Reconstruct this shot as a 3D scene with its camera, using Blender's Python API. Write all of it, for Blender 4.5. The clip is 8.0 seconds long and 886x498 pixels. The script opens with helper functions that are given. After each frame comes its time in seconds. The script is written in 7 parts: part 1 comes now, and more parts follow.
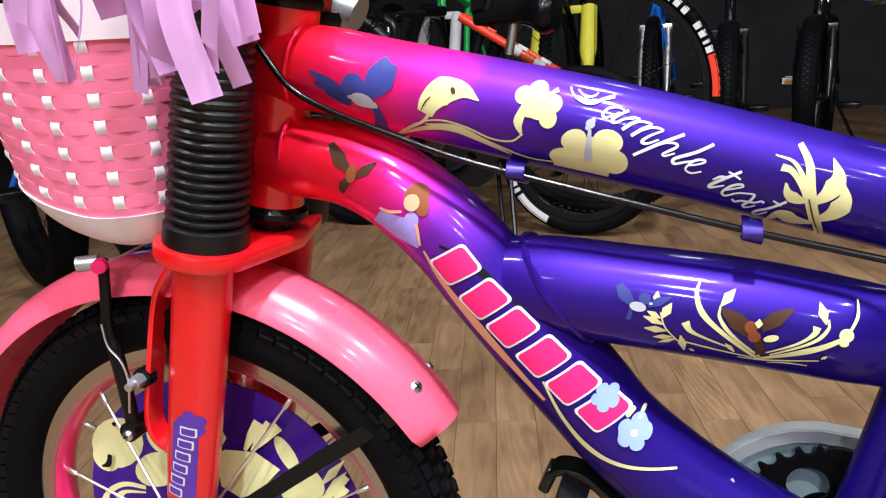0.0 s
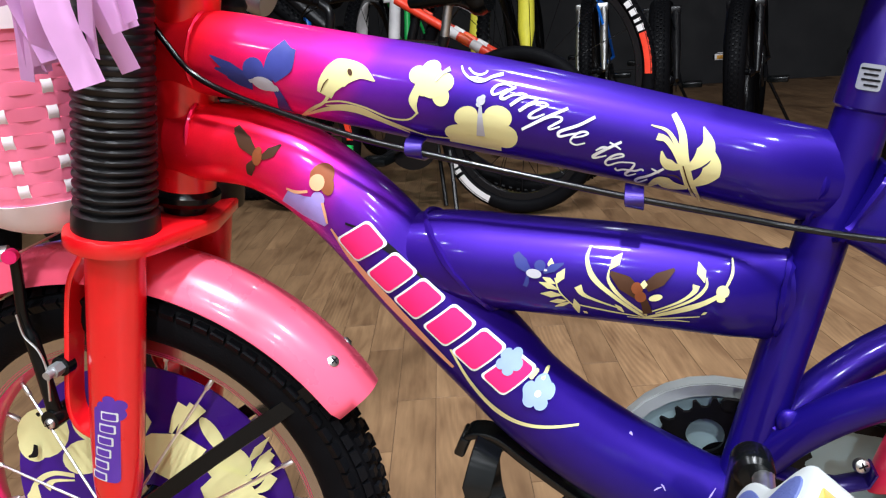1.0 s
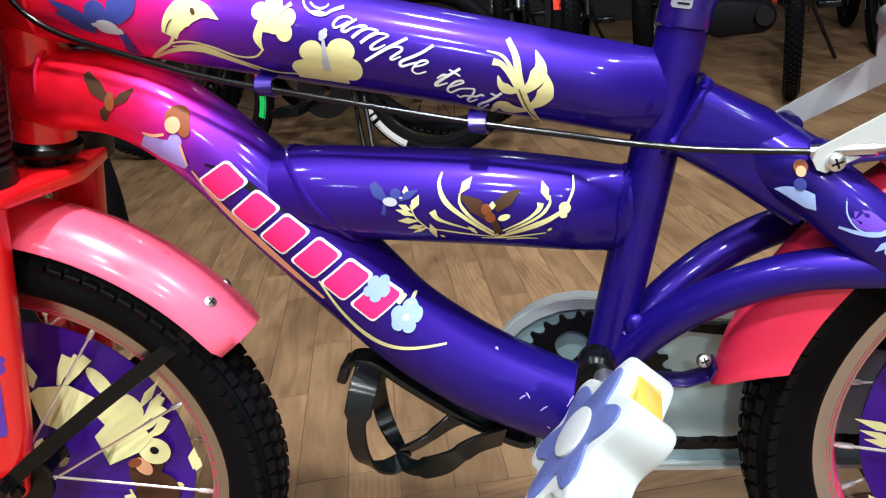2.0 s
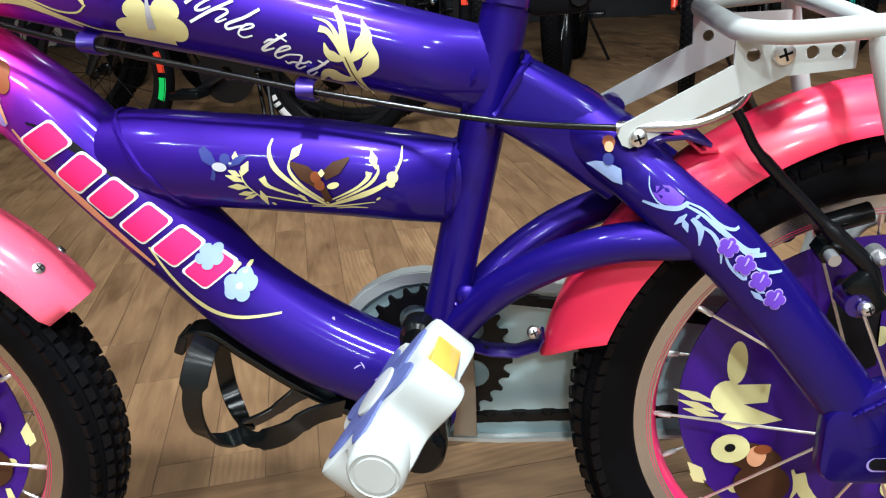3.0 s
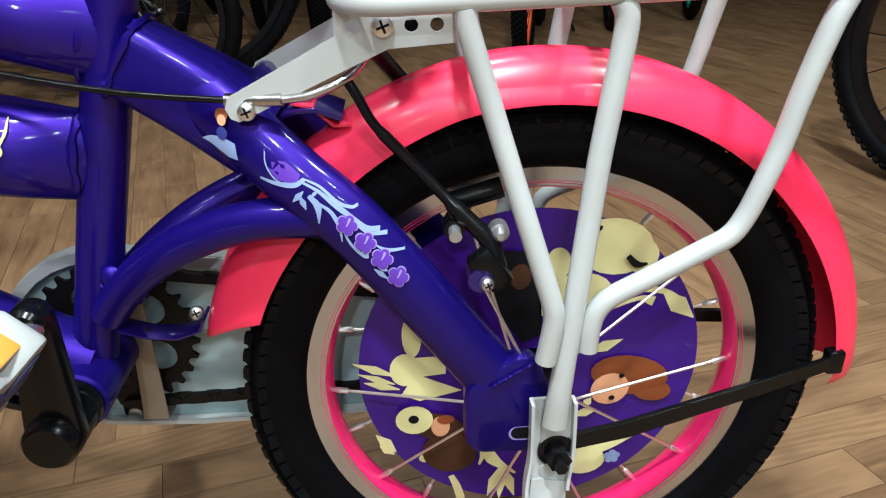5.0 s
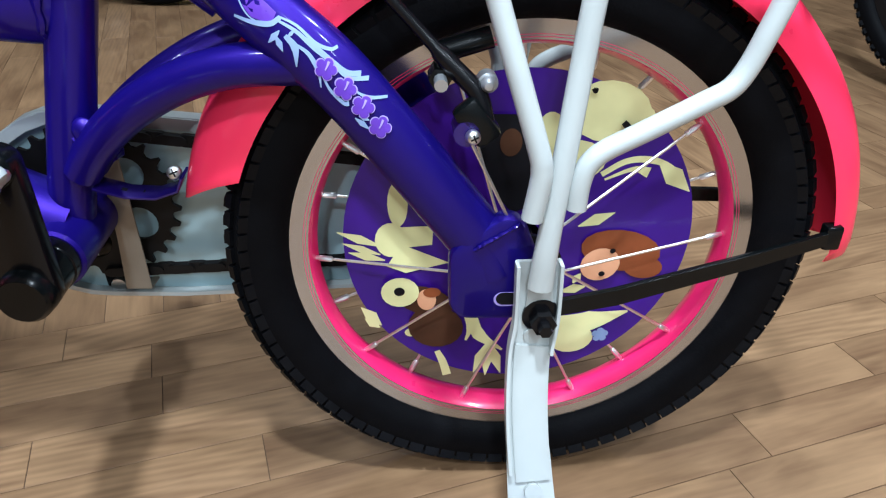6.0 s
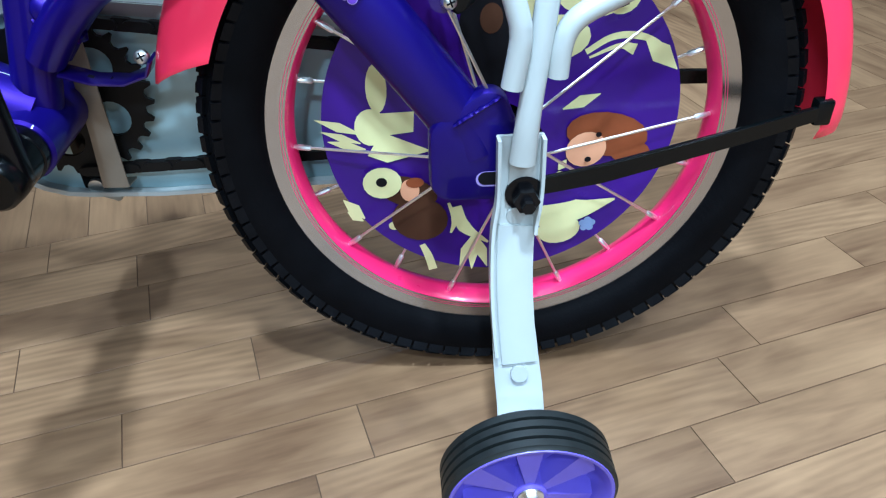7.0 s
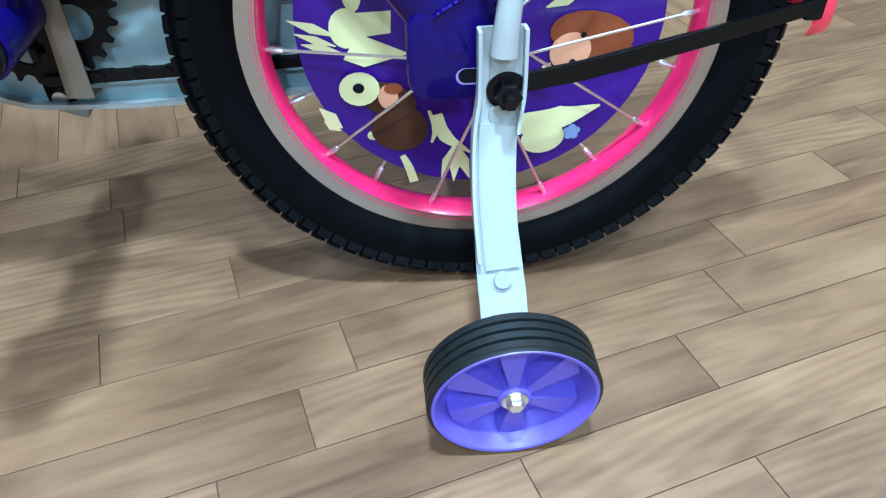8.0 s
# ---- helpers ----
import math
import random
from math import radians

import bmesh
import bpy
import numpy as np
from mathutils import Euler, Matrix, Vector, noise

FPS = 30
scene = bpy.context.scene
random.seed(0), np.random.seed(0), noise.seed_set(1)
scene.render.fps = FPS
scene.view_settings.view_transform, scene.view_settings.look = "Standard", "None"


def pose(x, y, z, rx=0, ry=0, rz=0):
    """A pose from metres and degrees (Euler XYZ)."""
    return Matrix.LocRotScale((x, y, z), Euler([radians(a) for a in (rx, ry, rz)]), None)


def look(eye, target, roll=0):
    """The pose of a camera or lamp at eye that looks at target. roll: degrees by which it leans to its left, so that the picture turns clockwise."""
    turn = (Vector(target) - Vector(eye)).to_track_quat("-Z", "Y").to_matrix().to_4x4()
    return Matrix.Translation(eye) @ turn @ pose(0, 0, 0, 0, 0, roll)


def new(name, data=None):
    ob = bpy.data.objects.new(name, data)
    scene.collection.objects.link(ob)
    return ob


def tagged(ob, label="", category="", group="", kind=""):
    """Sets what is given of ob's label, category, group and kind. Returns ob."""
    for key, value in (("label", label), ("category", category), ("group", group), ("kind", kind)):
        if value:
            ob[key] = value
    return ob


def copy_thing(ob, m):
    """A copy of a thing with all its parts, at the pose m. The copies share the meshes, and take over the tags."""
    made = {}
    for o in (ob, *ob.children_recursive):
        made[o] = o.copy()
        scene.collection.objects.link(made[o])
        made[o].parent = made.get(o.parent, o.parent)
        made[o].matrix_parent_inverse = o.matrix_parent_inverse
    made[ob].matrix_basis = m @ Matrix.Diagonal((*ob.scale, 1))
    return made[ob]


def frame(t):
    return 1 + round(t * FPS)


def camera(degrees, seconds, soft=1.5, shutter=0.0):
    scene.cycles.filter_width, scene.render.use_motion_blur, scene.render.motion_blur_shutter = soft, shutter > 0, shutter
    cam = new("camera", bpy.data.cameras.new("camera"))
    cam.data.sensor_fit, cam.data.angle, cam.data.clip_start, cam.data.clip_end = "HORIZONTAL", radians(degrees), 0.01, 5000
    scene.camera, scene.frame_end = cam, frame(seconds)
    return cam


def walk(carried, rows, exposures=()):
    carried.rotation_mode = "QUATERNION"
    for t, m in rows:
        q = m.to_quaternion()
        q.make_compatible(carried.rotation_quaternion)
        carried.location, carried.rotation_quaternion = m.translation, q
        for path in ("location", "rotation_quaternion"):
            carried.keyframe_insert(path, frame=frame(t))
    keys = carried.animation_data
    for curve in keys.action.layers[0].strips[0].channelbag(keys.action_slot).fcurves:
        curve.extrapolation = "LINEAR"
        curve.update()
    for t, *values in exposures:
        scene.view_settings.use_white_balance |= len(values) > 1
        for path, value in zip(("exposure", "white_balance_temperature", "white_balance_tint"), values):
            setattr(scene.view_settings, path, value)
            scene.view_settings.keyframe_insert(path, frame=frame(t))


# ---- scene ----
cam = camera(61.5, 8.0, soft=1.2)
PATH = [
    (0, (-0.392, -0.448, 0.556), (-1.046, 1.367, 0.03), -3.8),
    (0.5, (-0.377, -0.453, 0.555), (-0.964, 1.376, -0.002), -4.3),
    (1, (-0.357, -0.457, 0.553), (-0.894, 1.381, -0.022), -5.0),
    (1.5, (-0.331, -0.461, 0.549), (-0.794, 1.371, -0.107), -5.7),
    (1.7, (-0.319, -0.464, 0.547), (-0.761, 1.355, -0.159), -6.7),
    (2.8, (-0.262, -0.469, 0.524), (-0.451, 1.378, -0.219), -4.5),
    (3, (-0.246, -0.471, 0.522), (-0.424, 1.377, -0.223), -3.6),
    (3.5, (-0.216, -0.469, 0.532), (-0.233, 1.403, -0.17), -2.1),
    (4, (-0.168, -0.467, 0.54), (-0.074, 1.385, -0.209), -1.8),
    (4.2, (-0.155, -0.467, 0.538), (0.006, 1.375, -0.224), -0.4),
    (5.3, (-0.084, -0.446, 0.506), (0.016, 1.332, -0.405), -0.8),
    (5.5, (-0.084, -0.449, 0.495), (0.008, 1.307, -0.458), -0.7),
    (6, (-0.083, -0.454, 0.476), (0.023, 1.256, -0.555), 0.2),
    (6.5, (-0.082, -0.462, 0.455), (0.027, 1.191, -0.666), -0.3),
    (7, (-0.075, -0.465, 0.441), (0.035, 1.153, -0.73), -1.0),
    (7.5, (-0.075, -0.471, 0.423), (0.033, 1.084, -0.83), -1.1),
    (8, (-0.073, -0.47, 0.412), (0.066, 1.056, -0.874), -1.0),
]
EXPOSURES = [(0.0, -0.56, 6200, 10), (1.7, -0.48, 6200, 7), (3.0, -0.45, 6150, 3), (3.5, -0.80, 6250, 3), (4.0, -1.02, 6400, 3), (4.2, -1.02, 6400, 3),
             (5.5, -0.66, 5900, 4), (6.5, -0.63, 5150, -1), (8.0, -0.50, 4550, -6)]
walk(cam, [(t, look(eye, target, roll)) for t, eye, target, roll in PATH], EXPOSURES)

# ---------------------------------------------------------------- world and light
world = bpy.data.worlds.new("shop_air")
scene.world = world
world.use_nodes = True
world.node_tree.nodes["Background"].inputs[0].default_value = (0.8, 0.85, 1.0, 1)
world.node_tree.nodes["Background"].inputs[1].default_value = 0.01

CEILING = 2.75
# the row at y -3.6 is added out of view, as fill from the front
LAMP_GRID = [(x, y, w * k) for y, w in ((-3.6, 50.0), (-2.0, 36.0), (-0.74, 66.0), (0.5, 19.0), (2.3, 3.2)) for x, k in ((-1.5, 0.45), (-0.14, 1.95), (1.22, 0.9))]


# ---------------------------------------------------------------- materials
def material(name, colour=(0.5, 0.5, 0.5), rough=0.5, metal=0.0, coat=0.0, noise_scale=60.0, vary=0.12, bump=0.0, bump_scale=200.0, spec=0.5, rough_vary=0.1, random=0.0):
    m = bpy.data.materials.new(name)
    m.use_nodes = True
    nt = m.node_tree
    b = nt.nodes["Principled BSDF"]
    b.inputs["Metallic"].default_value = metal
    b.inputs["Coat Weight"].default_value = coat
    b.inputs["Coat Roughness"].default_value = 0.09
    b.inputs["Specular IOR Level"].default_value = spec
    tc = nt.nodes.new("ShaderNodeTexCoord")
    n1 = nt.nodes.new("ShaderNodeTexNoise")
    n1.inputs["Scale"].default_value = noise_scale
    n1.inputs["Detail"].default_value = 5.0
    nt.links.new(tc.outputs["Object"], n1.inputs["Vector"])
    n2 = nt.nodes.new("ShaderNodeTexNoise")
    n2.inputs["Scale"].default_value = noise_scale * 0.13
    nt.links.new(tc.outputs["Object"], n2.inputs["Vector"])
    add = nt.nodes.new("ShaderNodeMath")
    add.operation = "ADD"
    nt.links.new(n1.outputs["Fac"], add.inputs[0])
    nt.links.new(n2.outputs["Fac"], add.inputs[1])
    mr = nt.nodes.new("ShaderNodeMapRange")
    mr.inputs["From Min"].default_value, mr.inputs["From Max"].default_value = 0.6, 1.4
    mr.inputs["To Min"].default_value, mr.inputs["To Max"].default_value = 1.0 - vary, 1.0 + vary
    nt.links.new(add.outputs[0], mr.inputs["Value"])
    value = mr.outputs[0]
    if random:
        oi = nt.nodes.new("ShaderNodeObjectInfo")
        r2 = nt.nodes.new("ShaderNodeMapRange")
        r2.inputs["To Min"].default_value, r2.inputs["To Max"].default_value = 1.0 - random, 1.0 + random
        nt.links.new(oi.outputs["Random"], r2.inputs["Value"])
        mul = nt.nodes.new("ShaderNodeMath")
        mul.operation = "MULTIPLY"
        nt.links.new(value, mul.inputs[0])
        nt.links.new(r2.outputs[0], mul.inputs[1])
        value = mul.outputs[0]
    hsv = nt.nodes.new("ShaderNodeHueSaturation")
    hsv.inputs["Color"].default_value = (*colour, 1)
    nt.links.new(value, hsv.inputs["Value"])
    nt.links.new(hsv.outputs[0], b.inputs["Base Color"])
    rr = nt.nodes.new("ShaderNodeMapRange")
    rr.inputs["From Min"].default_value, rr.inputs["From Max"].default_value = 0.3, 0.7
    rr.inputs["To Min"].default_value, rr.inputs["To Max"].default_value = max(0.02, rough * (1 - rough_vary)), min(1.0, rough * (1 + rough_vary))
    nt.links.new(n1.outputs["Fac"], rr.inputs["Value"])
    nt.links.new(rr.outputs[0], b.inputs["Roughness"])
    if bump:
        nb = nt.nodes.new("ShaderNodeTexNoise")
        nb.inputs["Scale"].default_value = bump_scale
        nb.inputs["Detail"].default_value = 3.0
        nt.links.new(tc.outputs["Object"], nb.inputs["Vector"])
        bp = nt.nodes.new("ShaderNodeBump")
        bp.inputs["Strength"].default_value = bump
        bp.inputs["Distance"].default_value = 0.001
        nt.links.new(nb.outputs["Fac"], bp.inputs["Height"])
        nt.links.new(bp.outputs[0], b.inputs["Normal"])
    m["hsv"] = hsv.name
    return m


def flake_tint(nt, hsv, glow=(0.046, 0.011, 0.12), share=0.27):
    """Metal flakes under the lacquer: a wide soft gloss in a lighter violet beside the deep base colour."""
    b = nt.nodes["Principled BSDF"]
    out = nt.nodes["Material Output"]
    mix = nt.nodes.new("ShaderNodeMix")
    mix.data_type = "RGBA"
    mix.blend_type = "ADD"
    mix.inputs[0].default_value = 1.0
    nt.links.new(hsv.outputs[0], mix.inputs[6])
    mix.inputs[7].default_value = (*glow, 1)
    flakes = nt.nodes.new("ShaderNodeBsdfAnisotropic")
    flakes.inputs["Roughness"].default_value = 0.40
    nt.links.new(mix.outputs[2], flakes.inputs["Color"])
    grain = nt.nodes.new("ShaderNodeTexNoise")
    grain.inputs["Scale"].default_value = 2600.0
    tc = nt.nodes.new("ShaderNodeTexCoord")
    nt.links.new(tc.outputs["Object"], grain.inputs["Vector"])
    bp = nt.nodes.new("ShaderNodeBump")
    bp.inputs["Strength"].default_value = 0.25
    bp.inputs["Distance"].default_value = 0.0002
    nt.links.new(grain.outputs["Fac"], bp.inputs["Height"])
    nt.links.new(bp.outputs[0], flakes.inputs["Normal"])
    both = nt.nodes.new("ShaderNodeMixShader")
    both.inputs[0].default_value = share
    nt.links.new(b.outputs[0], both.inputs[1])
    nt.links.new(flakes.outputs[0], both.inputs[2])
    nt.links.new(both.outputs[0], out.inputs["Surface"])


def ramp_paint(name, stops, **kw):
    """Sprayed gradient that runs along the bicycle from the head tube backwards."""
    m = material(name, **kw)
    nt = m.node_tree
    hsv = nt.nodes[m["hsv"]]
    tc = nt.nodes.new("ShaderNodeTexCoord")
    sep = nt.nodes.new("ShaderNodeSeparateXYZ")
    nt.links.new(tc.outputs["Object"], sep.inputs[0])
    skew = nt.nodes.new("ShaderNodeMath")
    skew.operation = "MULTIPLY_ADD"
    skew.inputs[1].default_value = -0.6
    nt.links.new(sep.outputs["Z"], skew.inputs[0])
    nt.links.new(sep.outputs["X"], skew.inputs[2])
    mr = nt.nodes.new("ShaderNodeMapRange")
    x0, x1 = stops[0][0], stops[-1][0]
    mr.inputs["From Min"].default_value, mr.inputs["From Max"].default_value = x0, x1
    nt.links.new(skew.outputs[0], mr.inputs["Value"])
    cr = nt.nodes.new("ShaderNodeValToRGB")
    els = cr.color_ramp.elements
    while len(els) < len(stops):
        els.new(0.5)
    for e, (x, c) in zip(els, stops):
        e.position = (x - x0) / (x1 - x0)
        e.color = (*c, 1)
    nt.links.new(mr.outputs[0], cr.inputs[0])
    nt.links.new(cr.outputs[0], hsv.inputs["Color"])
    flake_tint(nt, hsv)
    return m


M = {}
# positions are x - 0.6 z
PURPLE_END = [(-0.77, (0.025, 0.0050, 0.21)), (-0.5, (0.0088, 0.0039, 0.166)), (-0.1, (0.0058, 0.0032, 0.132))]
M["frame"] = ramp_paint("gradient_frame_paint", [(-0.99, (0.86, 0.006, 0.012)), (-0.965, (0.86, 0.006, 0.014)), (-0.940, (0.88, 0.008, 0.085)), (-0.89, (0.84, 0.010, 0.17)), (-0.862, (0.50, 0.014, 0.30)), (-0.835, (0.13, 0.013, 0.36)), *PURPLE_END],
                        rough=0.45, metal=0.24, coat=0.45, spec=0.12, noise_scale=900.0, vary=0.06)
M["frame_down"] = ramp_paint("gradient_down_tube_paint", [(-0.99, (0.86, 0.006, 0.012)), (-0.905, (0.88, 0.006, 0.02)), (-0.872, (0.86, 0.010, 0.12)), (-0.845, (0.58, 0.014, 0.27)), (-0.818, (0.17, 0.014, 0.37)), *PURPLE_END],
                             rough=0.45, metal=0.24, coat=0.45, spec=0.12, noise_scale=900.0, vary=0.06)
M["red"] = material("red_fork_paint", (0.84, 0.006, 0.012), 0.3, coat=0.8, vary=0.05)
M["purple"] = material("purple_enamel", (0.010, 0.0030, 0.13), 0.34, metal=0.2, coat=0.9, noise_scale=900, vary=0.06)
flake_tint(M["purple"].node_tree, M["purple"].node_tree.nodes[M["purple"]["hsv"]])
# same pink enamel as the rear fender, strong light on it mixed into the colour
M["pinkfront"] = material("pale_pink_fender_enamel", (0.95, 0.115, 0.205), 0.28, coat=0.3, vary=0.05, noise_scale=30)
M["pink"] = material("pink_fender_enamel", (0.95, 0.034, 0.105), 0.30, coat=0.15, vary=0.05, noise_scale=30)
M["pink_rim"] = material("pink_rim_paint", (0.92, 0.02, 0.16), 0.3, coat=0.6, vary=0.05)
M["white"] = material("white_powder_coat", (0.46, 0.485, 0.472), 0.4, coat=0.25, vary=0.05, noise_scale=40)
M["whiteplastic"] = material("white_plastic", (0.42, 0.45, 0.44), 0.45, vary=0.06, noise_scale=40)
M["rubber"] = material("black_rubber", (0.0028, 0.0028, 0.0036), 0.62, spec=0.06, vary=0.3, bump=0.3, bump_scale=500)
M["tread"] = material("tread_rubber", (0.0034, 0.0036, 0.0046), 0.45, spec=0.12, vary=0.35, bump=0.2, bump_scale=600)
M["bellow"] = material("black_bellows_rubber", (0.006, 0.006, 0.007), 0.36, spec=0.35, vary=0.25)
M["black"] = material("black_plastic", (0.0028, 0.0036, 0.0040), 0.24, spec=0.24, vary=0.2)
M["cable"] = material("black_cable_housing", (0.0025, 0.0025, 0.003), 0.2, spec=0.4, vary=0.1)
M["cage"] = material("glossy_black_cage_plastic", (0.003, 0.004, 0.0042), 0.20, spec=0.42, vary=0.2)
M["blackmetal"] = material("black_painted_steel", (0.0035, 0.0035, 0.0045), 0.24, spec=0.2, coat=0.1, vary=0.2)
M["steel"] = material("zinc_plated_steel", (0.74, 0.74, 0.72), 0.36, metal=1.0, vary=0.12, noise_scale=200)
M["satin"] = material("satin_silver", (0.50, 0.52, 0.54), 0.34, metal=0.75, vary=0.06, noise_scale=30)
M["chrome"] = material("bright_spoke_steel", (0.86, 0.86, 0.85), 0.36, metal=1.0, vary=0.08)
M["alloy"] = material("brushed_rim_alloy", (0.50, 0.49, 0.49), 0.22, metal=1.0, vary=0.06, noise_scale=20)
M["guard"] = material("grey_chain_guard_steel", (0.44, 0.60, 0.64), 0.35, metal=0.1, vary=0.12, noise_scale=20)
M["tan"] = material("bare_bracket_steel", (0.26, 0.22, 0.17), 0.5, metal=0.3, vary=0.15)
M["chain"] = material("oiled_chain_steel", (0.0045, 0.004, 0.004), 0.5, spec=0.2, vary=0.3)
M["disc"] = material("purple_printed_plastic", (0.043, 0.0075, 0.22), 0.3, spec=0.25, coat=0.1, vary=0.05, noise_scale=20)
M["cream"] = material("cream_print", (0.80, 0.77, 0.38), 0.5, spec=0.2, vary=0.08, noise_scale=50)
M["gold"] = material("pale_gold_print", (0.70, 0.65, 0.31), 0.5, spec=0.2, vary=0.08, noise_scale=60)
M["brown"] = material("brown_print", (0.22, 0.06, 0.02), 0.5, spec=0.2, vary=0.25, noise_scale=60)
M["darkbrown"] = material("dark_brown_print", (0.06, 0.025, 0.012), 0.5, spec=0.2, vary=0.3, noise_scale=60)
M["skin"] = material("peach_print", (0.72, 0.36, 0.2), 0.5, spec=0.2, vary=0.06)
M["lilac"] = material("lilac_print", (0.36, 0.28, 0.68), 0.5, spec=0.2, vary=0.15)
M["birdblue"] = material("blue_print", (0.035, 0.045, 0.22), 0.45, spec=0.25, vary=0.25, noise_scale=80)
M["greyprint"] = material("grey_print", (0.45, 0.45, 0.5), 0.5, spec=0.2, vary=0.15)
M["paleblue"] = material("pale_blue_print", (0.27, 0.36, 0.60), 0.5, spec=0.2, vary=0.15)
M["whiteprint"] = material("white_print", (0.8, 0.82, 0.85), 0.5, spec=0.2, vary=0.05)
M["pinkprint"] = material("magenta_print", (0.85, 0.02, 0.16), 0.5, spec=0.2, vary=0.06)
M["blackprint"] = material("black_print", (0.006, 0.006, 0.008), 0.5, spec=0.15, vary=0.1)
M["violetprint"] = material("violet_plastic", (0.115, 0.038, 0.42), 0.33, vary=0.1)
M["hubviolet"] = material("violet_hub_plastic", (0.14, 0.10, 0.55), 0.35, vary=0.08)
M["wheelrubber"] = material("dusty_black_rubber", (0.010, 0.012, 0.012), 0.5, spec=0.35, vary=0.3, noise_scale=120)
M["pedalblue"] = material("blue_textured_grip_plastic", (0.075, 0.10, 0.27), 0.5, vary=0.2, bump=0.6, bump_scale=900)
M["orange"] = material("amber_reflector", (0.72, 0.36, 0.06), 0.2, coat=0.6, vary=0.1)
M["basket"] = material("pink_woven_plastic", (0.94, 0.21, 0.35), 0.45, vary=0.06, noise_scale=40, random=0.05)
M["basketwhite"] = material("white_woven_plastic", (0.86, 0.76, 0.80), 0.45, vary=0.06)
M["tassel"] = material("lilac_streamer_plastic", (0.82, 0.44, 0.80), 0.35, vary=0.1, random=0.12)
M["tassel"].node_tree.nodes["Principled BSDF"].inputs["Transmission Weight"].default_value = 0.25
M["label"] = material("label_paper", (0.24, 0.25, 0.29), 0.5, vary=0.05)
M["saddle"] = material("purple_saddle_vinyl", (0.10, 0.02, 0.34), 0.45, vary=0.1, bump=0.3)
M["wall"] = material("dark_wall_paint", (0.012, 0.012, 0.014), 0.8, vary=0.1, noise_scale=6)
M["ceiling"] = material("grey_ceiling_paint", (0.32, 0.32, 0.32), 0.85, vary=0.05, noise_scale=4)
M["bgred"] = material("red_orange_enamel", (0.8, 0.05, 0.02), 0.3, coat=0.6, vary=0.06)
M["bgblue"] = material("blue_enamel", (0.01, 0.16, 0.7), 0.3, coat=0.6, vary=0.06)
M["bgyellow"] = material("yellow_foam_wrap", (0.75, 0.68, 0.05), 0.6, vary=0.1)
M["bggreen"] = material("green_enamel", (0.03, 0.6, 0.12), 0.35, vary=0.06)
M["bgteal"] = material("teal_plastic", (0.0, 0.5, 0.38), 0.4, vary=0.06)
M["bgblack"] = material("satin_black_enamel", (0.005, 0.005, 0.006), 0.3, spec=0.3, coat=0.2, vary=0.1)
M["bgwhite"] = material("white_wrap", (0.7, 0.68, 0.68), 0.6, vary=0.1)
M["bgorange"] = material("orange_rim_paint", (0.85, 0.12, 0.03), 0.35, vary=0.06)


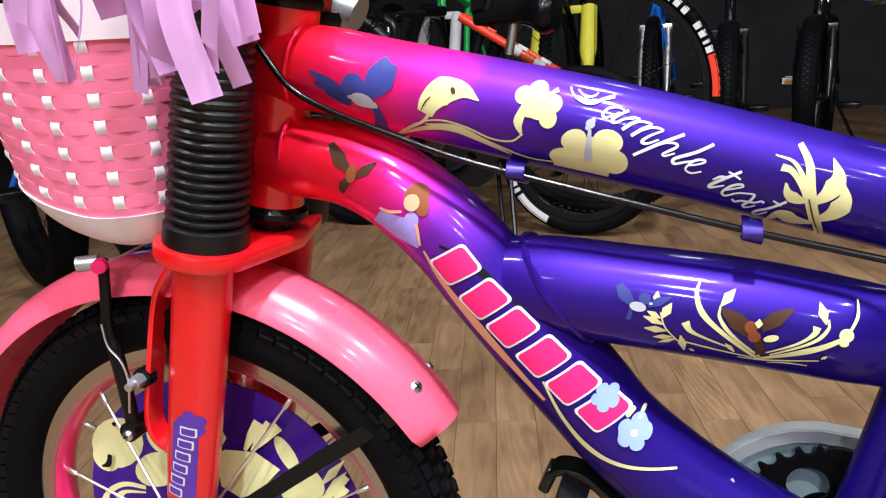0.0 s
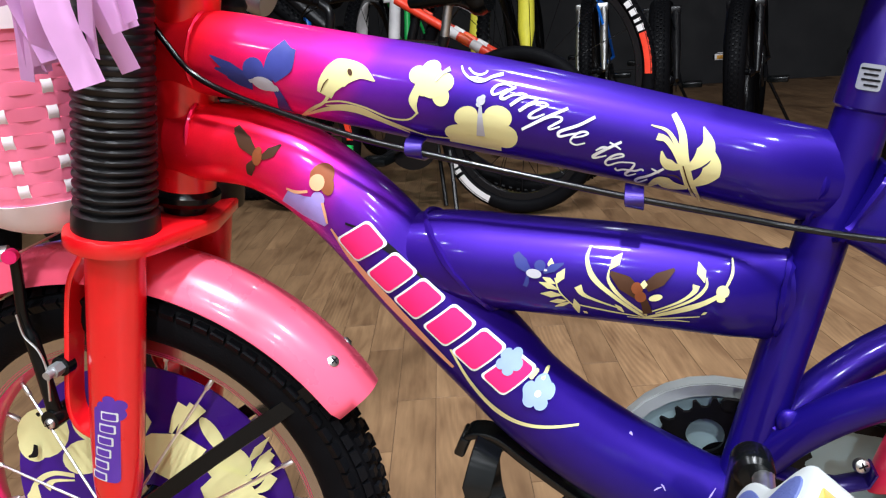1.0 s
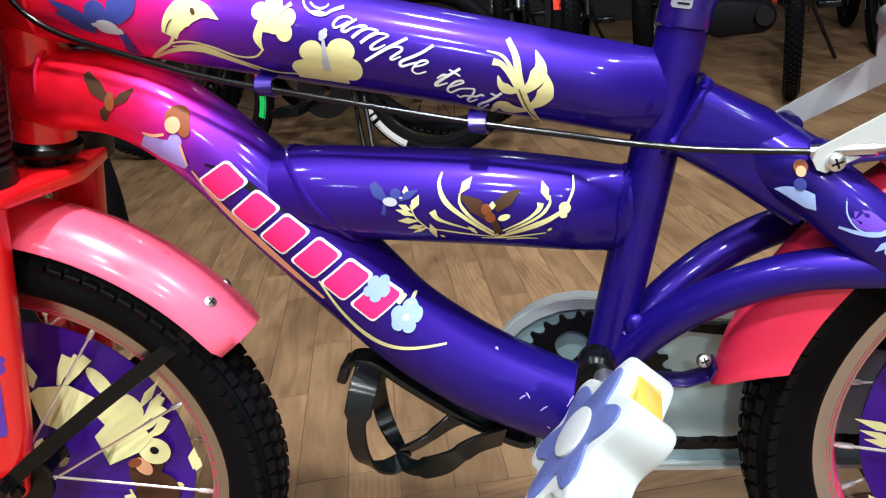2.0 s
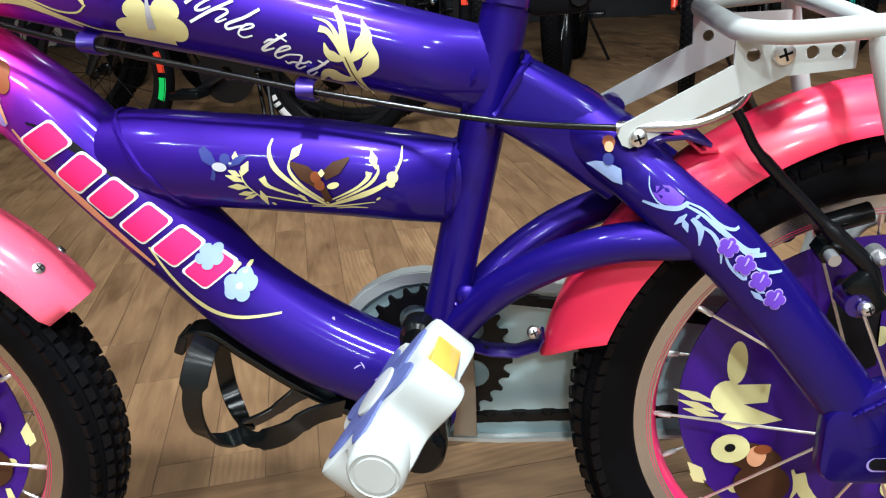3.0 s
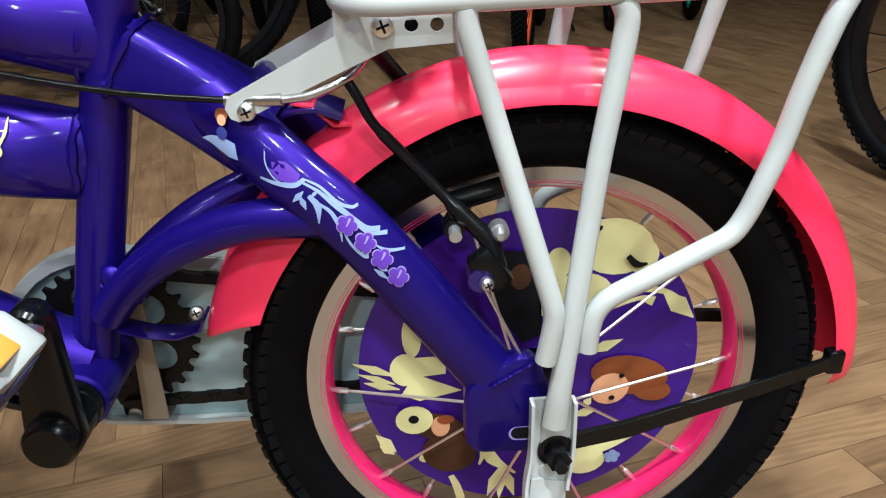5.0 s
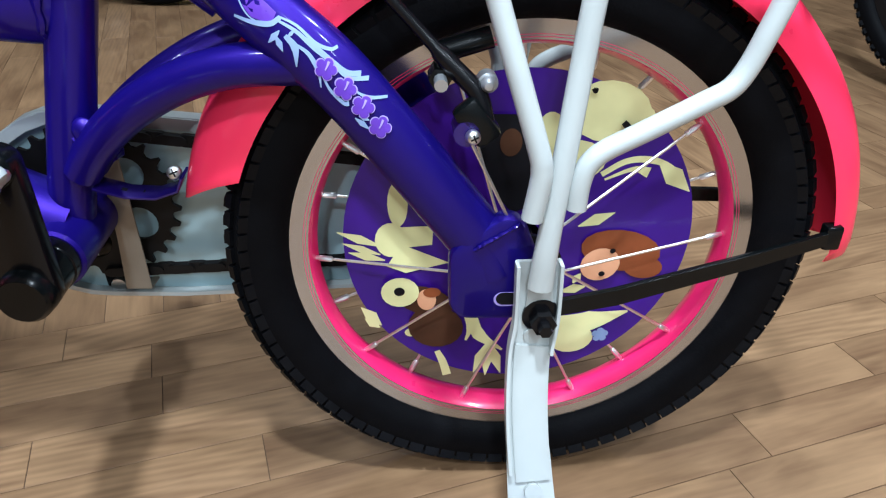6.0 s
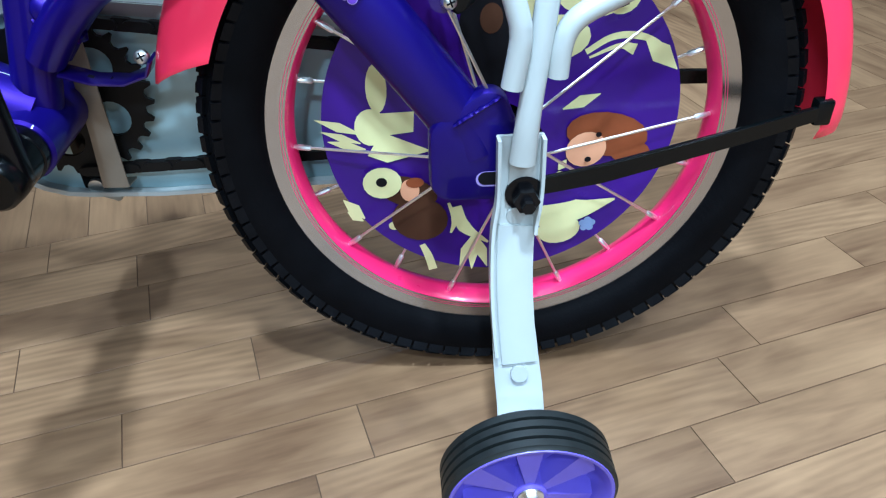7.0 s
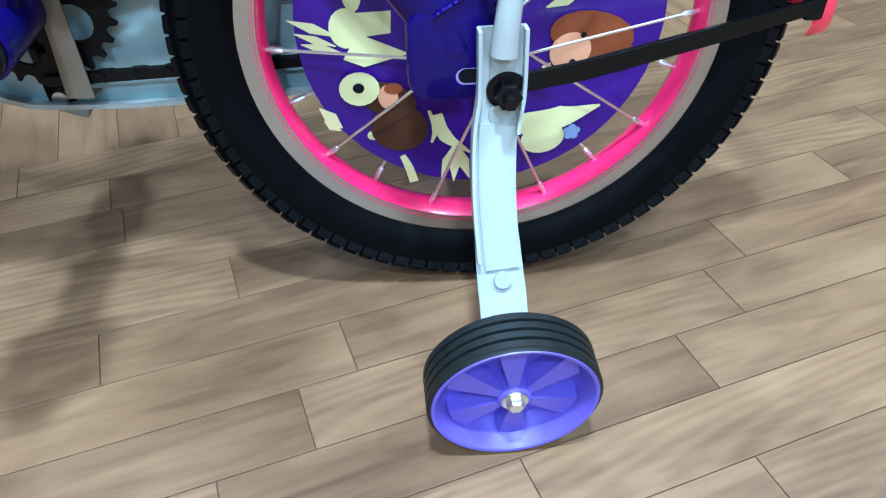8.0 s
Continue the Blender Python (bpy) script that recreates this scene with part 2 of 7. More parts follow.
def wood_material():
    m = bpy.data.materials.new("oak_vinyl_plank")
    m.use_nodes = True
    nt = m.node_tree
    b = nt.nodes["Principled BSDF"]
    geo = nt.nodes.new("ShaderNodeNewGeometry")
    tc = nt.nodes.new("ShaderNodeTexCoord")
    oi = nt.nodes.new("ShaderNodeObjectInfo")
    isl = nt.nodes.new("ShaderNodeMath")
    isl.operation = "ADD"
    nt.links.new(oi.outputs["Random"], isl.inputs[0])
    nt.links.new(geo.outputs["Random Per Island"], isl.inputs[1])
    frac = nt.nodes.new("ShaderNodeMath")
    frac.operation = "FRACT"
    nt.links.new(isl.outputs[0], frac.inputs[0])
    shift = nt.nodes.new("ShaderNodeCombineXYZ")
    m7 = nt.nodes.new("ShaderNodeMath")
    m7.operation = "MULTIPLY"
    m7.inputs[1].default_value = 37.0
    nt.links.new(frac.outputs[0], m7.inputs[0])
    nt.links.new(m7.outputs[0], shift.inputs["X"])
    nt.links.new(m7.outputs[0], shift.inputs["Z"])
    va = nt.nodes.new("ShaderNodeVectorMath")
    va.operation = "ADD"
    nt.links.new(tc.outputs["Object"], va.inputs[0])
    nt.links.new(shift.outputs[0], va.inputs[1])
    st = nt.nodes.new("ShaderNodeMapping")
    st.inputs["Scale"].default_value = (2.4, 15.0, 1.0)
    nt.links.new(va.outputs[0], st.inputs["Vector"])
    grain = nt.nodes.new("ShaderNodeTexNoise")
    grain.inputs["Scale"].default_value = 3.2
    grain.inputs["Detail"].default_value = 5.0
    grain.inputs["Roughness"].default_value = 0.48
    grain.inputs["Distortion"].default_value = 1.1
    nt.links.new(st.outputs[0], grain.inputs["Vector"])
    fine_map = nt.nodes.new("ShaderNodeMapping")
    fine_map.inputs["Scale"].default_value = (9.0, 120.0, 1.0)
    nt.links.new(va.outputs[0], fine_map.inputs["Vector"])
    fine = nt.nodes.new("ShaderNodeTexNoise")
    fine.inputs["Scale"].default_value = 2.0
    fine.inputs["Detail"].default_value = 4.0
    nt.links.new(fine_map.outputs[0], fine.inputs["Vector"])
    heart = nt.nodes.new("ShaderNodeCombineXYZ")
    hx = nt.nodes.new("ShaderNodeMapRange")
    hx.inputs["To Min"].default_value, hx.inputs["To Max"].default_value = 0.10, -0.45
    nt.links.new(frac.outputs[0], hx.inputs["Value"])
    hy = nt.nodes.new("ShaderNodeMath")
    hy.operation = "MULTIPLY_ADD"
    hy.inputs[1].default_value, hy.inputs[2].default_value = 0.09, -0.07
    f5 = nt.nodes.new("ShaderNodeMath")
    f5.operation = "MULTIPLY"
    f5.inputs[1].default_value = 7.3
    f6 = nt.nodes.new("ShaderNodeMath")
    f6.operation = "FRACT"
    nt.links.new(frac.outputs[0], f5.inputs[0])
    nt.links.new(f5.outputs[0], f6.inputs[0])
    nt.links.new(f6.outputs[0], hy.inputs[0])
    nt.links.new(hx.outputs[0], heart.inputs["X"])
    nt.links.new(hy.outputs[0], heart.inputs["Y"])
    hv = nt.nodes.new("ShaderNodeVectorMath")
    hv.operation = "ADD"
    nt.links.new(tc.outputs["Object"], hv.inputs[0])
    nt.links.new(heart.outputs[0], hv.inputs[1])
    hm = nt.nodes.new("ShaderNodeMapping")
    hm.inputs["Scale"].default_value = (2.4, 17.0, 1.0)
    nt.links.new(hv.outputs[0], hm.inputs["Vector"])
    rings = nt.nodes.new("ShaderNodeTexWave")
    rings.wave_type = "RINGS"
    rings.rings_direction = "Z"
    rings.inputs["Scale"].default_value = 2.6
    rings.inputs["Distortion"].default_value = 3.2
    rings.inputs["Detail"].default_value = 2.5
    rings.inputs["Detail Scale"].default_value = 1.3
    nt.links.new(hm.outputs[0], rings.inputs["Vector"])
    mix = nt.nodes.new("ShaderNodeMath")
    mix.operation = "MULTIPLY_ADD"
    some = nt.nodes.new("ShaderNodeMapRange")
    some.inputs["From Min"].default_value, some.inputs["From Max"].default_value = 0.55, 0.85
    some.inputs["To Min"].default_value, some.inputs["To Max"].default_value = 0.0, 0.13
    nt.links.new(f6.outputs[0], some.inputs["Value"])
    nt.links.new(some.outputs[0], mix.inputs[1])
    nt.links.new(rings.outputs["Fac"], mix.inputs[0])
    soft = nt.nodes.new("ShaderNodeMath")
    soft.operation = "MULTIPLY_ADD"
    soft.inputs[1].default_value, soft.inputs[2].default_value = 0.55, 0.22
    nt.links.new(grain.outputs["Fac"], soft.inputs[0])
    nt.links.new(soft.outputs[0], mix.inputs[2])
    mix2 = nt.nodes.new("ShaderNodeMath")
    mix2.operation = "MULTIPLY_ADD"
    mix2.inputs[1].default_value = 0.20
    nt.links.new(fine.outputs["Fac"], mix2.inputs[0])
    nt.links.new(mix.outputs[0], mix2.inputs[2])
    cloud_map = nt.nodes.new("ShaderNodeMapping")
    cloud_map.inputs["Scale"].default_value = (7.0, 13.0, 1.0)
    nt.links.new(va.outputs[0], cloud_map.inputs["Vector"])
    cloud = nt.nodes.new("ShaderNodeTexNoise")
    cloud.inputs["Scale"].default_value = 1.0
    cloud.inputs["Detail"].default_value = 4.0
    nt.links.new(cloud_map.outputs[0], cloud.inputs["Vector"])
    mix3 = nt.nodes.new("ShaderNodeMath")
    mix3.operation = "MULTIPLY_ADD"
    mix3.inputs[1].default_value = 0.60
    nt.links.new(cloud.outputs["Fac"], mix3.inputs[0])
    nt.links.new(mix2.outputs[0], mix3.inputs[2])
    cr = nt.nodes.new("ShaderNodeValToRGB")
    els = cr.color_ramp.elements
    els[0].position, els[0].color = 0.47, (0.088, 0.043, 0.020, 1)
    els[1].position, els[1].color = 0.90, (0.300, 0.181, 0.092, 1)
    scale = nt.nodes.new("ShaderNodeMath")
    scale.operation = "MULTIPLY"
    scale.inputs[1].default_value = 0.76
    nt.links.new(mix3.outputs[0], scale.inputs[0])
    nt.links.new(scale.outputs[0], cr.inputs[0])
    hsv = nt.nodes.new("ShaderNodeHueSaturation")
    val = nt.nodes.new("ShaderNodeMapRange")
    val.inputs["To Min"].default_value, val.inputs["To Max"].default_value = 0.92, 1.08
    nt.links.new(frac.outputs[0], val.inputs["Value"])
    nt.links.new(val.outputs[0], hsv.inputs["Value"])
    nt.links.new(cr.outputs[0], hsv.inputs["Color"])
    nt.links.new(hsv.outputs[0], b.inputs["Base Color"])
    b.inputs["Roughness"].default_value = 0.42
    bp = nt.nodes.new("ShaderNodeBump")
    bp.inputs["Strength"].default_value = 0.08
    bp.inputs["Distance"].default_value = 0.0006
    nt.links.new(grain.outputs["Fac"], bp.inputs["Height"])
    nt.links.new(bp.outputs[0], b.inputs["Normal"])
    return m


PLANK_TURN = radians(15.2)
PLANK_W, PLANK_L = 0.0545, 0.340
M["wood"] = wood_material()
M["seam"] = material("dark_plank_joint", (0.082, 0.044, 0.022), 0.7, vary=0.2)


def lamp_material():
    m = bpy.data.materials.new("lit_diffuser")
    m.use_nodes = True
    b = m.node_tree.nodes["Principled BSDF"]
    b.inputs["Base Color"].default_value = (0.9, 0.9, 0.9, 1)
    b.inputs["Emission Color"].default_value = (0.92, 0.96, 1.0, 1)
    b.inputs["Emission Strength"].default_value = 6.0
    return m


M["lamp"] = lamp_material()


# ---------------------------------------------------------------- mesh helpers
def smooth(me, angle=38):
    me.polygons.foreach_set("use_smooth", [True] * len(me.polygons))
    me.set_sharp_from_angle(angle=radians(angle))


def part(name, bm, mat, parent=None, label="", angle=38):
    bmesh.ops.recalc_face_normals(bm, faces=bm.faces)
    me = bpy.data.meshes.new(name)
    bm.to_mesh(me)
    bm.free()
    me.materials.append(M[mat])
    smooth(me, angle)
    ob = new(name, me)
    ob.parent = parent
    if label:
        ob["label"] = label
    return ob


def again(ob, m, parent=None):
    """The same mesh once more, as an object of its own."""
    o = new(ob.name.split(".")[0], ob.data)
    o.parent = parent or ob.parent
    o.matrix_basis = m
    if ob.get("label"):
        o["label"] = ob["label"]
    return o


def thing(name, label, category, group="", at=(0, 0, 0), turn=0.0):
    e = new(name)
    e.empty_display_size = 0.05
    e.matrix_basis = Matrix.Translation(at) @ Matrix.Rotation(turn, 4, "Z")
    return tagged(e, label, category, group)


def spline(pts, n=8):
    """Catmull-Rom through points of any dimension."""
    p = [Vector(v) for v in pts]
    if len(p) < 3:
        return [p[0].lerp(p[-1], i / n) for i in range(n + 1)]
    ext = [p[0] * 2 - p[1]] + p + [p[-1] * 2 - p[-2]]
    out = []
    for k in range(1, len(ext) - 2):
        a, b, c, d = ext[k - 1 : k + 3]
        for i in range(n):
            t = i / n
            out.append(0.5 * ((2 * b) + (c - a) * t + (2 * a - 5 * b + 4 * c - d) * t * t + (3 * b - a - 3 * c + d) * t**3))
    out.append(p[-1])
    return out


def sweep(pts, radii, seg=14, squash=1.0, up=(0, 1, 0), bm=None, closed=False, caps=True):
    """A tube along points; squash flattens it along the across direction given by up."""
    bm = bm or bmesh.new()
    pts = [Vector(p) for p in pts]
    n = len(pts)
    if isinstance(radii, (int, float)):
        radii = [radii] * n
    rings = []
    side = Vector(up)
    for i, p in enumerate(pts):
        if closed:
            d = pts[(i + 1) % n] - pts[i - 1]
        else:
            d = pts[min(i + 1, n - 1)] - pts[max(i - 1, 0)]
        d.normalize()
        side = (side - d * side.dot(d)).normalized()
        other = d.cross(side)
        rings.append([bm.verts.new(p + (side * math.cos(a) * squash + other * math.sin(a)) * radii[i]) for a in [2 * math.pi * k / seg for k in range(seg)]])
    for i in range(n if closed else n - 1):
        r0, r1 = rings[i], rings[(i + 1) % n]
        for k in range(seg):
            bm.faces.new((r0[k], r0[(k + 1) % seg], r1[(k + 1) % seg], r1[k]))
    if caps and not closed:
        bm.faces.new(rings[0])
        bm.faces.new(list(reversed(rings[-1])))
    return bm


def rod(a, b, r, seg=12, r2=None, bm=None):
    a, b = Vector(a), Vector(b)
    d = (b - a).normalized()
    up = Vector((0, 1, 0)) if abs(d.y) < 0.9 else Vector((1, 0, 0))
    return sweep([a, b], [r, r2 or r], seg, up=up, bm=bm)


def lathe(profile, seg=32, axis="Y", at=(0, 0, 0), bm=None, closed=False, arc=(0.0, 2 * math.pi)):
    """Turn a profile of (radius, along) round an axis. closed: the profile is a loop."""
    bm = bm or bmesh.new()
    full = abs(arc[1] - arc[0] - 2 * math.pi) < 1e-6
    steps = seg if full else seg + 1
    rings = []
    for k in range(steps):
        a = arc[0] + (arc[1] - arc[0]) * k / seg
        ring = []
        for r, h in profile:
            c, s = r * math.cos(a), r * math.sin(a)
            v = {"Y": (c, h, s), "Z": (c, s, h), "X": (h, c, s)}[axis]
            ring.append(bm.verts.new(Vector(v) + Vector(at)))
        rings.append(ring)
    m = len(profile)
    for k in range(seg):
        r0, r1 = rings[k], rings[(k + 1) % steps]
        for i in range(m if closed else m - 1):
            j = (i + 1) % m
            try:
                bm.faces.new((r0[i], r0[j], r1[j], r1[i]))
            except ValueError:
                pass
    bmesh.ops.remove_doubles(bm, verts=bm.verts, dist=1e-6)
    return bm


def box(size, m=Matrix(), bevel=0.0, bm=None):
    b = bmesh.new()
    bmesh.ops.create_cube(b, size=1.0, matrix=Matrix.Diagonal((*size, 1)))
    if bevel:
        bmesh.ops.bevel(b, geom=list(b.edges), offset=bevel, segments=2, affect="EDGES", profile=0.5)
    bmesh.ops.transform(b, matrix=m, verts=b.verts)
    if bm is None:
        return b
    me = bpy.data.meshes.new("tmp")
    b.to_mesh(me)
    b.free()
    bm.from_mesh(me)
    bpy.data.meshes.remove(me)
    return bm


def prism(outline, depth, m=Matrix(), bevel=0.0, holes=()):
    """An outline in x, y pushed to the given depth along z, and laid out by m."""
    bm = bmesh.new()
    loops = [outline, *holes]
    edges = []
    for loop in loops:
        vs = [bm.verts.new((x, y, 0)) for x, y in loop]
        edges += [bm.edges.new((vs[i], vs[(i + 1) % len(vs)])) for i in range(len(vs))]
    if holes:
        bmesh.ops.triangle_fill(bm, use_beauty=True, use_dissolve=False, edges=edges)
    else:
        bm.faces.new(bm.verts)
    got = bmesh.ops.extrude_face_region(bm, geom=list(bm.faces))
    bmesh.ops.translate(bm, vec=(0, 0, depth), verts=[v for v in got["geom"] if isinstance(v, bmesh.types.BMVert)])
    bmesh.ops.recalc_face_normals(bm, faces=bm.faces)
    if bevel and not holes:
        sharp = [e for e in bm.edges if len(e.link_faces) == 2 and e.calc_face_angle() > 0.9]
        bmesh.ops.bevel(bm, geom=sharp, offset=bevel, segments=2, affect="EDGES", profile=0.5)
    bmesh.ops.transform(bm, matrix=m, verts=bm.verts)
    return bm


def circle2(cx, cy, r, n=20, ry=None):
    return [(cx + r * math.cos(2 * math.pi * i / n), cy + (ry or r) * math.sin(2 * math.pi * i / n)) for i in range(n)]


def hull2(circles, n=28):
    """Convex outline round some circles of (x, y, r)."""
    pts = sorted({(round(x + r * math.cos(2 * math.pi * i / n), 6), round(y + r * math.sin(2 * math.pi * i / n), 6)) for x, y, r in circles for i in range(n)})

    def half(seq):
        out = []
        for p in seq:
            while len(out) > 1 and (out[-1][0] - out[-2][0]) * (p[1] - out[-2][1]) - (out[-1][1] - out[-2][1]) * (p[0] - out[-2][0]) <= 0:
                out.pop()
            out.append(p)
        return out[:-1]

    return half(pts) + half(list(reversed(pts)))


def strip(pts, width, thick, across, bm=None):
    """A flat band along points; across is the direction of its width, one for all points or one each."""
    bm = bm or bmesh.new()
    pts = [Vector(p) for p in pts]
    n = len(pts)
    acr = [Vector(a) for a in across] if not isinstance(across[0], (int, float)) else [Vector(across)] * n
    wid = [width] * n if isinstance(width, (int, float)) else width
    rings = []
    for i, p in enumerate(pts):
        d = (pts[min(i + 1, n - 1)] - pts[max(i - 1, 0)]).normalized()
        a = (acr[i] - d * acr[i].dot(d)).normalized()
        u = d.cross(a)
        w, h = wid[i] / 2, thick / 2
        rings.append([bm.verts.new(p + a * sx * w + u * sy * h) for sx, sy in ((-1, -0.6), (-0.94, -1), (0.94, -1), (1, -0.6), (1, 0.6), (0.94, 1), (-0.94, 1), (-1, 0.6))])
    for i in range(n - 1):
        for k in range(8):
            bm.faces.new((rings[i][k], rings[i][(k + 1) % 8], rings[i + 1][(k + 1) % 8], rings[i + 1][k]))
    bm.faces.new(rings[0])
    bm.faces.new(list(reversed(rings[-1])))
    return bm


XZ = Matrix(((1, 0, 0, 0), (0, 0, -1, 0), (0, 1, 0, 0), (0, 0, 0, 1)))  # outline x, y -> world x, z; depth towards -y


def at_y(y):
    return Matrix.Translation((0, y, 0)) @ XZ


# ---------------------------------------------------------------- room
def structure(name, bm, mat, label):
    return tagged(part(name, bm, mat), label, "", kind="structure")


X0, X1, Y0, Y1 = -5.0, 4.5, -4.6, 5.2
structure("wall_north", box((X1 - X0, 0.12, CEILING), Matrix.Translation(((X0 + X1) / 2, Y1 + 0.06, CEILING / 2))), "wall", "dark grey painted shop wall")
# unseen front wall, given the lighter ceiling grey to bounce fill back
structure("wall_south", box((X1 - X0, 0.12, CEILING), Matrix.Translation(((X0 + X1) / 2, Y0 - 0.06, CEILING / 2))), "ceiling", "plain grey painted shop wall")
structure("wall_west", box((0.12, Y1 - Y0, CEILING), Matrix.Translation((X0 - 0.06, (Y0 + Y1) / 2, CEILING / 2))), "wall", "dark grey painted shop wall")
structure("wall_east", box((0.12, Y1 - Y0, CEILING), Matrix.Translation((X1 + 0.06, (Y0 + Y1) / 2, CEILING / 2))), "wall", "dark grey painted shop wall")
structure("ceiling", box((X1 - X0 + 0.24, Y1 - Y0 + 0.24, 0.1), Matrix.Translation(((X0 + X1) / 2, (Y0 + Y1) / 2, CEILING + 0.05))), "ceiling", "plain grey painted shop ceiling")
floor = structure("floor", box((X1 - X0 + 0.24, Y1 - Y0 + 0.24, 0.1), Matrix.Translation(((X0 + X1) / 2, (Y0 + Y1) / 2, -0.0510))), "seam", "brown oak-look plank floor of the shop")

# ceiling lamps
fix = thing("ceiling_light", "square white LED ceiling light, switched on", "ceiling light", "ceiling lights")
part("housing", box((0.30, 0.30, 0.03), Matrix.Translation((0, 0, 0.017)), 0.004), "white", fix)
part("diffuser", box((0.15, 0.15, 0.008), Matrix.Translation((0, 0, -0.002)), 0.002), "lamp", fix)
for i, (x, y, watts) in enumerate(LAMP_GRID):
    m = Matrix.Translation((x, y, CEILING - 0.033))
    if i == 0:
        fix.matrix_basis = m
    else:
        copy_thing(fix, m)
    la = bpy.data.lights.new("ceiling_lamp", "AREA")
    la.energy, la.size, la.color = watts, 0.15, (0.95, 0.97, 1.0)
    new("ceiling_lamp", la).matrix_basis = Matrix.Translation((x, y, CEILING - 0.055))

# ---------------------------------------------------------------- the bicycle
bike = thing("bicycle", "small purple and red bicycle with pink fenders and training wheels", "bicycle")
AXLE_Z = 0.206
REAR_X, FRONT_X = 0.0, -0.752
BB = (-0.307, 0.224)

# centre lines in x, z with radius
TOP_TUBE = [(-0.668, 0.553, 0.0275), (-0.62, 0.544, 0.028), (-0.573, 0.532, 0.0285), (-0.471, 0.5075, 0.0295), (-0.405, 0.491, 0.0285), (-0.346, 0.475, 0.0275), (-0.252, 0.449, 0.0265)]
DOWN_TUBE = [(-0.672, 0.491, 0.0270), (-0.62, 0.484, 0.0275), (-0.587, 0.470, 0.0285), (-0.561, 0.450, 0.0295), (-0.540, 0.429, 0.0305), (-0.518, 0.402, 0.0315), (-0.479, 0.355, 0.0320), (-0.459, 0.331, 0.0315), (-0.440, 0.308, 0.0310), (-0.412, 0.283, 0.0315), (-0.380, 0.2605, 0.0315), (-0.342, 0.241, 0.0305), (-0.307, 0.226, 0.029)]
MID_TUBE = [(-0.515, 0.4085, 0.0265), (-0.49, 0.4065, 0.0300), (-0.47, 0.404, 0.0315), (-0.437, 0.4005, 0.0315), (-0.365, 0.393, 0.0315), (-0.285, 0.3805, 0.029), (-0.268, 0.378, 0.028)]


def flat_tube(table, n=6):
    s = spline(table, n)
    return [(v.x, 0, v.y) for v in s], [v.z for v in s]


def bead(points, r, name="weld_bead", mat="frame", parent=None, seed=1):
    """A rough ring of weld."""
    rnd = random.Random(seed)
    pts = [Vector(p) + Vector((rnd.uniform(-1, 1), rnd.uniform(-1, 1), rnd.uniform(-1, 1))) * r * 0.30 for p in points]
    return part(name, sweep(pts, [r * rnd.uniform(0.65, 1.5) for _ in pts], 6, closed=True), mat, parent)


def ring_round(centre, axis, r, n=36, squash=(1, 1)):
    d = Vector(axis).normalized()
    a = Vector((0, 1, 0))
    b = d.cross(a)
    c = Vector(centre)
    return [c + a * r * squash[0] * math.cos(2 * math.pi * i / n) + b * r * squash[1] * math.sin(2 * math.pi * i / n) for i in range(n)]


def pinch(bm, x0, x1, half):
    """Presses a tube's end flat, to fit behind the seat tube."""
    wide = max(abs(v.co.y) for v in bm.verts if v.co.x > x0)
    for v in bm.verts:
        t = max(0.0, min(1.0, (v.co.x - x0) / (x1 - x0)))
        t = t * t * (3 - 2 * t)
        v.co.y *= 1 - t * (1 - half / wide)
    return bm


p, r = flat_tube(TOP_TUBE)
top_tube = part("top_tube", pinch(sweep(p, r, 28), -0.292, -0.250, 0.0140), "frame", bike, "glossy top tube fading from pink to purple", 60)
p, r = flat_tube(DOWN_TUBE)
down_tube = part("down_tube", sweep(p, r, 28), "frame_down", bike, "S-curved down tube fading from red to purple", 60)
p, r = flat_tube(MID_TUBE)
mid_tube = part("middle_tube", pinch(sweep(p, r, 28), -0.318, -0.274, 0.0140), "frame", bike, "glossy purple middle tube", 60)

# head tube, steering axis leaning back
HEAD0, HEAD1 = Vector((-0.678, 0, 0.458)), Vector((-0.649, 0, 0.588))
AX = (HEAD1 - HEAD0).normalized()
head_tube = part("head_tube", sweep([HEAD0.lerp(HEAD1, i / 6) for i in range(7)], [0.0215, 0.021, 0.0205, 0.0205, 0.0205, 0.021, 0.0215], 28), "red", bike, "red head tube")
bead(ring_round(HEAD0.lerp(HEAD1, 0.70) + Vector((0.017, 0, 0)), (1, 0, -0.25), 0.0272), 0.0016, parent=head_tube, seed=2)
bead(ring_round(HEAD0.lerp(HEAD1, 0.27) + Vector((0.017, 0, 0)), (1, 0, -0.15), 0.0262), 0.0016, parent=head_tube, seed=3)
part("headset_ring", sweep([HEAD0 - AX * h for h in (-0.001, 0.003, 0.007, 0.011)], [0.021, 0.025, 0.025, 0.021], 28), "black", bike, "black lower headset ring")
part("headset_ring", sweep([HEAD1 + AX * h for h in (-0.001, 0.003, 0.008)], [0.0225, 0.024, 0.0225], 28), "black", bike, "black upper headset ring")

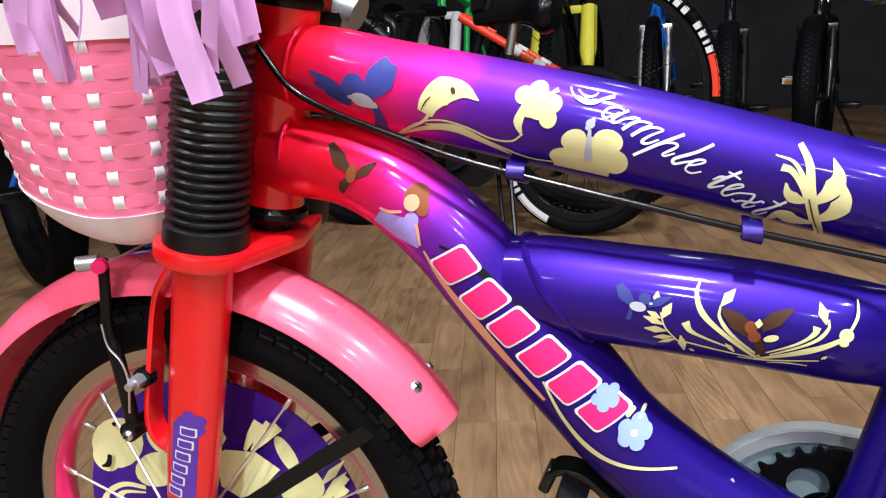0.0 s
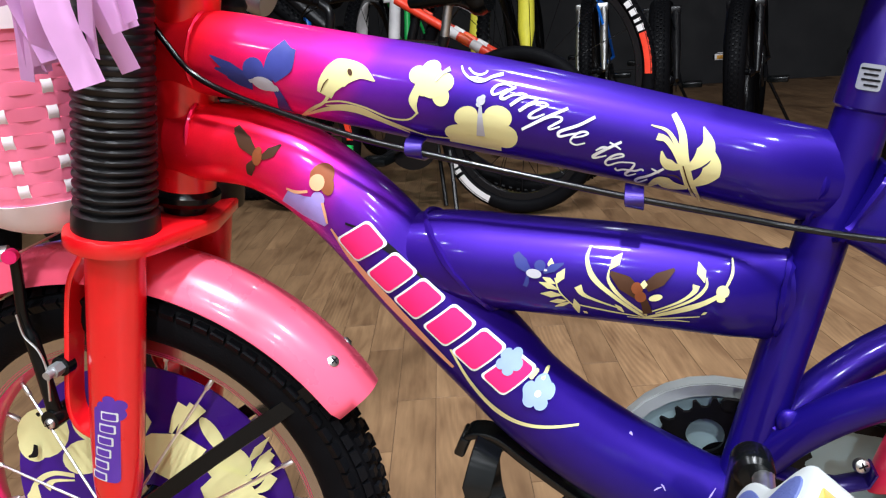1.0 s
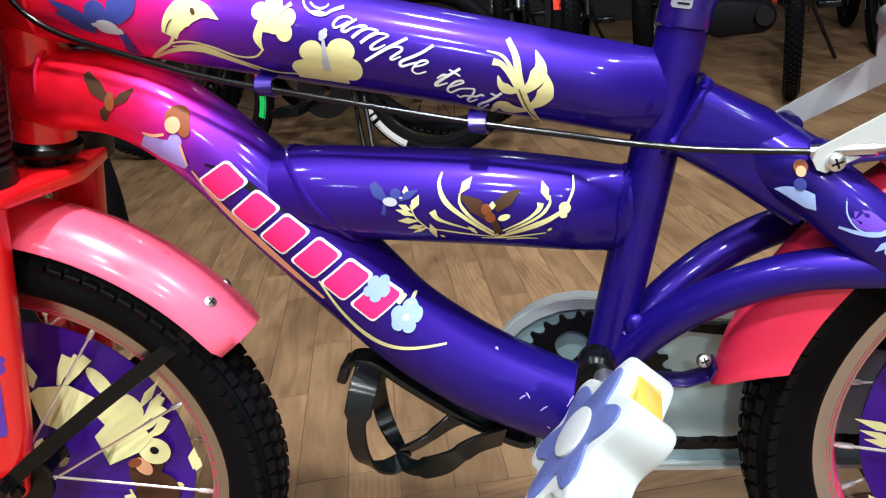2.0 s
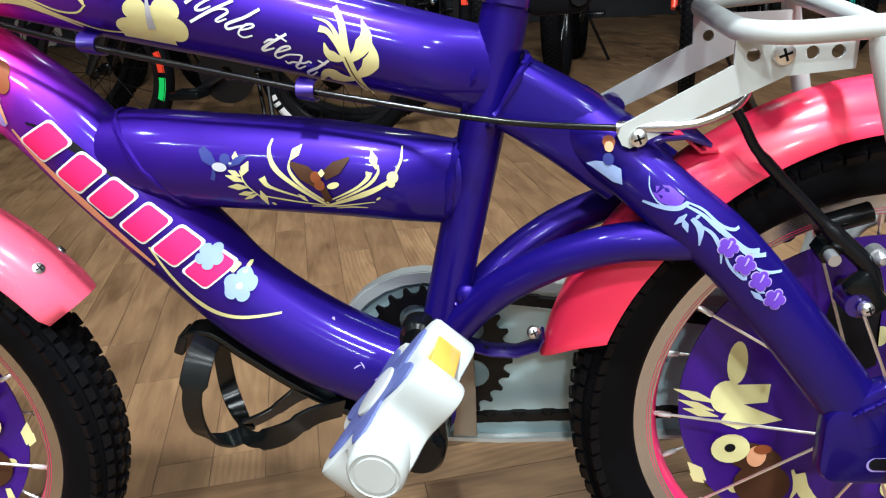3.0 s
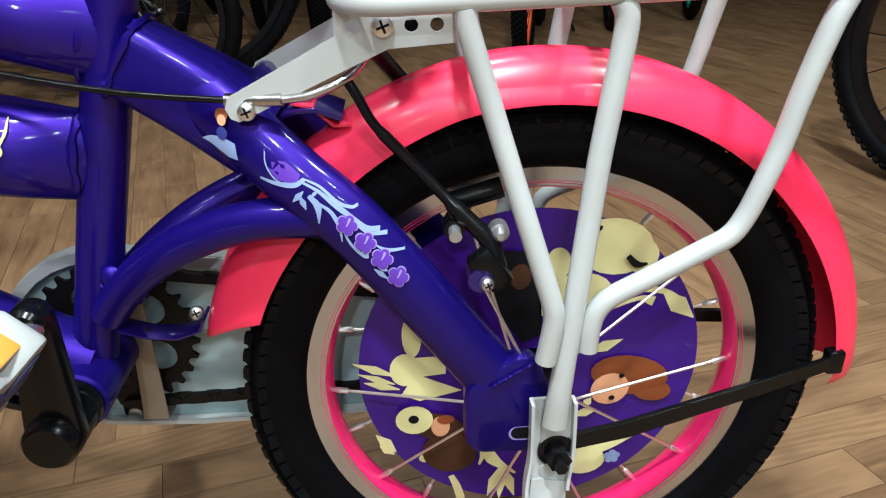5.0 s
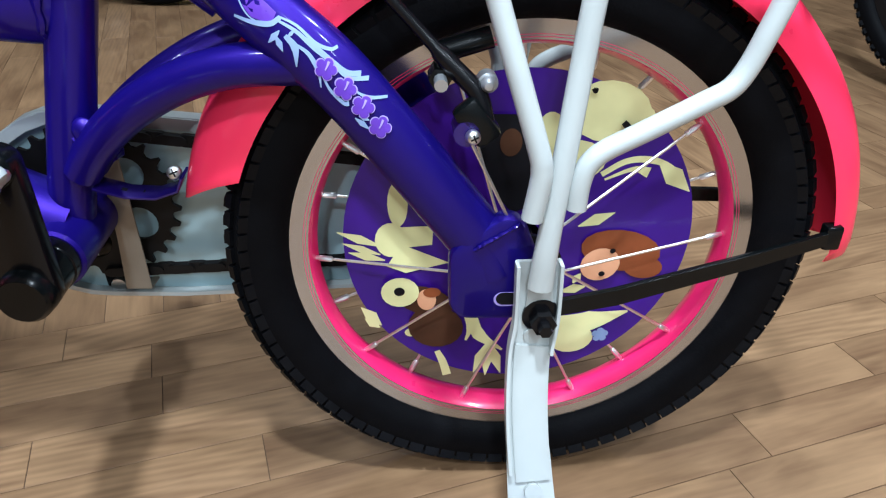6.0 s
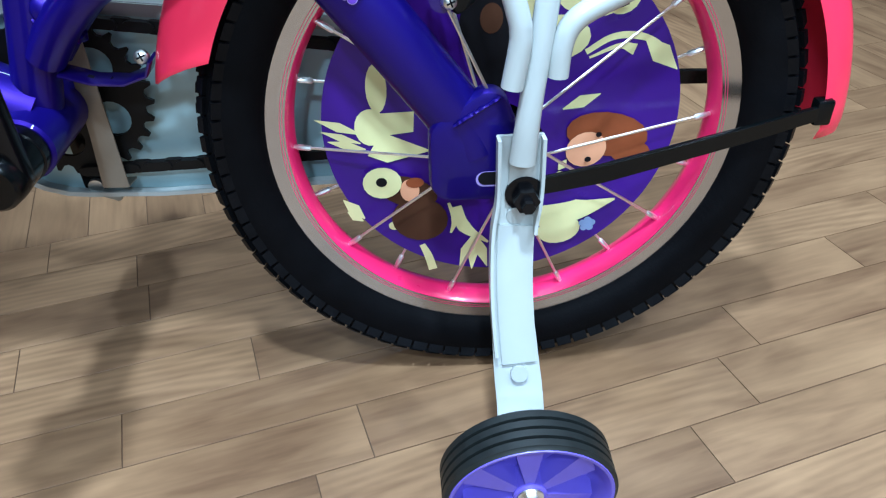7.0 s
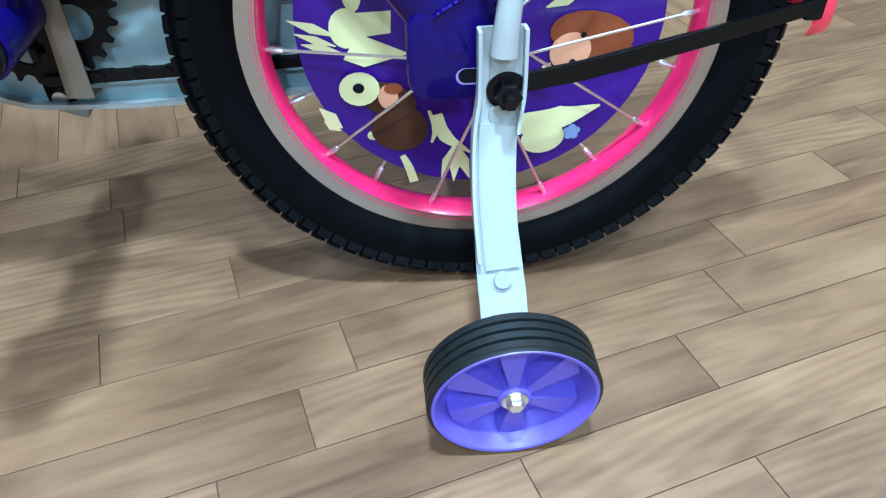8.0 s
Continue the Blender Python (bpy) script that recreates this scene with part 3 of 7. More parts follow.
# seat tube, bottom bracket
SEAT0, SEAT1 = Vector((BB[0], 0, BB[1])), Vector((-0.236, 0, 0.522))
SD = (SEAT1 - SEAT0).normalized()
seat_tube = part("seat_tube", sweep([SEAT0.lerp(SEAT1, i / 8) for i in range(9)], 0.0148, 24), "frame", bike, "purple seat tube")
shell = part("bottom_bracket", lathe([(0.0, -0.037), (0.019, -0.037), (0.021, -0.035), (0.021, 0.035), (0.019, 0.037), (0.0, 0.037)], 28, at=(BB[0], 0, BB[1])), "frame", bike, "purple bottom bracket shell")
for s in (-1, 1):
    part("bearing_cup", lathe([(0.0, 0.0), (0.0185, 0.0), (0.0185, 0.008), (0.016, 0.010), (0.0, 0.010)], 24, at=(0, 0, 0)), "blackmetal", shell).matrix_basis = Matrix.Translation((BB[0], s * 0.0375, BB[1])) @ Matrix.Rotation(math.pi if s < 0 else 0, 4, "X")
bead(ring_round(SEAT0.lerp(SEAT1, 0.755) + Vector((-0.0125, 0, 0)), (1, 0, -0.27), 0.0258, squash=(0.62, 1)), 0.0022, parent=seat_tube, seed=4)
bead(ring_round(SEAT0.lerp(SEAT1, 0.525) + Vector((-0.0125, 0, 0)), (1, 0, -0.15), 0.0275, squash=(0.60, 1)), 0.0022, parent=seat_tube, seed=5)
# seam of the middle tube on the down tube
seam = [Vector((-0.4985 + 0.045 * (0.5 - 0.5 * math.cos(a)) * (1 if a < math.pi else 1) , -0.0305 * math.sin(a), 0.4035 + 0.033 * math.cos(a))) for a in [2 * math.pi * k / 36 for k in range(36)]]
bead(seam, 0.0020, parent=mid_tube, seed=6)

# seat clamp, seat post, label, saddle
SA = SEAT1
clamp = part("seat_clamp", sweep([SA + SD * h for h in (-0.034, -0.0325, 0.030, 0.032)], [0.0152, 0.0166, 0.0166, 0.0152], 24), "purple", bike, "purple seat clamp")
part("clamp_ear", prism(hull2([(SA.x + 0.012, SA.z - 0.030, 0.010), (SA.x + 0.033, SA.z - 0.031, 0.0085)]), 0.020, at_y(0.010), 0.003), "rubber", clamp)
part("clamp_bolt", lathe([(0, -0.013), (0.0050, -0.013), (0.0055, -0.011), (0.0055, 0.011), (0, 0.013)], 16, at=SA + Vector((0.034, 0, -0.030))), "blackmetal", clamp)
part("seat_post", rod(SA + SD * 0.028, SA + SD * 0.075, 0.0135, 20), "blackmetal", bike, "dark seat post")


def saddle_mesh():
    bm = bmesh.new()
    rings = []
    for i in range(15):
        t = i / 14
        x = -0.315 + 0.245 * t
        w = 0.020 + 0.062 * (1 / (1 + math.exp(-(t - 0.60) * 11))) - 0.02 * max(0, t - 0.9) * 8
        top = 0.586 + 0.010 * math.cos(t * 5.0) + 0.012 * t
        ring = []
        for k in range(20):
            a = 2 * math.pi * k / 20
            c, s = math.cos(a), math.sin(a)
            e = 0.55
            px = math.copysign(abs(c) ** e, c)
            pz = math.copysign(abs(s) ** e, s)
            ring.append(bm.verts.new((x, px * w, top - 0.016 + pz * 0.016)))
        rings.append(ring)
    for i in range(14):
        for k in range(20):
            bm.faces.new((rings[i][k], rings[i][(k + 1) % 20], rings[i + 1][(k + 1) % 20], rings[i + 1][k]))
    bm.faces.new(rings[0])
    bm.faces.new(list(reversed(rings[-1])))
    return bm


saddle = part("saddle", saddle_mesh(), "saddle", bike, "dark purple padded saddle with black base", 50)
base = saddle_mesh()
bmesh.ops.transform(base, matrix=Matrix.Translation((-0.19, 0, 0.570)) @ Matrix.Diagonal((0.97, 0.95, 0.5, 1)) @ Matrix.Translation((0.19, 0, -0.580)), verts=base.verts)
part("saddle_base", base, "black", saddle, "black plastic base", 50)


# the yoke and the pair of seat stays
def sweep_square(pts, half_y, half_h, e=0.42, seg=32):
    """A tube with a rounded square section along a line in the plane y = 0."""
    bm = bmesh.new()
    rings = []
    n = len(pts)
    for i, q in enumerate(pts):
        d = (Vector(pts[min(i + 1, n - 1)]) - Vector(pts[max(i - 1, 0)])).normalized()
        up = d.cross(Vector((0, -1, 0)))
        t = i / (n - 1)
        hy, hh = half_y[0] + (half_y[1] - half_y[0]) * t, half_h[0] + (half_h[1] - half_h[0]) * t
        ring = []
        for k in range(seg):
            a = 2 * math.pi * k / seg
            c, z = math.cos(a), math.sin(a)
            ring.append(bm.verts.new(Vector(q) + Vector((0, 1, 0)) * hy * math.copysign(abs(c) ** e, c) + up * hh * math.copysign(abs(z) ** e, z)))
        rings.append(ring)
    for r0, r1 in zip(rings, rings[1:]):
        for k in range(seg):
            bm.faces.new((r0[k], r0[(k + 1) % seg], r1[(k + 1) % seg], r1[k]))
    bm.faces.new(rings[0])
    bm.faces.new(rings[-1][::-1])
    bmesh.ops.recalc_face_normals(bm, faces=bm.faces)
    return bm


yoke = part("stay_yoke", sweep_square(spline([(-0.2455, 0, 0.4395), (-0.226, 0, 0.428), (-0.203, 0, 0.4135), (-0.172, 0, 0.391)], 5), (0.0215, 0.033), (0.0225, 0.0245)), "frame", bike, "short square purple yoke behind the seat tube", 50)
bead([Vector((-0.2445, 0, 0.4390)) + Vector((0, 1, 0)) * 0.0222 * math.copysign(abs(math.cos(a)) ** 0.45, math.cos(a)) + Vector((0.53, 0, 0.85)) * 0.0232 * math.copysign(abs(math.sin(a)) ** 0.45, math.sin(a)) for a in [2 * math.pi * (k + 0.5) / 44 for k in range(44)]], 0.0021, parent=seat_tube, seed=8)
stay = []
for s in (-1, 1):
    pts = spline([(-0.205, s * 0.014, 0.421), (-0.178, s * 0.030, 0.400), (-0.150, s * 0.043, 0.376), (-0.119, s * 0.051, 0.349), (-0.087, s * 0.056, 0.311), (-0.058, s * 0.058, 0.273), (-0.034, s * 0.059, 0.240), (-0.026, s * 0.0595, 0.222)], 6)
    n = len(pts)
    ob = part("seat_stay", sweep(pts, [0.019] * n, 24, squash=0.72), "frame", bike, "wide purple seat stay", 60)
    stay.append(ob)
    out = hull2([(-0.0200, 0.2525, 0.0125), (-0.0415, 0.236, 0.014), (-0.0415, 0.2060, 0.014), (-0.004, 0.206, 0.015)])
    part("dropout", prism(out, 0.0155, at_y(s * 0.0645 + 0.00775), 0.004), "frame", ob)
    bead([(-0.0135 - 0.0012 * q, s * 0.0735, 0.2620 - 0.00075 * q) for q in range(24)], 0.0011, parent=ob, seed=21)
    if s < 0:
        part("slot_edge", prism(hull2([(-0.010, 0.2078, 0.0052), (-0.0222, 0.2078, 0.0052)]), 0.0006, at_y(-0.0718)), "lilac", ob, "bare edge of the axle slot")
        part("dropout_slot", prism(hull2([(-0.010, 0.2083, 0.0045), (-0.0215, 0.2083, 0.0045)]), 0.0006, at_y(-0.0720)), "blackprint", ob)
    # curved chain stay
    cp = spline([(-0.287, s * 0.006, 0.272), (-0.268, s * 0.013, 0.2955), (-0.243, s * 0.021, 0.3175), (-0.211, s * 0.030, 0.3365), (-0.176, s * 0.038, 0.3485), (-0.135, s * 0.046, 0.3525)], 6)
    cs = part("chain_stay", sweep(cp, 0.0125, 18), "frame", bike, "arched purple chain stay", 60)
    # rack lug
    part("rack_lug", rod((-0.1745, s * 0.030, 0.418), (-0.1745, s * 0.0465, 0.418), 0.0075, 14), "purple", ob)
    part("brake_boss", rod((-0.046, s * 0.050, 0.317), (-0.046, s * 0.068, 0.317), 0.0075, 12), "purple", ob)
bead(ring_round((-0.2755, 0.0, 0.2895), (0.6, 0, 0.75), 0.0145), 0.0026, parent=seat_tube, seed=9)
blob = bmesh.new()
bmesh.ops.create_icosphere(blob, subdivisions=2, radius=0.0075, matrix=Matrix.Translation((-0.276, -0.0145, 0.3025)) @ Matrix.Diagonal((1, 0.6, 1.2, 1)))
part("weld_bead", blob, "frame", seat_tube)


# ---------------------------------------------------------------- wheels
def tyre_mesh(R, r_in, half, seg=96):
    mid, hr = (R + r_in) / 2, (R - r_in) / 2
    prof = []
    for k in range(18):
        a = 2 * math.pi * k / 18
        c, s = math.cos(a), math.sin(a)
        prof.append((mid + hr * math.copysign(abs(c) ** 0.8, c), half * math.copysign(abs(s) ** 0.85, s)))
    return lathe(prof, seg, closed=True)


def tread_mesh(R, half, count=90):
    """Rubber knobs: two rows at the middle, one row on each shoulder."""
    bm = bmesh.new()
    cube = [(-1, -1, -1), (1, -1, -1), (1, 1, -1), (-1, 1, -1), (-0.8, -0.8, 1), (0.8, -0.8, 1), (0.8, 0.8, 1), (-0.8, 0.8, 1)]
    faces = [(0, 1, 2, 3), (4, 5, 6, 7), (0, 1, 5, 4), (1, 2, 6, 5), (2, 3, 7, 6), (3, 0, 4, 7)]
    for i in range(count):
        for y, tilt, sx, sy, shift, h in ((-0.25, 0, 0.0040, 0.0040, 0.0, 0.0006), (0.25, 0, 0.0040, 0.0040, 0.5, 0.0006), (-0.72, 38, 0.0036, 0.0058, 0.5, -0.0026), (0.72, -38, 0.0036, 0.0058, 0.0, -0.0028), (-1.0, 64, 0.0034, 0.0056, 0.5, -0.0108), (1.0, -64, 0.0034, 0.0052, 0.0, -0.0114)):
            a = 2 * math.pi * (i + shift) / count
            m = Matrix.Rotation(-a, 4, "Y") @ Matrix.Translation((R + h - 0.001, y * half, 0)) @ Matrix.Rotation(radians(tilt), 4, "Z") @ Matrix.Rotation(radians(90), 4, "Y")
            vs = [bm.verts.new(m @ Vector((vx * sy, vy * sx, vz * 0.0030))) for vx, vy, vz in cube]
            for f in faces:
                bm.faces.new([vs[k] for k in f])
    return bm


def spoke_set(wheel, count, turn, hub_r=0.019, rim_r=0.1455, half=0.030, r=0.0011):
    """Straight spokes with brass-ended nipples, alternately from the two flanges."""
    first, nip = None, None
    for i in range(count):
        a = turn + 2 * math.pi * i / count
        s = -1 if i % 2 == 0 else 1
        skew = radians(9 if (i // 2) % 2 else -9)
        h = Vector((hub_r * math.cos(a + skew * 3), s * half, hub_r * math.sin(a + skew * 3)))
        e = Vector((rim_r * math.cos(a), s * 0.004, rim_r * math.sin(a)))
        d = e - h
        q = d.to_track_quat("Z", "Y").to_matrix().to_4x4()
        m = Matrix.Translation(h) @ q @ Matrix.Diagonal((1, 1, d.length, 1))
        m2 = Matrix.Translation(e) @ q
        if first is None:
            first = part("spoke", rod((0, 0, 0), (0, 0, 1), r, 6), "chrome", wheel)
            first.matrix_basis = m
            nip = part("nipple", sweep([(0, 0, -0.013), (0, 0, -0.012), (0, 0, -0.004), (0, 0, -0.003), (0, 0, 0.004)], [0.0015, 0.0021, 0.0021, 0.0017, 0.0017], 8, up=(1, 0, 0)), "chrome", wheel)
            nip.matrix_basis = m2
        else:
            again(first, m, wheel)
            again(nip, m2, wheel)


def main_wheel(name, x, turn, label):
    w = new(name)
    w.parent = bike
    w["label"] = label
    w.matrix_basis = Matrix.Translation((x, 0, AXLE_Z))
    part("tyre", tyre_mesh(0.2025, 0.158, 0.024), "rubber", w, "black knobbly rubber tyre", 60)
    part("tread", tread_mesh(0.2025, 0.022), "tread", w)["kind"] = "stuff"
    part("rim_sidewall", lathe([(0.1620, -0.0135), (0.1482, -0.0128), (0.1482, -0.0105), (0.159, -0.0105), (0.159, 0.0105), (0.1482, 0.0105), (0.1482, 0.0128), (0.1620, 0.0135)], 96, closed=True), "alloy", w, "brushed alloy brake track of the rim")
    part("rim", lathe([(0.1480, -0.0124), (0.1472, -0.0116), (0.1430, -0.0015), (0.1430, 0.0015), (0.1472, 0.0116), (0.1480, 0.0124), (0.152, 0.0100), (0.152, -0.0100)], 96, closed=True), "pink_rim", w, "pink painted rim")
    for rr in (0.1498, 0.1515):
        part("rim_line", lathe([(rr, -0.01315), (rr + 0.0003, -0.01317)], 96), "pinkprint", w)
    part("hub", lathe([(0, -0.045), (0.006, -0.045), (0.006, -0.034), (0.024, -0.0325), (0.024, -0.0290), (0.012, -0.026), (0.011, 0.0), (0.012, 0.026), (0.024, 0.029), (0.024, 0.0325), (0.006, 0.034), (0.006, 0.045), (0, 0.045)], 32), "blackmetal", w, "black steel hub")
    spoke_set(w, 20, turn)
    disc = part("wheel_cover", lathe([(0.016, 0.0045), (0.1255, 0.0045), (0.1255, 0.0060), (0.016, 0.0060)], 72, closed=True), "disc", w, "purple wheel cover with cream flower prints")
    return w, disc


rear_wheel, rear_disc = main_wheel("rear_wheel", REAR_X, radians(2), "rear wheel with pink rim and printed cover")
front_wheel, front_disc = main_wheel("front_wheel", FRONT_X, radians(20), "front wheel with pink rim and printed cover")
FRONT_AT = Matrix.Translation((-0.759, -0.015, 0.180)) @ Matrix.Rotation(0.08, 4, "Z")
front_wheel.matrix_basis = Matrix.Translation((-0.7495, -0.0215, 0.1995)) @ Matrix.Rotation(0.083, 4, "Z") @ Matrix.Diagonal((0.975, 1, 0.975, 1))


# ---------------------------------------------------------------- fenders
def fender_mesh(a0, a1, R=0.2325, seg=64, half=0.031, drop=0.024, thick=0.0016, square=False, flare=0.0):
    """A rolled fender blade; angles in degrees from +x round the axle."""
    bm = bmesh.new()
    top, bottom = [], []
    ny = 12
    for i in range(seg + 1):
        t = i / seg
        a = radians(a0 + (a1 - a0) * t)
        end = min(t, 1 - t) * (abs(a1 - a0) / 57.3) * R
        w = half * (1.0 if end > 0.016 or (square and t > 0.5) else 0.84 + 0.16 * math.sqrt(max(0.0, 1 - (1 - end / 0.016) ** 2)))
        for rows, off in ((top, 0.0), (bottom, -thick)):
            row = []
            for k in range(ny + 1):
                u = -1 + 2 * k / ny
                late = max(0.0, min(1.0, (t - 0.62) / 0.22)) if square else 0.0
                rad = R + off + flare * max(0.0, 1 - (a0 + (a1 - a0) * t) / 40.0) - (drop + 0.0070 * late) * abs(u) ** 2.6 - 0.002 * late
                b = a - radians(9.0) * (u * u) * max(0.0, t - 0.85) / 0.15 if square else a
                row.append(bm.verts.new((rad * math.cos(b), u * w, rad * math.sin(b))))
            rows.append(row)
    for i in range(seg):
        for k in range(ny):
            bm.faces.new((top[i][k], top[i][k + 1], top[i + 1][k + 1], top[i + 1][k]))
            bm.faces.new((bottom[i][k], bottom[i + 1][k], bottom[i + 1][k + 1], bottom[i][k + 1]))
        for k in (0, ny):
            bm.faces.new((top[i][k], top[i + 1][k], bottom[i + 1][k], bottom[i][k]))
    for i in (0, seg):
        for k in range(ny):
            bm.faces.new((top[i][k], bottom[i][k], bottom[i][k + 1], top[i][k + 1]))
    return bm


def screw(at, axis, parent, r=0.0048):
    d = Vector(axis).normalized()
    q = d.to_track_quat("Z", "Y").to_matrix().to_4x4()
    m = Matrix.Translation(at) @ q
    s = part("screw", lathe([(0, 0.0028), (r * 0.5, 0.0026), (r * 0.9, 0.0014), (r, 0.0), (r, -0.003), (0, -0.003)], 16, axis="Z"), "steel", parent, "zinc-plated screw head")
    s.matrix_basis = m
    for turn in (0, 90):
        part("screw_slot", box((r * 1.15, r * 0.22, 0.0006), m @ Matrix.Rotation(radians(turn + 20), 4, "Z") @ Matrix.Translation((0, 0, 0.0027))), "blackprint", parent)
    return s


# fender tab behind the yoke
tab = part("fender_bridge", strip([(-0.168, 0.0, 0.402), (-0.150, 0.0, 0.408), (-0.138, 0.0, 0.4085), (-0.123, 0.0, 0.403)], 0.044, 0.003, (0, 1, 0)), "purple", bike, "purple bent bridge plate between the stays")
part("fender_tab", strip([(-0.152, -0.006, 0.4125), (-0.140, -0.006, 0.4095), (-0.128, -0.006, 0.3985), (-0.118, -0.006, 0.3985)], 0.026, 0.0022, (0, 1, 0)), "pink", bike, "pink fender tab held by a screw")
screw((-0.146, -0.010, 0.4135), (0.1, -0.4, 0.9), tab, 0.0055)

front_fender = part("front_fender", fender_mesh(31, 165, R=0.2435, half=0.035, drop=0.0215), "pinkfront", bike, "glossy pink front fender", 70)
front_fender.matrix_basis = FRONT_AT
rear_fender = part("rear_fender", fender_mesh(-2, 169, drop=0.0265, square=True, flare=0.0065), "pink", bike, "glossy pink rear fender", 70)
rear_fender.matrix_basis = Matrix.Translation((REAR_X, 0, AXLE_Z))
for s in (-1, 1):
    a = radians(39.5)
    rr = 0.242 - 0.0028
    screw((rr * math.cos(a), s * 0.0165, rr * math.sin(a)), (math.cos(a) * 0.85, s * 0.5, math.sin(a) * 0.85), front_fender)

# fender struts
def flat_rod(name, pts, width, thick, across, mat, parent, label=""):
    return part(name, strip(pts, width, thick, across), mat, parent, label)


for s in (-1, 1):
    flat_rod("fender_strut", [(FRONT_X + 0.004, s * 0.066, 0.209), (FRONT_X + 0.03, s * 0.064, 0.228), (FRONT_X + 0.09, s * 0.048, 0.268), (FRONT_X + 0.166, s * 0.026, 0.315)], 0.012, 0.0035, (0.55, 0, -0.83), "black", bike, "black plastic front fender strut")
    pts = [(0.010, s * 0.0805, 0.2060), (0.050, s * 0.074, 0.2085), (0.0954, s * 0.062, 0.2120), (0.150, s * 0.048, 0.2165), (0.209, s * 0.031, 0.2215)]
    st = flat_rod("fender_strut", pts, [0.0115, 0.0125, 0.0120, 0.0112, 0.0100], 0.004, (0.15, 0, -1), "black", bike, "black plastic rear fender strut")
    part("strut_clip", box((0.012, 0.01, 0.018), Matrix.Translation((0.209, s * 0.0295, 0.2215)), 0.002), "black", st)

# ---------------------------------------------------------------- fork
def fork_x(z):
    return -0.7045 - (0.414 - z) * 0.232


for s in (-1, 1):
    leg = part("fork_leg", sweep([(fork_x(z), s * 0.056, z) for z in (0.43, 0.40, 0.34, 0.28, 0.25, 0.225, 0.195)], [0.0215, 0.0215, 0.021, 0.0205, 0.0195, 0.0165, 0.012], 24, squash=0.72), "red", bike, "red painted fork leg")
    part("fork_tip", prism(hull2([(fork_x(0.215), 0.222, 0.016), (FRONT_X, AXLE_Z - 0.004, 0.013)]), 0.006, at_y(s * 0.058 + 0.003), 0.0015), "red", leg)
    # brake bridge strap in front of the leg
    part("brake_strap", strip(spline([(-0.728, s * 0.050, 0.425), (-0.745, s * 0.050, 0.402), (-0.759, s * 0.050, 0.355), (-0.770, s * 0.050, 0.312), (-0.769, s * 0.050, 0.294), (-0.760, s * 0.050, 0.285), (-0.745, s * 0.050, 0.281)], 5), 0.017, 0.004, (0, 1, 0)), "red", leg)
    boot = part("fork_boot", lathe([(0.0, 0.0)] + [(0.0275, 0.0), (0.0280, 0.006), (0.0272, 0.022)] + [q for i in range(21) for q in ((0.0232, 0.0245 + i * 0.0062), (0.0262 - 0.0001 * i, 0.0272 + i * 0.0062), (0.0262 - 0.0001 * i, 0.0286 + i * 0.0062))] + [(0.0215, 0.158), (0.0, 0.158)], 36, axis="Z"), "bellow", bike, "black ribbed rubber fork boot")
    q = AX.to_track_quat("Z", "Y").to_matrix().to_4x4()
    boot.matrix_basis = Matrix.Translation((fork_x(0.432) + 0.002, s * 0.056, 0.434)) @ q
    part("upper_tube", rod((0, 0, 0.15), (0, 0, 0.20), 0.016, 20), "red", boot)
lay = Matrix.Translation(HEAD0 - AX * 0.030) @ AX.to_track_quat("Z", "Y").to_matrix().to_4x4()
# plate axes: find the plate's own directions
ex = lay.to_3x3() @ Vector((1, 0, 0))
ey = lay.to_3x3() @ Vector((0, 1, 0))


def plate_xy(v):
    d = Vector(v) - lay.translation
    return d.dot(ex), d.dot(ey)


def crown(name, drop, label):
    base = HEAD0 + AX * drop
    lx = Vector((fork_x(0.432) + 0.002, 0.0, 0.434))
    off = (lx - HEAD0) - AX * (lx - HEAD0).dot(AX)
    cs = [plate_xy(base + off + Vector((0, s * 0.056, 0))) for s in (-1, 1)]
    c0 = plate_xy(base)
    outline = hull2([(*cs[0], 0.0330), (*cs[1], 0.0260), (*c0, 0.0260)])
    m = lay.copy()
    m.translation = lay.translation + AX * ((base - lay.translation).dot(AX))
    return part(name, prism(outline, 0.012, m, 0.003), "red", bike, label)


crown("lower_crown", -0.030, "red lower fork crown plate")
crown("upper_crown", 0.142, "red upper fork crown plate")
part("steerer", rod(HEAD0 - AX * 0.03, HEAD0 + AX * 0.02, 0.015, 18), "blackmetal", bike)
part("axle_nut", lathe([(0, -0.076), (0.008, -0.076), (0.009, -0.073), (0.009, -0.064), (0.013, -0.064), (0.013, -0.062), (0, -0.062)], 6, at=(FRONT_X, 0, AXLE_Z)), "blackmetal", bike, "black front axle nut")

# handlebar stem and bar above the crown
part("handlebar_stem", sweep(spline([HEAD1 + AX * 0.01, HEAD1 + AX * 0.08, HEAD1 + AX * 0.16], 4), 0.0125, 20), "blackmetal", bike, "black handlebar stem")
HB = HEAD1 + AX * 0.17
part("handlebar", sweep(spline([(HB.x - 0.02 + 0.075, -0.27, HB.z + 0.055), (HB.x + 0.01, -0.19, HB.z + 0.05), (HB.x, -0.06, HB.z), (HB.x, 0.06, HB.z), (HB.x + 0.01, 0.19, HB.z + 0.05), (HB.x + 0.055, 0.27, HB.z + 0.055)], 8), 0.011, 16), "blackmetal", bike, "black handlebar")
for s in (-1, 1):
    part("grip", rod((HB.x + 0.015, s * 0.2, HB.z + 0.051), (HB.x + 0.058, s * 0.285, HB.z + 0.056), 0.0165, 18), "tassel", bike, "lilac rubber grip")

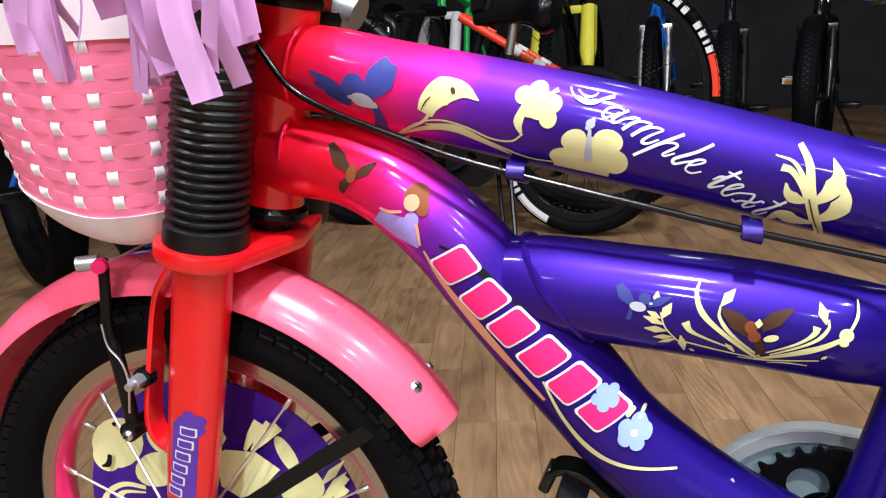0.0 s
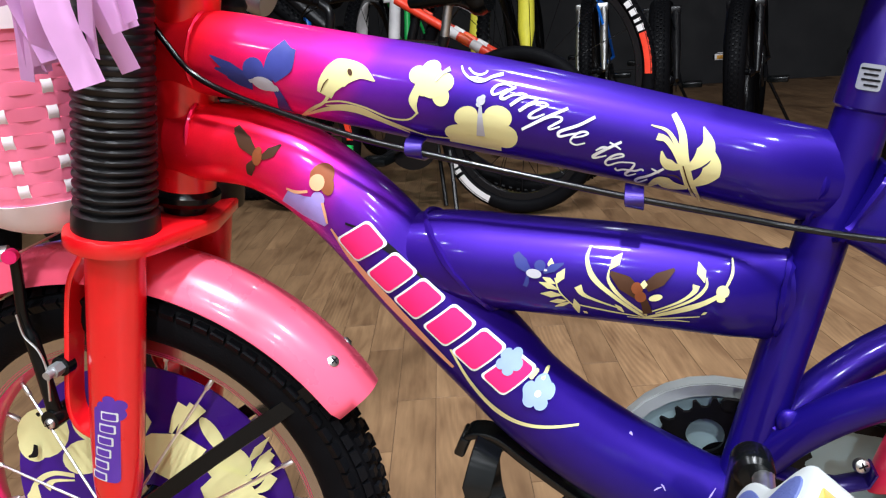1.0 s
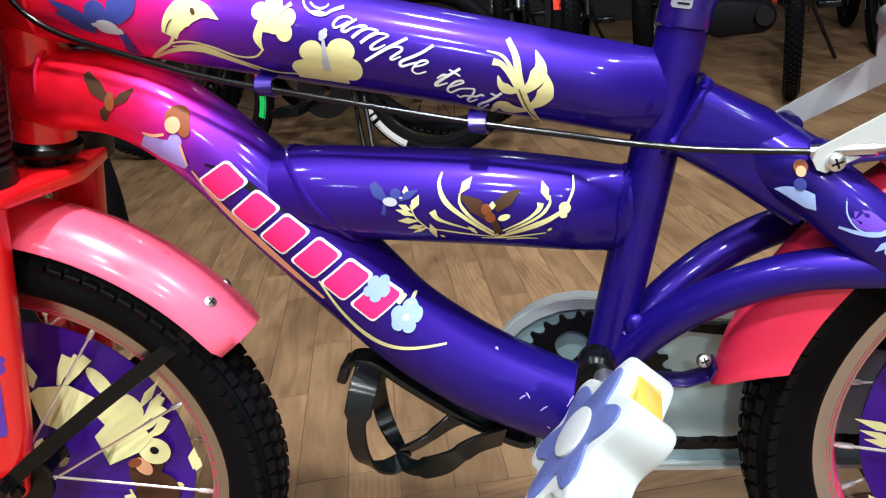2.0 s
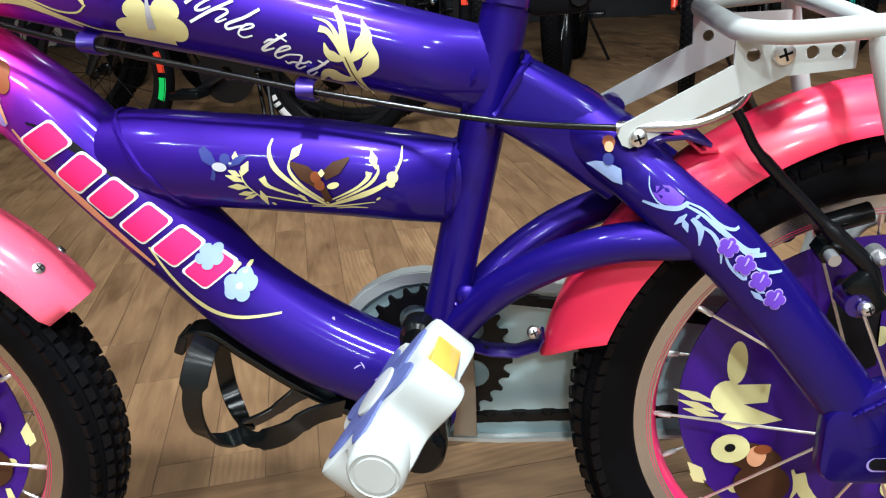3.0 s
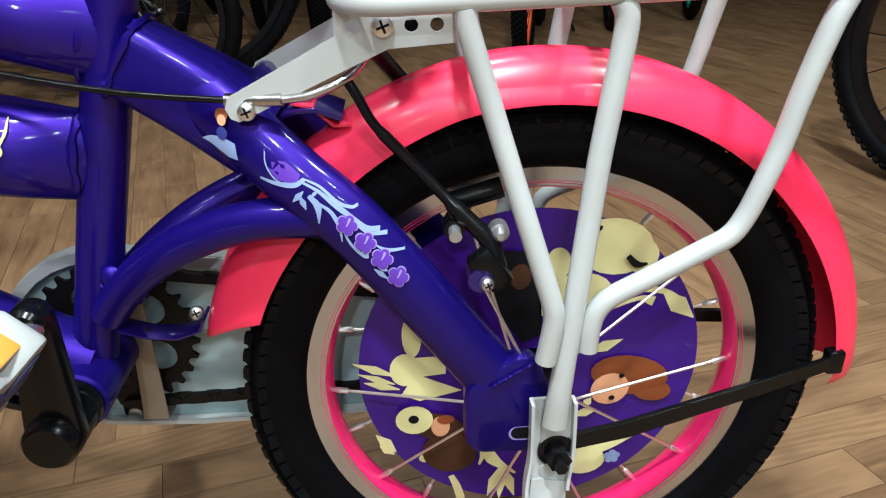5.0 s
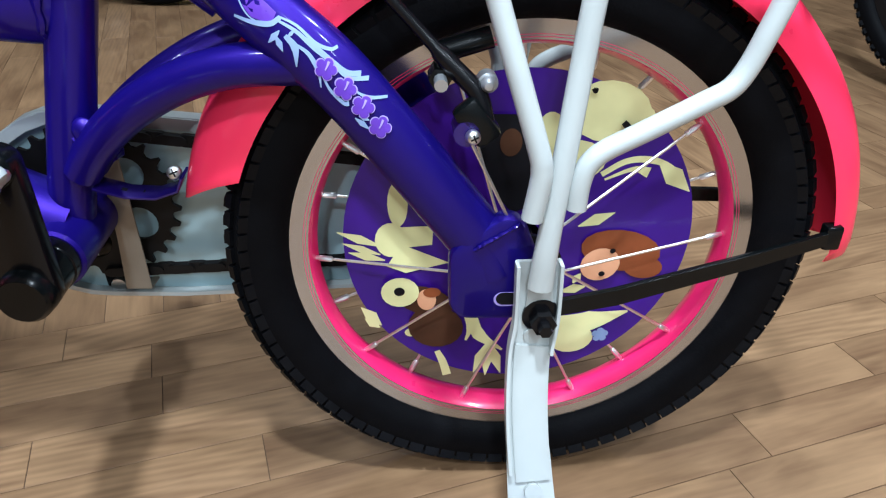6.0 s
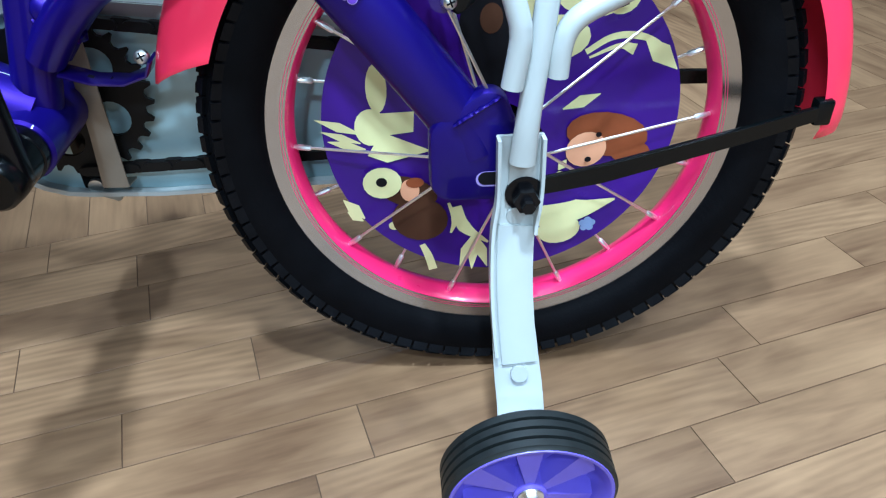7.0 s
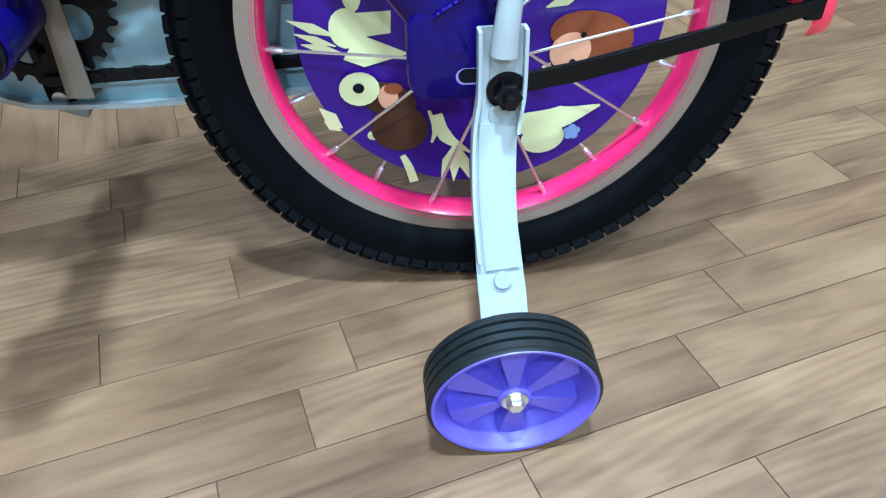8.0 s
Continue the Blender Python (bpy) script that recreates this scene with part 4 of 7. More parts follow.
# chrome bell behind the head tube
bell = part("bell_stalk", sweep(spline([(-0.665, 0.03, 0.612), (-0.675, 0.08, 0.607), (-0.69, 0.135, 0.600)], 5), 0.006, 10), "blackmetal", bike, "black stalk clamped behind the head tube")
part("chrome_cap", sweep([(-0.712, 0.15, 0.607), (-0.708, 0.15, 0.605), (-0.672, 0.15, 0.588), (-0.668, 0.15, 0.586)], [0.0125, 0.0155, 0.0170, 0.0155], 24), "satin", bell, "satin silver cylinder")

# ---------------------------------------------------------------- rear rack
rack = new("rear_rack")
rack.parent = bike
rack["label"] = "white tubular steel luggage rack over the rear wheel"
RZ, RY, RT = 0.4735, 0.066, 0.0062


def rail_outline():
    pts = []
    for (x, y), corner in (((-0.120, -RY), 1), ((-0.120, RY), 1), ((0.215, RY), 1), ((0.215, -RY), 1)):
        sx = 1 if x < 0 else -1
        sy = 1 if y < 0 else -1
        c = Vector((x + sx * 0.03, y + sy * 0.03, RZ))
        arc = []
        for k in range(7):
            a = math.pi / 2 * k / 6
            arc.append(c + Vector((-sx * 0.03 * math.cos(a), -sy * 0.03 * math.sin(a), 0)))
        if (sx > 0) == (sy > 0):
            arc.reverse()
        pts += arc
    return pts


part("rail", sweep(rail_outline(), RT, 16, up=(0, 0, 1), closed=True), "white", rack, "white rounded rack rail", 60)
for x, hook in ((-0.055, 0), (0.026, 0), (0.148, 0)):
    part("cross_bar", sweep(spline([(x, -RY, RZ - 0.002), (x, -0.03, RZ - 0.001), (x, 0.03, RZ - 0.001), (x, RY, RZ - 0.002)], 4), 0.0055, 14), "white", rack, angle=60)
for s in (-1, 1):
    part("front_leg", sweep(spline([(-0.055, s * RY, RZ - 0.004), (-0.0525, s * 0.0665, 0.456), (-0.0417, s * 0.0680, 0.4214), (-0.0320, s * 0.0740, 0.390), (-0.0213, s * 0.0830, 0.355), (-0.0095, s * 0.0915, 0.3165), (-0.0075, s * 0.0930, 0.306), (-0.0080, s * 0.0935, 0.297), (-0.0112, s * 0.0940, 0.2765)], 6), 0.0062, 14), "white", rack, angle=60)
    mid_pts = spline([(0.0245, s * RY, RZ - 0.004), (0.0275, s * 0.0665, 0.462), (0.0265, s * 0.0675, 0.448), (0.0215, s * 0.0710, 0.42), (0.0165, s * 0.0750, 0.39), (0.0115, s * 0.0800, 0.352), (0.0045, s * 0.0880, 0.30), (-0.0010, s * 0.0930, 0.258), (-0.0030, s * 0.0930, 0.230)], 6)
    k = len(mid_pts)
    part("middle_leg", sweep(mid_pts, [0.0066 if i < k * 0.8 else 0.0066 + 0.0014 * (i / k - 0.8) * 5 for i in range(k)], 14, squash=0.8), "white", rack, angle=60)
    part("leg_eyelet", prism(hull2([(-0.002, 0.232, 0.0072), (-0.001, 0.206, 0.0092)]), 0.0018, at_y(s * 0.0875 + 0.0009), 0.0004), "white", rack)
    part("back_leg", sweep(spline([(0.146, s * RY, RZ - 0.002), (0.1415, s * 0.0665, 0.465), (0.1350, s * 0.0680, 0.452), (0.1248, s * 0.0700, 0.4215), (0.1182, s * 0.0715, 0.3945), (0.1100, s * 0.0735, 0.3715), (0.1030, s * 0.0745, 0.354), (0.0950, s * 0.0760, 0.3435), (0.0806, s * 0.0780, 0.3365), (0.0497, s * 0.0820, 0.3225), (0.0280, s * 0.0850, 0.313), (0.0190, s * 0.0865, 0.305), (0.0155, s * 0.0875, 0.294), (0.0145, s * 0.0880, 0.2795)], 6), 0.0062, 14), "white", rack, angle=60)
    # flat perforated bracket to the frame lug
    yb = s * 0.0475
    out = [(-0.058, 0.473), (-0.058, 0.450), (-0.094, 0.4475), (-0.176, 0.4105), (-0.1805, 0.4125), (-0.183, 0.418), (-0.181, 0.4240), (-0.122, 0.4545), (-0.122, 0.473)]
    holes = [circle2(hx, 0.4595, 0.0037, 12) for hx in (-0.112, -0.0815, -0.068)]
    br = part("rack_bracket", prism(out, 0.0022, at_y(yb + 0.0011), 0, holes), "white", rack, "flat white perforated bracket")
    screw((-0.0965, s * 0.050, 0.4595), (0, s, 0), br, 0.0062)
    screw((-0.1715, s * 0.0498, 0.4165), (0, s, 0), br, 0.0052)
# spring clip of wire
clip = spline([(0.10, 0.012, RZ + 0.010), (0.06, 0.018, RZ + 0.012), (0.0, 0.022, RZ + 0.010), (-0.022, 0.012, RZ + 0.009), (-0.010, -0.006, RZ + 0.009), (0.004, -0.022, RZ + 0.009)], 6)
part("clip_wire", sweep(clip, 0.0019, 8), "white", rack, "white spring clip of bent wire")
part("clip_wire", sweep(spline([(0.058, 0.03, RZ + 0.011), (0.046, 0.024, RZ + 0.013), (0.052, 0.012, RZ + 0.012), (0.085, 0.010, RZ + 0.012), (0.10, 0.0, RZ + 0.010)], 6), 0.0019, 8), "white", rack)
coil = [(0.098 + 0.0016 * i * 0.55, 0.0055 * math.cos(i * 0.7) + 0.004, RZ + 0.007 + 0.0055 * math.sin(i * 0.7)) for i in range(16)]
part("clip_spring", sweep(coil, 0.0019, 8), "white", rack)
part("clip_wire", sweep(spline([(0.10, -0.004, RZ + 0.006), (0.07, -0.012, RZ + 0.007), (0.045, -0.03, RZ + 0.009)], 6), 0.0019, 8), "white", rack)

# the platform rises towards the rear and to the far side
for ob in rack.children:
    if ob.name.startswith("rack_bracket"):
        continue
    for v in ob.data.vertices:
        w = max(0.0, min(1.0, (v.co.z - 0.42) / 0.05))
        far = (v.co.y + RY) / (2 * RY)
        v.co.z += w * (-0.002 + 0.034 * (v.co.x + 0.116) + far * (0.0085 + 0.028 * (v.co.x + 0.116)))


# ---------------------------------------------------------------- training wheels
for s in (-1, 1):
    tw = new("training_wheel")
    tw.parent = bike
    tw["label"] = "training wheel with purple hub on a white steel arm"
    pts = spline([(-0.003, s * 0.0825, 0.2425), (-0.003, s * 0.0845, 0.205), (-0.0062, s * 0.0890, 0.180), (-0.0074, s * 0.1020, 0.142), (-0.0052, s * 0.1190, 0.0985), (-0.0036, s * 0.1320, 0.074), (-0.0045, s * 0.1520, 0.0535)], 6)
    arm = part("arm", strip(pts, [0.0275] * 22 + [0.0285, 0.0290, 0.0296, 0.0300, 0.0304] + [0.0306] * (len(pts) - 27), 0.0028, (1, 0, 0)), "white", tw, "white pressed steel arm")
    # turned-up flanges of the channel
    for fx in (-0.0130, 0.0130):
        fl = [(q[0] + fx, q[1] + s * 0.004, q[2]) for q in pts[: 13 if fx > 0 else 24]]
        part("arm_flange", strip(fl, 0.009, 0.0022, (0, 1, 0)), "white", arm)
    cover = [q + Vector((0.0016, s * 0.0026, 0)) for q in pts[11:25]]
    part("arm_cover", strip(cover, 0.0225, 0.0026, (1, 0, 0)), "white", arm, "inner strip of the pressed arm")
    part("rivet", rod((-0.0045, s * 0.084, 0.191), (-0.0045, s * 0.0895, 0.191), 0.0058, 16), "white", arm)
    part("rivet", rod((-0.0038, s * 0.1195, 0.0900), (-0.0038, s * 0.1270, 0.0930), 0.0056, 16), "white", arm)
    # the wheel leans a little outwards; built round its own axle and set down on the floor
    wheel = new("stabiliser_wheel")
    wheel.parent = tw
    wheel["label"] = "small wheel with black ribbed tyre and purple hub"
    TR, HW = 0.0536, 0.0142
    wheel.matrix_basis = Matrix.Translation((-0.0058, s * 0.180, 0.0546)) @ Matrix.Rotation(s * -radians(4.0), 4, "X") @ Matrix.Rotation(0.0 if s < 0 else math.pi, 4, "Z")
    ribs = [(TR - 0.0022, -HW), (TR - 0.0012, -HW + 0.0014)]
    for k in range(4):
        y0 = -HW + 0.0020 + k * 0.0066
        ribs += [(TR, y0), (TR, y0 + 0.0044), (TR - 0.0024, y0 + 0.0050), (TR - 0.0024, y0 + 0.0062)] if k < 3 else [(TR, y0), (TR, y0 + 0.0044)]
    ribs += [(TR - 0.0012, HW - 0.0014), (TR - 0.0022, HW)]
    part("tyre", lathe([*ribs, (0.0490, HW), (0.0490, -HW)], 56, closed=True), "wheelrubber", wheel, "black ribbed rubber tyre")
    part("hub", lathe([(0.0, 0.0055), (0.0400, 0.0055), (0.0440, 0.0020), (0.0475, -0.0128), (0.0490, -0.0146), (0.0508, -0.0149), (0.0512, -0.0140), (0.0490, -0.0130), (0.0490, 0.0130), (0.0475, 0.0120), (0.0430, 0.0085), (0.0, 0.0080)], 56), "hubviolet", wheel, "purple plastic hub dish")
    for k in range(6):
        a0 = radians(60 * k + 33)
        fan = [(0.0075, -0.36), (0.0420, -0.27), (0.0435, 0.0), (0.0420, 0.27), (0.0075, 0.36)]
        o2 = [(rr * math.cos(a0 + q), rr * math.sin(a0 + q)) for rr, q in fan]
        bm = prism(o2, 0.0125, at_y(0.0056))
        for v in bm.verts:  # each vane stands up from the dish, highest at the hub
            if v.co.y < -0.005:
                rv = math.hypot(v.co.x, v.co.z)
                v.co.y = -0.0100 + 0.0045 * (rv / 0.0435)
                turn = math.atan2(v.co.z, v.co.x) - a0
                turn = (turn + math.pi) % (2 * math.pi) - math.pi
                v.co.x, v.co.z = rv * math.cos(a0 + turn * 0.80), rv * math.sin(a0 + turn * 0.80)
        part("hub_vane", bm, "hubviolet", wheel)
    part("hub_boss", lathe([(0.0, -0.0112), (0.0092, -0.0112), (0.0104, -0.0100), (0.0108, 0.0056), (0, 0.0056)], 28), "hubviolet", wheel)
    part("washer", lathe([(0.0, -0.0122), (0.0080, -0.0122), (0.0083, -0.0118), (0.0083, -0.0108), (0, -0.0108)], 28), "steel", wheel, "zinc-plated washer")
    part("axle_bolt", lathe([(0, -0.0172), (0.0044, -0.0172), (0.0056, -0.0160), (0.0056, -0.0120), (0, -0.0120)], 6), "steel", wheel, "zinc-plated axle bolt")
    part("axle", rod((0, 0.0, 0), (0, 0.034, 0), 0.004, 12), "steel", wheel)
    part("nut_flange", lathe([(0, s * 0.0893), (0.0105, s * 0.0893), (0.0118, s * 0.0888), (0.0118, s * 0.0874), (0, s * 0.0874)], 28, at=(0, 0, AXLE_Z)), "blackmetal", tw)
    part("axle_nut", lathe([(0, s * 0.106), (0.0042, s * 0.106), (0.0045, s * 0.0995), (0.0080, s * 0.099), (0.0080, s * 0.0875), (0, s * 0.0875)], 6, at=(0, 0, AXLE_Z)), "blackmetal", tw, "black axle nut")
    part("nut_flange", lathe([(0, s * 0.088), (0.0110, s * 0.0875), (0.0112, s * 0.085), (0, s * 0.085)], 24, at=(0, 0, AXLE_Z)), "blackmetal", tw)

# ---------------------------------------------------------------- crank, pedal, chain
PED = Vector((-0.303, -0.148, 0.305))
crank = part("crank_arm", prism(hull2([(BB[0], BB[1], 0.0175), (PED.x, PED.z, 0.0115)]), 0.014, at_y(-0.060), 0.003), "blackmetal", bike, "black steel crank arm")
part("arm_end", lathe([(0, -0.080), (0.0085, -0.080), (0.0105, -0.077), (0.0112, -0.076), (0.0112, -0.064), (0.0100, -0.062), (0, -0.062)], 24, at=(PED.x, 0, PED.z)), "black", crank)
part("crank_boss", lathe([(0, -0.083), (0.014, -0.083), (0.0165, -0.080), (0.0175, -0.070), (0.0175, -0.046), (0, -0.046)], 24, at=(BB[0], 0, BB[1])), "black", crank)
far_ped = Vector((2 * BB[0] - PED.x, 0.130, 2 * BB[1] - PED.z))
part("crank_arm", prism(hull2([(BB[0], BB[1], 0.0175), (far_ped.x, far_ped.z, 0.0115)]), 0.014, at_y(0.074), 0.003), "blackmetal", bike, "black steel crank arm")


def lobed(n, r, amp, count=84, squash=1.0):
    return [((r + amp * math.cos(n * a)) * math.cos(a) * squash, (r + amp * math.cos(n * a)) * math.sin(a)) for a in [2 * math.pi * i / count for i in range(count)]]


def pedal(at, s, tilt, skew=0.0):
    """Flower-shaped platform pedal; its axle runs along y."""
    e = new("pedal")
    e.parent = bike
    e["label"] = "white flower-shaped plastic pedal with blue textured grip face"
    e.matrix_basis = Matrix.Translation(at) @ Matrix.Rotation(skew, 4, "Z") @ Matrix.Rotation(tilt, 4, "Y")
    # local: plate in y, z; thickness along x
    lay = Matrix(((0, 0, 1, 0), (1, 0, 0, 0), (0, 1, 0, 0), (0, 0, 0, 1)))
    body = part("body", prism(lobed(6, 0.0420, 0.0072), 0.027, Matrix.Translation((-0.0135, 0, 0)) @ lay, 0.003), "whiteplastic", e, "white plastic flower body")
    for sx in (-1, 1):
        part("grip_face", prism(lobed(6, 0.0325, 0.0082), 0.0022, Matrix.Translation((sx * 0.0137 - 0.0011, 0, 0)) @ lay, 0.0006), "pedalblue", e, "blue textured grip face")
        part("face_centre", prism(circle2(0, 0, 0.0160, 28, 0.0140), 0.003, Matrix.Translation((sx * 0.0147 - 0.0015, 0, 0)) @ lay, 0.0006), "whiteplastic", e)
    for sz in (-1, 1):
        part("reflector", box((0.0150, 0.044, 0.014), Matrix.Translation((-0.001, -s * 0.001, sz * 0.0345)), 0.001), "orange", e, "amber reflector")
    part("end_cap", lathe([(0, s * 0.0535), (0.0095, s * 0.0535), (0.0100, s * 0.0527), (0.0115, s * 0.0527), (0.0120, s * 0.0535), (0.0130, s * 0.0530), (0.0142, s * 0.0505), (0.0145, s * 0.036), (0, s * 0.036)], 28), "whiteplastic", e, "round white end cap")
    part("axle", rod((0, -s * 0.074, 0), (0, -s * 0.02, 0), 0.006, 12), "steel", e)
    return e


pedal(Vector((-0.3047, -0.1485, 0.3038)), -1, radians(41), radians(-5))
pedal(far_ped, 1, radians(24))


def ring_gear(n, r, tooth, holes):
    out = []
    for i in range(n):
        for q, rr in ((0.0, r - tooth), (0.25, r - tooth * 0.8), (0.42, r), (0.58, r), (0.75, r - tooth * 0.8)):
            a = 2 * math.pi * (i + q) / n
            out.append((rr * math.cos(a), rr * math.sin(a)))
    return out, holes


out, hl = ring_gear(28, 0.0615, 0.0065, [circle2(0.034 * math.cos(a), 0.034 * math.sin(a), 0.0135, 20) for a in [radians(90 + 22 + 72 * k) for k in range(5)]])
part("chainring", prism(out, 0.003, Matrix.Translation((BB[0], 0.046, BB[1])) @ XZ, 0, hl), "chain", bike, "black toothed chainring with round holes")
out, _ = ring_gear(16, 0.036, 0.006, [])
part("sprocket", prism(out, 0.003, Matrix.Translation((0, 0.046, AXLE_Z)) @ XZ), "chain", bike, "dark rear sprocket")
# chain: links along the loop
chain = new("chain")
chain.parent = bike
chain["label"] = "dark oiled bicycle chain"
a_top = [Vector((BB[0], 0.0445, BB[1] + 0.058)), Vector((0.0, 0.0445, AXLE_Z + 0.033))]
a_bot = [Vector((0.0, 0.0445, AXLE_Z - 0.033)), Vector((BB[0], 0.0445, BB[1] - 0.058))]
link_bm = prism(hull2([(-0.0042, 0, 0.0042), (0.0042, 0, 0.0042)], 12), 0.006, XZ)
link = None
for a, b in (a_top, a_bot):
    d = b - a
    n = int(d.length / 0.0115)
    for i in range(n):
        c = a + d * ((i + 0.5) / n)
        m = Matrix.Translation(c) @ Matrix.Rotation(-math.atan2(d.z, d.x), 4, "Y") @ Matrix.Diagonal((1.25 if i % 2 else 1.0, 1.0 if i % 2 else 0.7, 0.9 if i % 2 else 1.1, 1))
        if link is None:
            link = part("chain_link", link_bm, "chain", chain)
            link.matrix_basis = m
        else:
            again(link, m, chain)
# chain guard on the far side: grey plate with a white rolled edge
g_out = hull2([(BB[0] - 0.006, BB[1] - 0.008, 0.0775), (0.0, AXLE_Z - 0.006, 0.058), (BB[0] + 0.05, BB[1] - 0.014, 0.0740)])
guard = part("chain_guard", prism(g_out, 0.0012, at_y(0.062)), "guard", bike, "grey steel chain guard with white edge")
edge_pts = [Vector((x, 0.056, z)) for x, z in g_out]
part("guard_edge", strip([*edge_pts, edge_pts[0]], 0.012, 0.0015, (0, 1, 0)), "white", guard, "white rolled guard edge")
g_in = hull2([(BB[0] - 0.006, BB[1] - 0.0105, 0.0712), (0.0, AXLE_Z - 0.0085, 0.0520), (BB[0] + 0.05, BB[1] - 0.0165, 0.0680)])
part("guard_lip", prism(g_out, 0.0014, at_y(0.0500), 0, [g_in]), "white", guard, "white lip of the chain guard")
part("guard_bracket", strip([(-0.283, 0.028, 0.268), (-0.2835, 0.030, 0.20), (-0.286, 0.034, 0.155), (-0.287, 0.055, 0.150)], [0.013, 0.016, 0.019, 0.019], 0.002, (1, 0, 0)), "tan", bike, "bare steel chain guard bracket")
br = part("fender_bracket", strip([(-0.281, -0.004, 0.262), (-0.262, -0.004, 0.2555), (-0.243, -0.004, 0.2540), (-0.228, -0.004, 0.2590), (-0.224, -0.004, 0.268)], 0.019, 0.002, (0, 1, 0)), "purple", bike, "purple slotted fender bracket")
for hx in (-0.266, -0.249):
    part("bracket_slot", box((0.007, 0.004, 0.0008), Matrix.Translation((hx, -0.004, 0.2575 if hx < -0.26 else 0.2545)) @ Matrix.Rotation(radians(18), 4, "Y")), "blackprint", br)
screw((-0.2305, -0.004, 0.2685), (0.1, -0.85, 0.3), br, 0.0048)

# ---------------------------------------------------------------- bottle cage under the down tube
cage = part("bottle_cage", strip(spline([(-0.486, 0, 0.2685), (-0.478, 0, 0.2745), (-0.462, 0, 0.272), (-0.44, 0, 0.254), (-0.40, 0, 0.224), (-0.363, 0, 0.2035), (-0.350, 0, 0.205)], 5), 0.020, 0.005, (0, 1, 0)), "cage", bike, "black plastic bottle cage")
part("cage_hook", box((0.008, 0.022, 0.016), Matrix.Translation((-0.4865, 0, 0.2655)) @ Matrix.Rotation(radians(25), 4, "Y"), 0.002), "cage", cage)
for s in (-1, 1):
    part("cage_arm", strip(spline([(-0.466, s * 0.008, 0.271), (-0.470, s * 0.024, 0.257), (-0.476, s * 0.032, 0.230), (-0.474, s * 0.029, 0.203), (-0.464, s * 0.017, 0.188), (-0.454, s * 0.004, 0.184)], 6), [0.020] * 10 + [0.014] * 21, 0.003, (0.8, 0, -0.55)), "cage", cage)
    part("cage_arm", strip(spline([(-0.458, s * 0.004, 0.186), (-0.440, s * 0.017, 0.188), (-0.415, s * 0.028, 0.201), (-0.392, s * 0.024, 0.2135), (-0.372, s * 0.010, 0.2120)], 6), [0.012] * 8 + [0.016] * 8 + [0.020] * 9, 0.003, (0.55, 0, 0.8)), "cage", cage)

# ---------------------------------------------------------------- brakes and cables
# front brake arm
fb = part("front_brake", sweep(spline([(-0.7790, -0.062, 0.4300), (-0.7816, -0.062, 0.4086), (-0.7858, -0.062, 0.3807), (-0.7831, -0.062, 0.3618), (-0.7808, -0.062, 0.333), (-0.7795, -0.062, 0.3008)], 5), [0.0042] * 14 + [0.0058] * 12, 12, squash=0.8), "black", bike, "black front brake arm")
part("brake_pivot", rod((-0.7795, -0.046, 0.301), (-0.7795, -0.0685, 0.301), 0.0075, 14), "black", fb)
screw((-0.7795, -0.0690, 0.299), (0, -1, 0), fb, 0.0042)
part("brake_pad", box((0.030, 0.010, 0.011), Matrix.Translation((-0.762, -0.030, 0.345)) @ Matrix.Rotation(radians(20), 4, "Y"), 0.002), "black", fb)
part("pad_washer", rod((-0.7665, -0.052, 0.341), (-0.7665, -0.060, 0.341), 0.0075, 16), "black", fb)
part("pad_bolt", rod((-0.7665, -0.060, 0.341), (-0.7665, -0.068, 0.3405), 0.0050, 6), "satin", fb, "zinc-plated pad bolt")
part("pad_bolt_tip", rod((-0.7665, -0.068, 0.3405), (-0.7665, -0.074, 0.340), 0.0032, 10), "satin", fb)
part("cable_bolt", rod((-0.781, -0.064, 0.4285), (-0.793, -0.071, 0.4285), 0.0055, 12), "satin", fb)
part("cable_bolt", rod((-0.777, -0.066, 0.4275), (-0.774, -0.072, 0.4275), 0.0050, 12), "pinkprint", fb)
part("return_spring", sweep(spline([(-0.7855, -0.0675, 0.384), (-0.783, -0.068, 0.368), (-0.774, -0.068, 0.357), (-0.770, -0.069, 0.342), (-0.774, -0.069, 0.318)], 6), 0.0009, 6), "steel", fb)
part("brake_wire", rod((-0.775, -0.064, 0.4275), (-0.738, 0.02, 0.449), 0.0009, 6), "steel", bike, "thin steel brake wire")
# rear brake
rb = part("rear_brake", sweep(spline([(-0.118, -0.040, 0.431), (-0.112, -0.042, 0.421), (-0.104, -0.043, 0.406), (-0.090, -0.044, 0.390), (-0.074, -0.047, 0.373), (-0.056, -0.053, 0.354), (-0.040, -0.059, 0.338), (-0.035, -0.062, 0.322)], 5), [0.0029] * 12 + [0.0036] * 12 + [0.0054] * 12, 12, squash=0.8), "blackmetal", bike, "black rear brake arm")
part("brake_arm_far", sweep(spline([(-0.104, 0.0, 0.440), (-0.088, 0.030, 0.415), (-0.064, 0.045, 0.385), (-0.04, 0.055, 0.34)], 5), 0.0055, 10), "blackmetal", rb)
part("brake_pad", rod((-0.060, -0.030, 0.352), (-0.029, -0.030, 0.361), 0.0066, 12), "black", rb)
part("brake_block", box((0.017, 0.012, 0.028), Matrix.Translation((-0.040, -0.062, 0.322)) @ Matrix.Rotation(radians(-38), 4, "Y"), 0.004), "black", rb)
part("pad_washer", rod((-0.060, -0.040, 0.3445), (-0.060, -0.054, 0.3440), 0.0066, 6), "black", rb)
part("pad_bolt", rod((-0.060, -0.054, 0.3440), (-0.060, -0.062, 0.3430), 0.0038, 10), "satin", rb, "zinc-plated pad bolt")
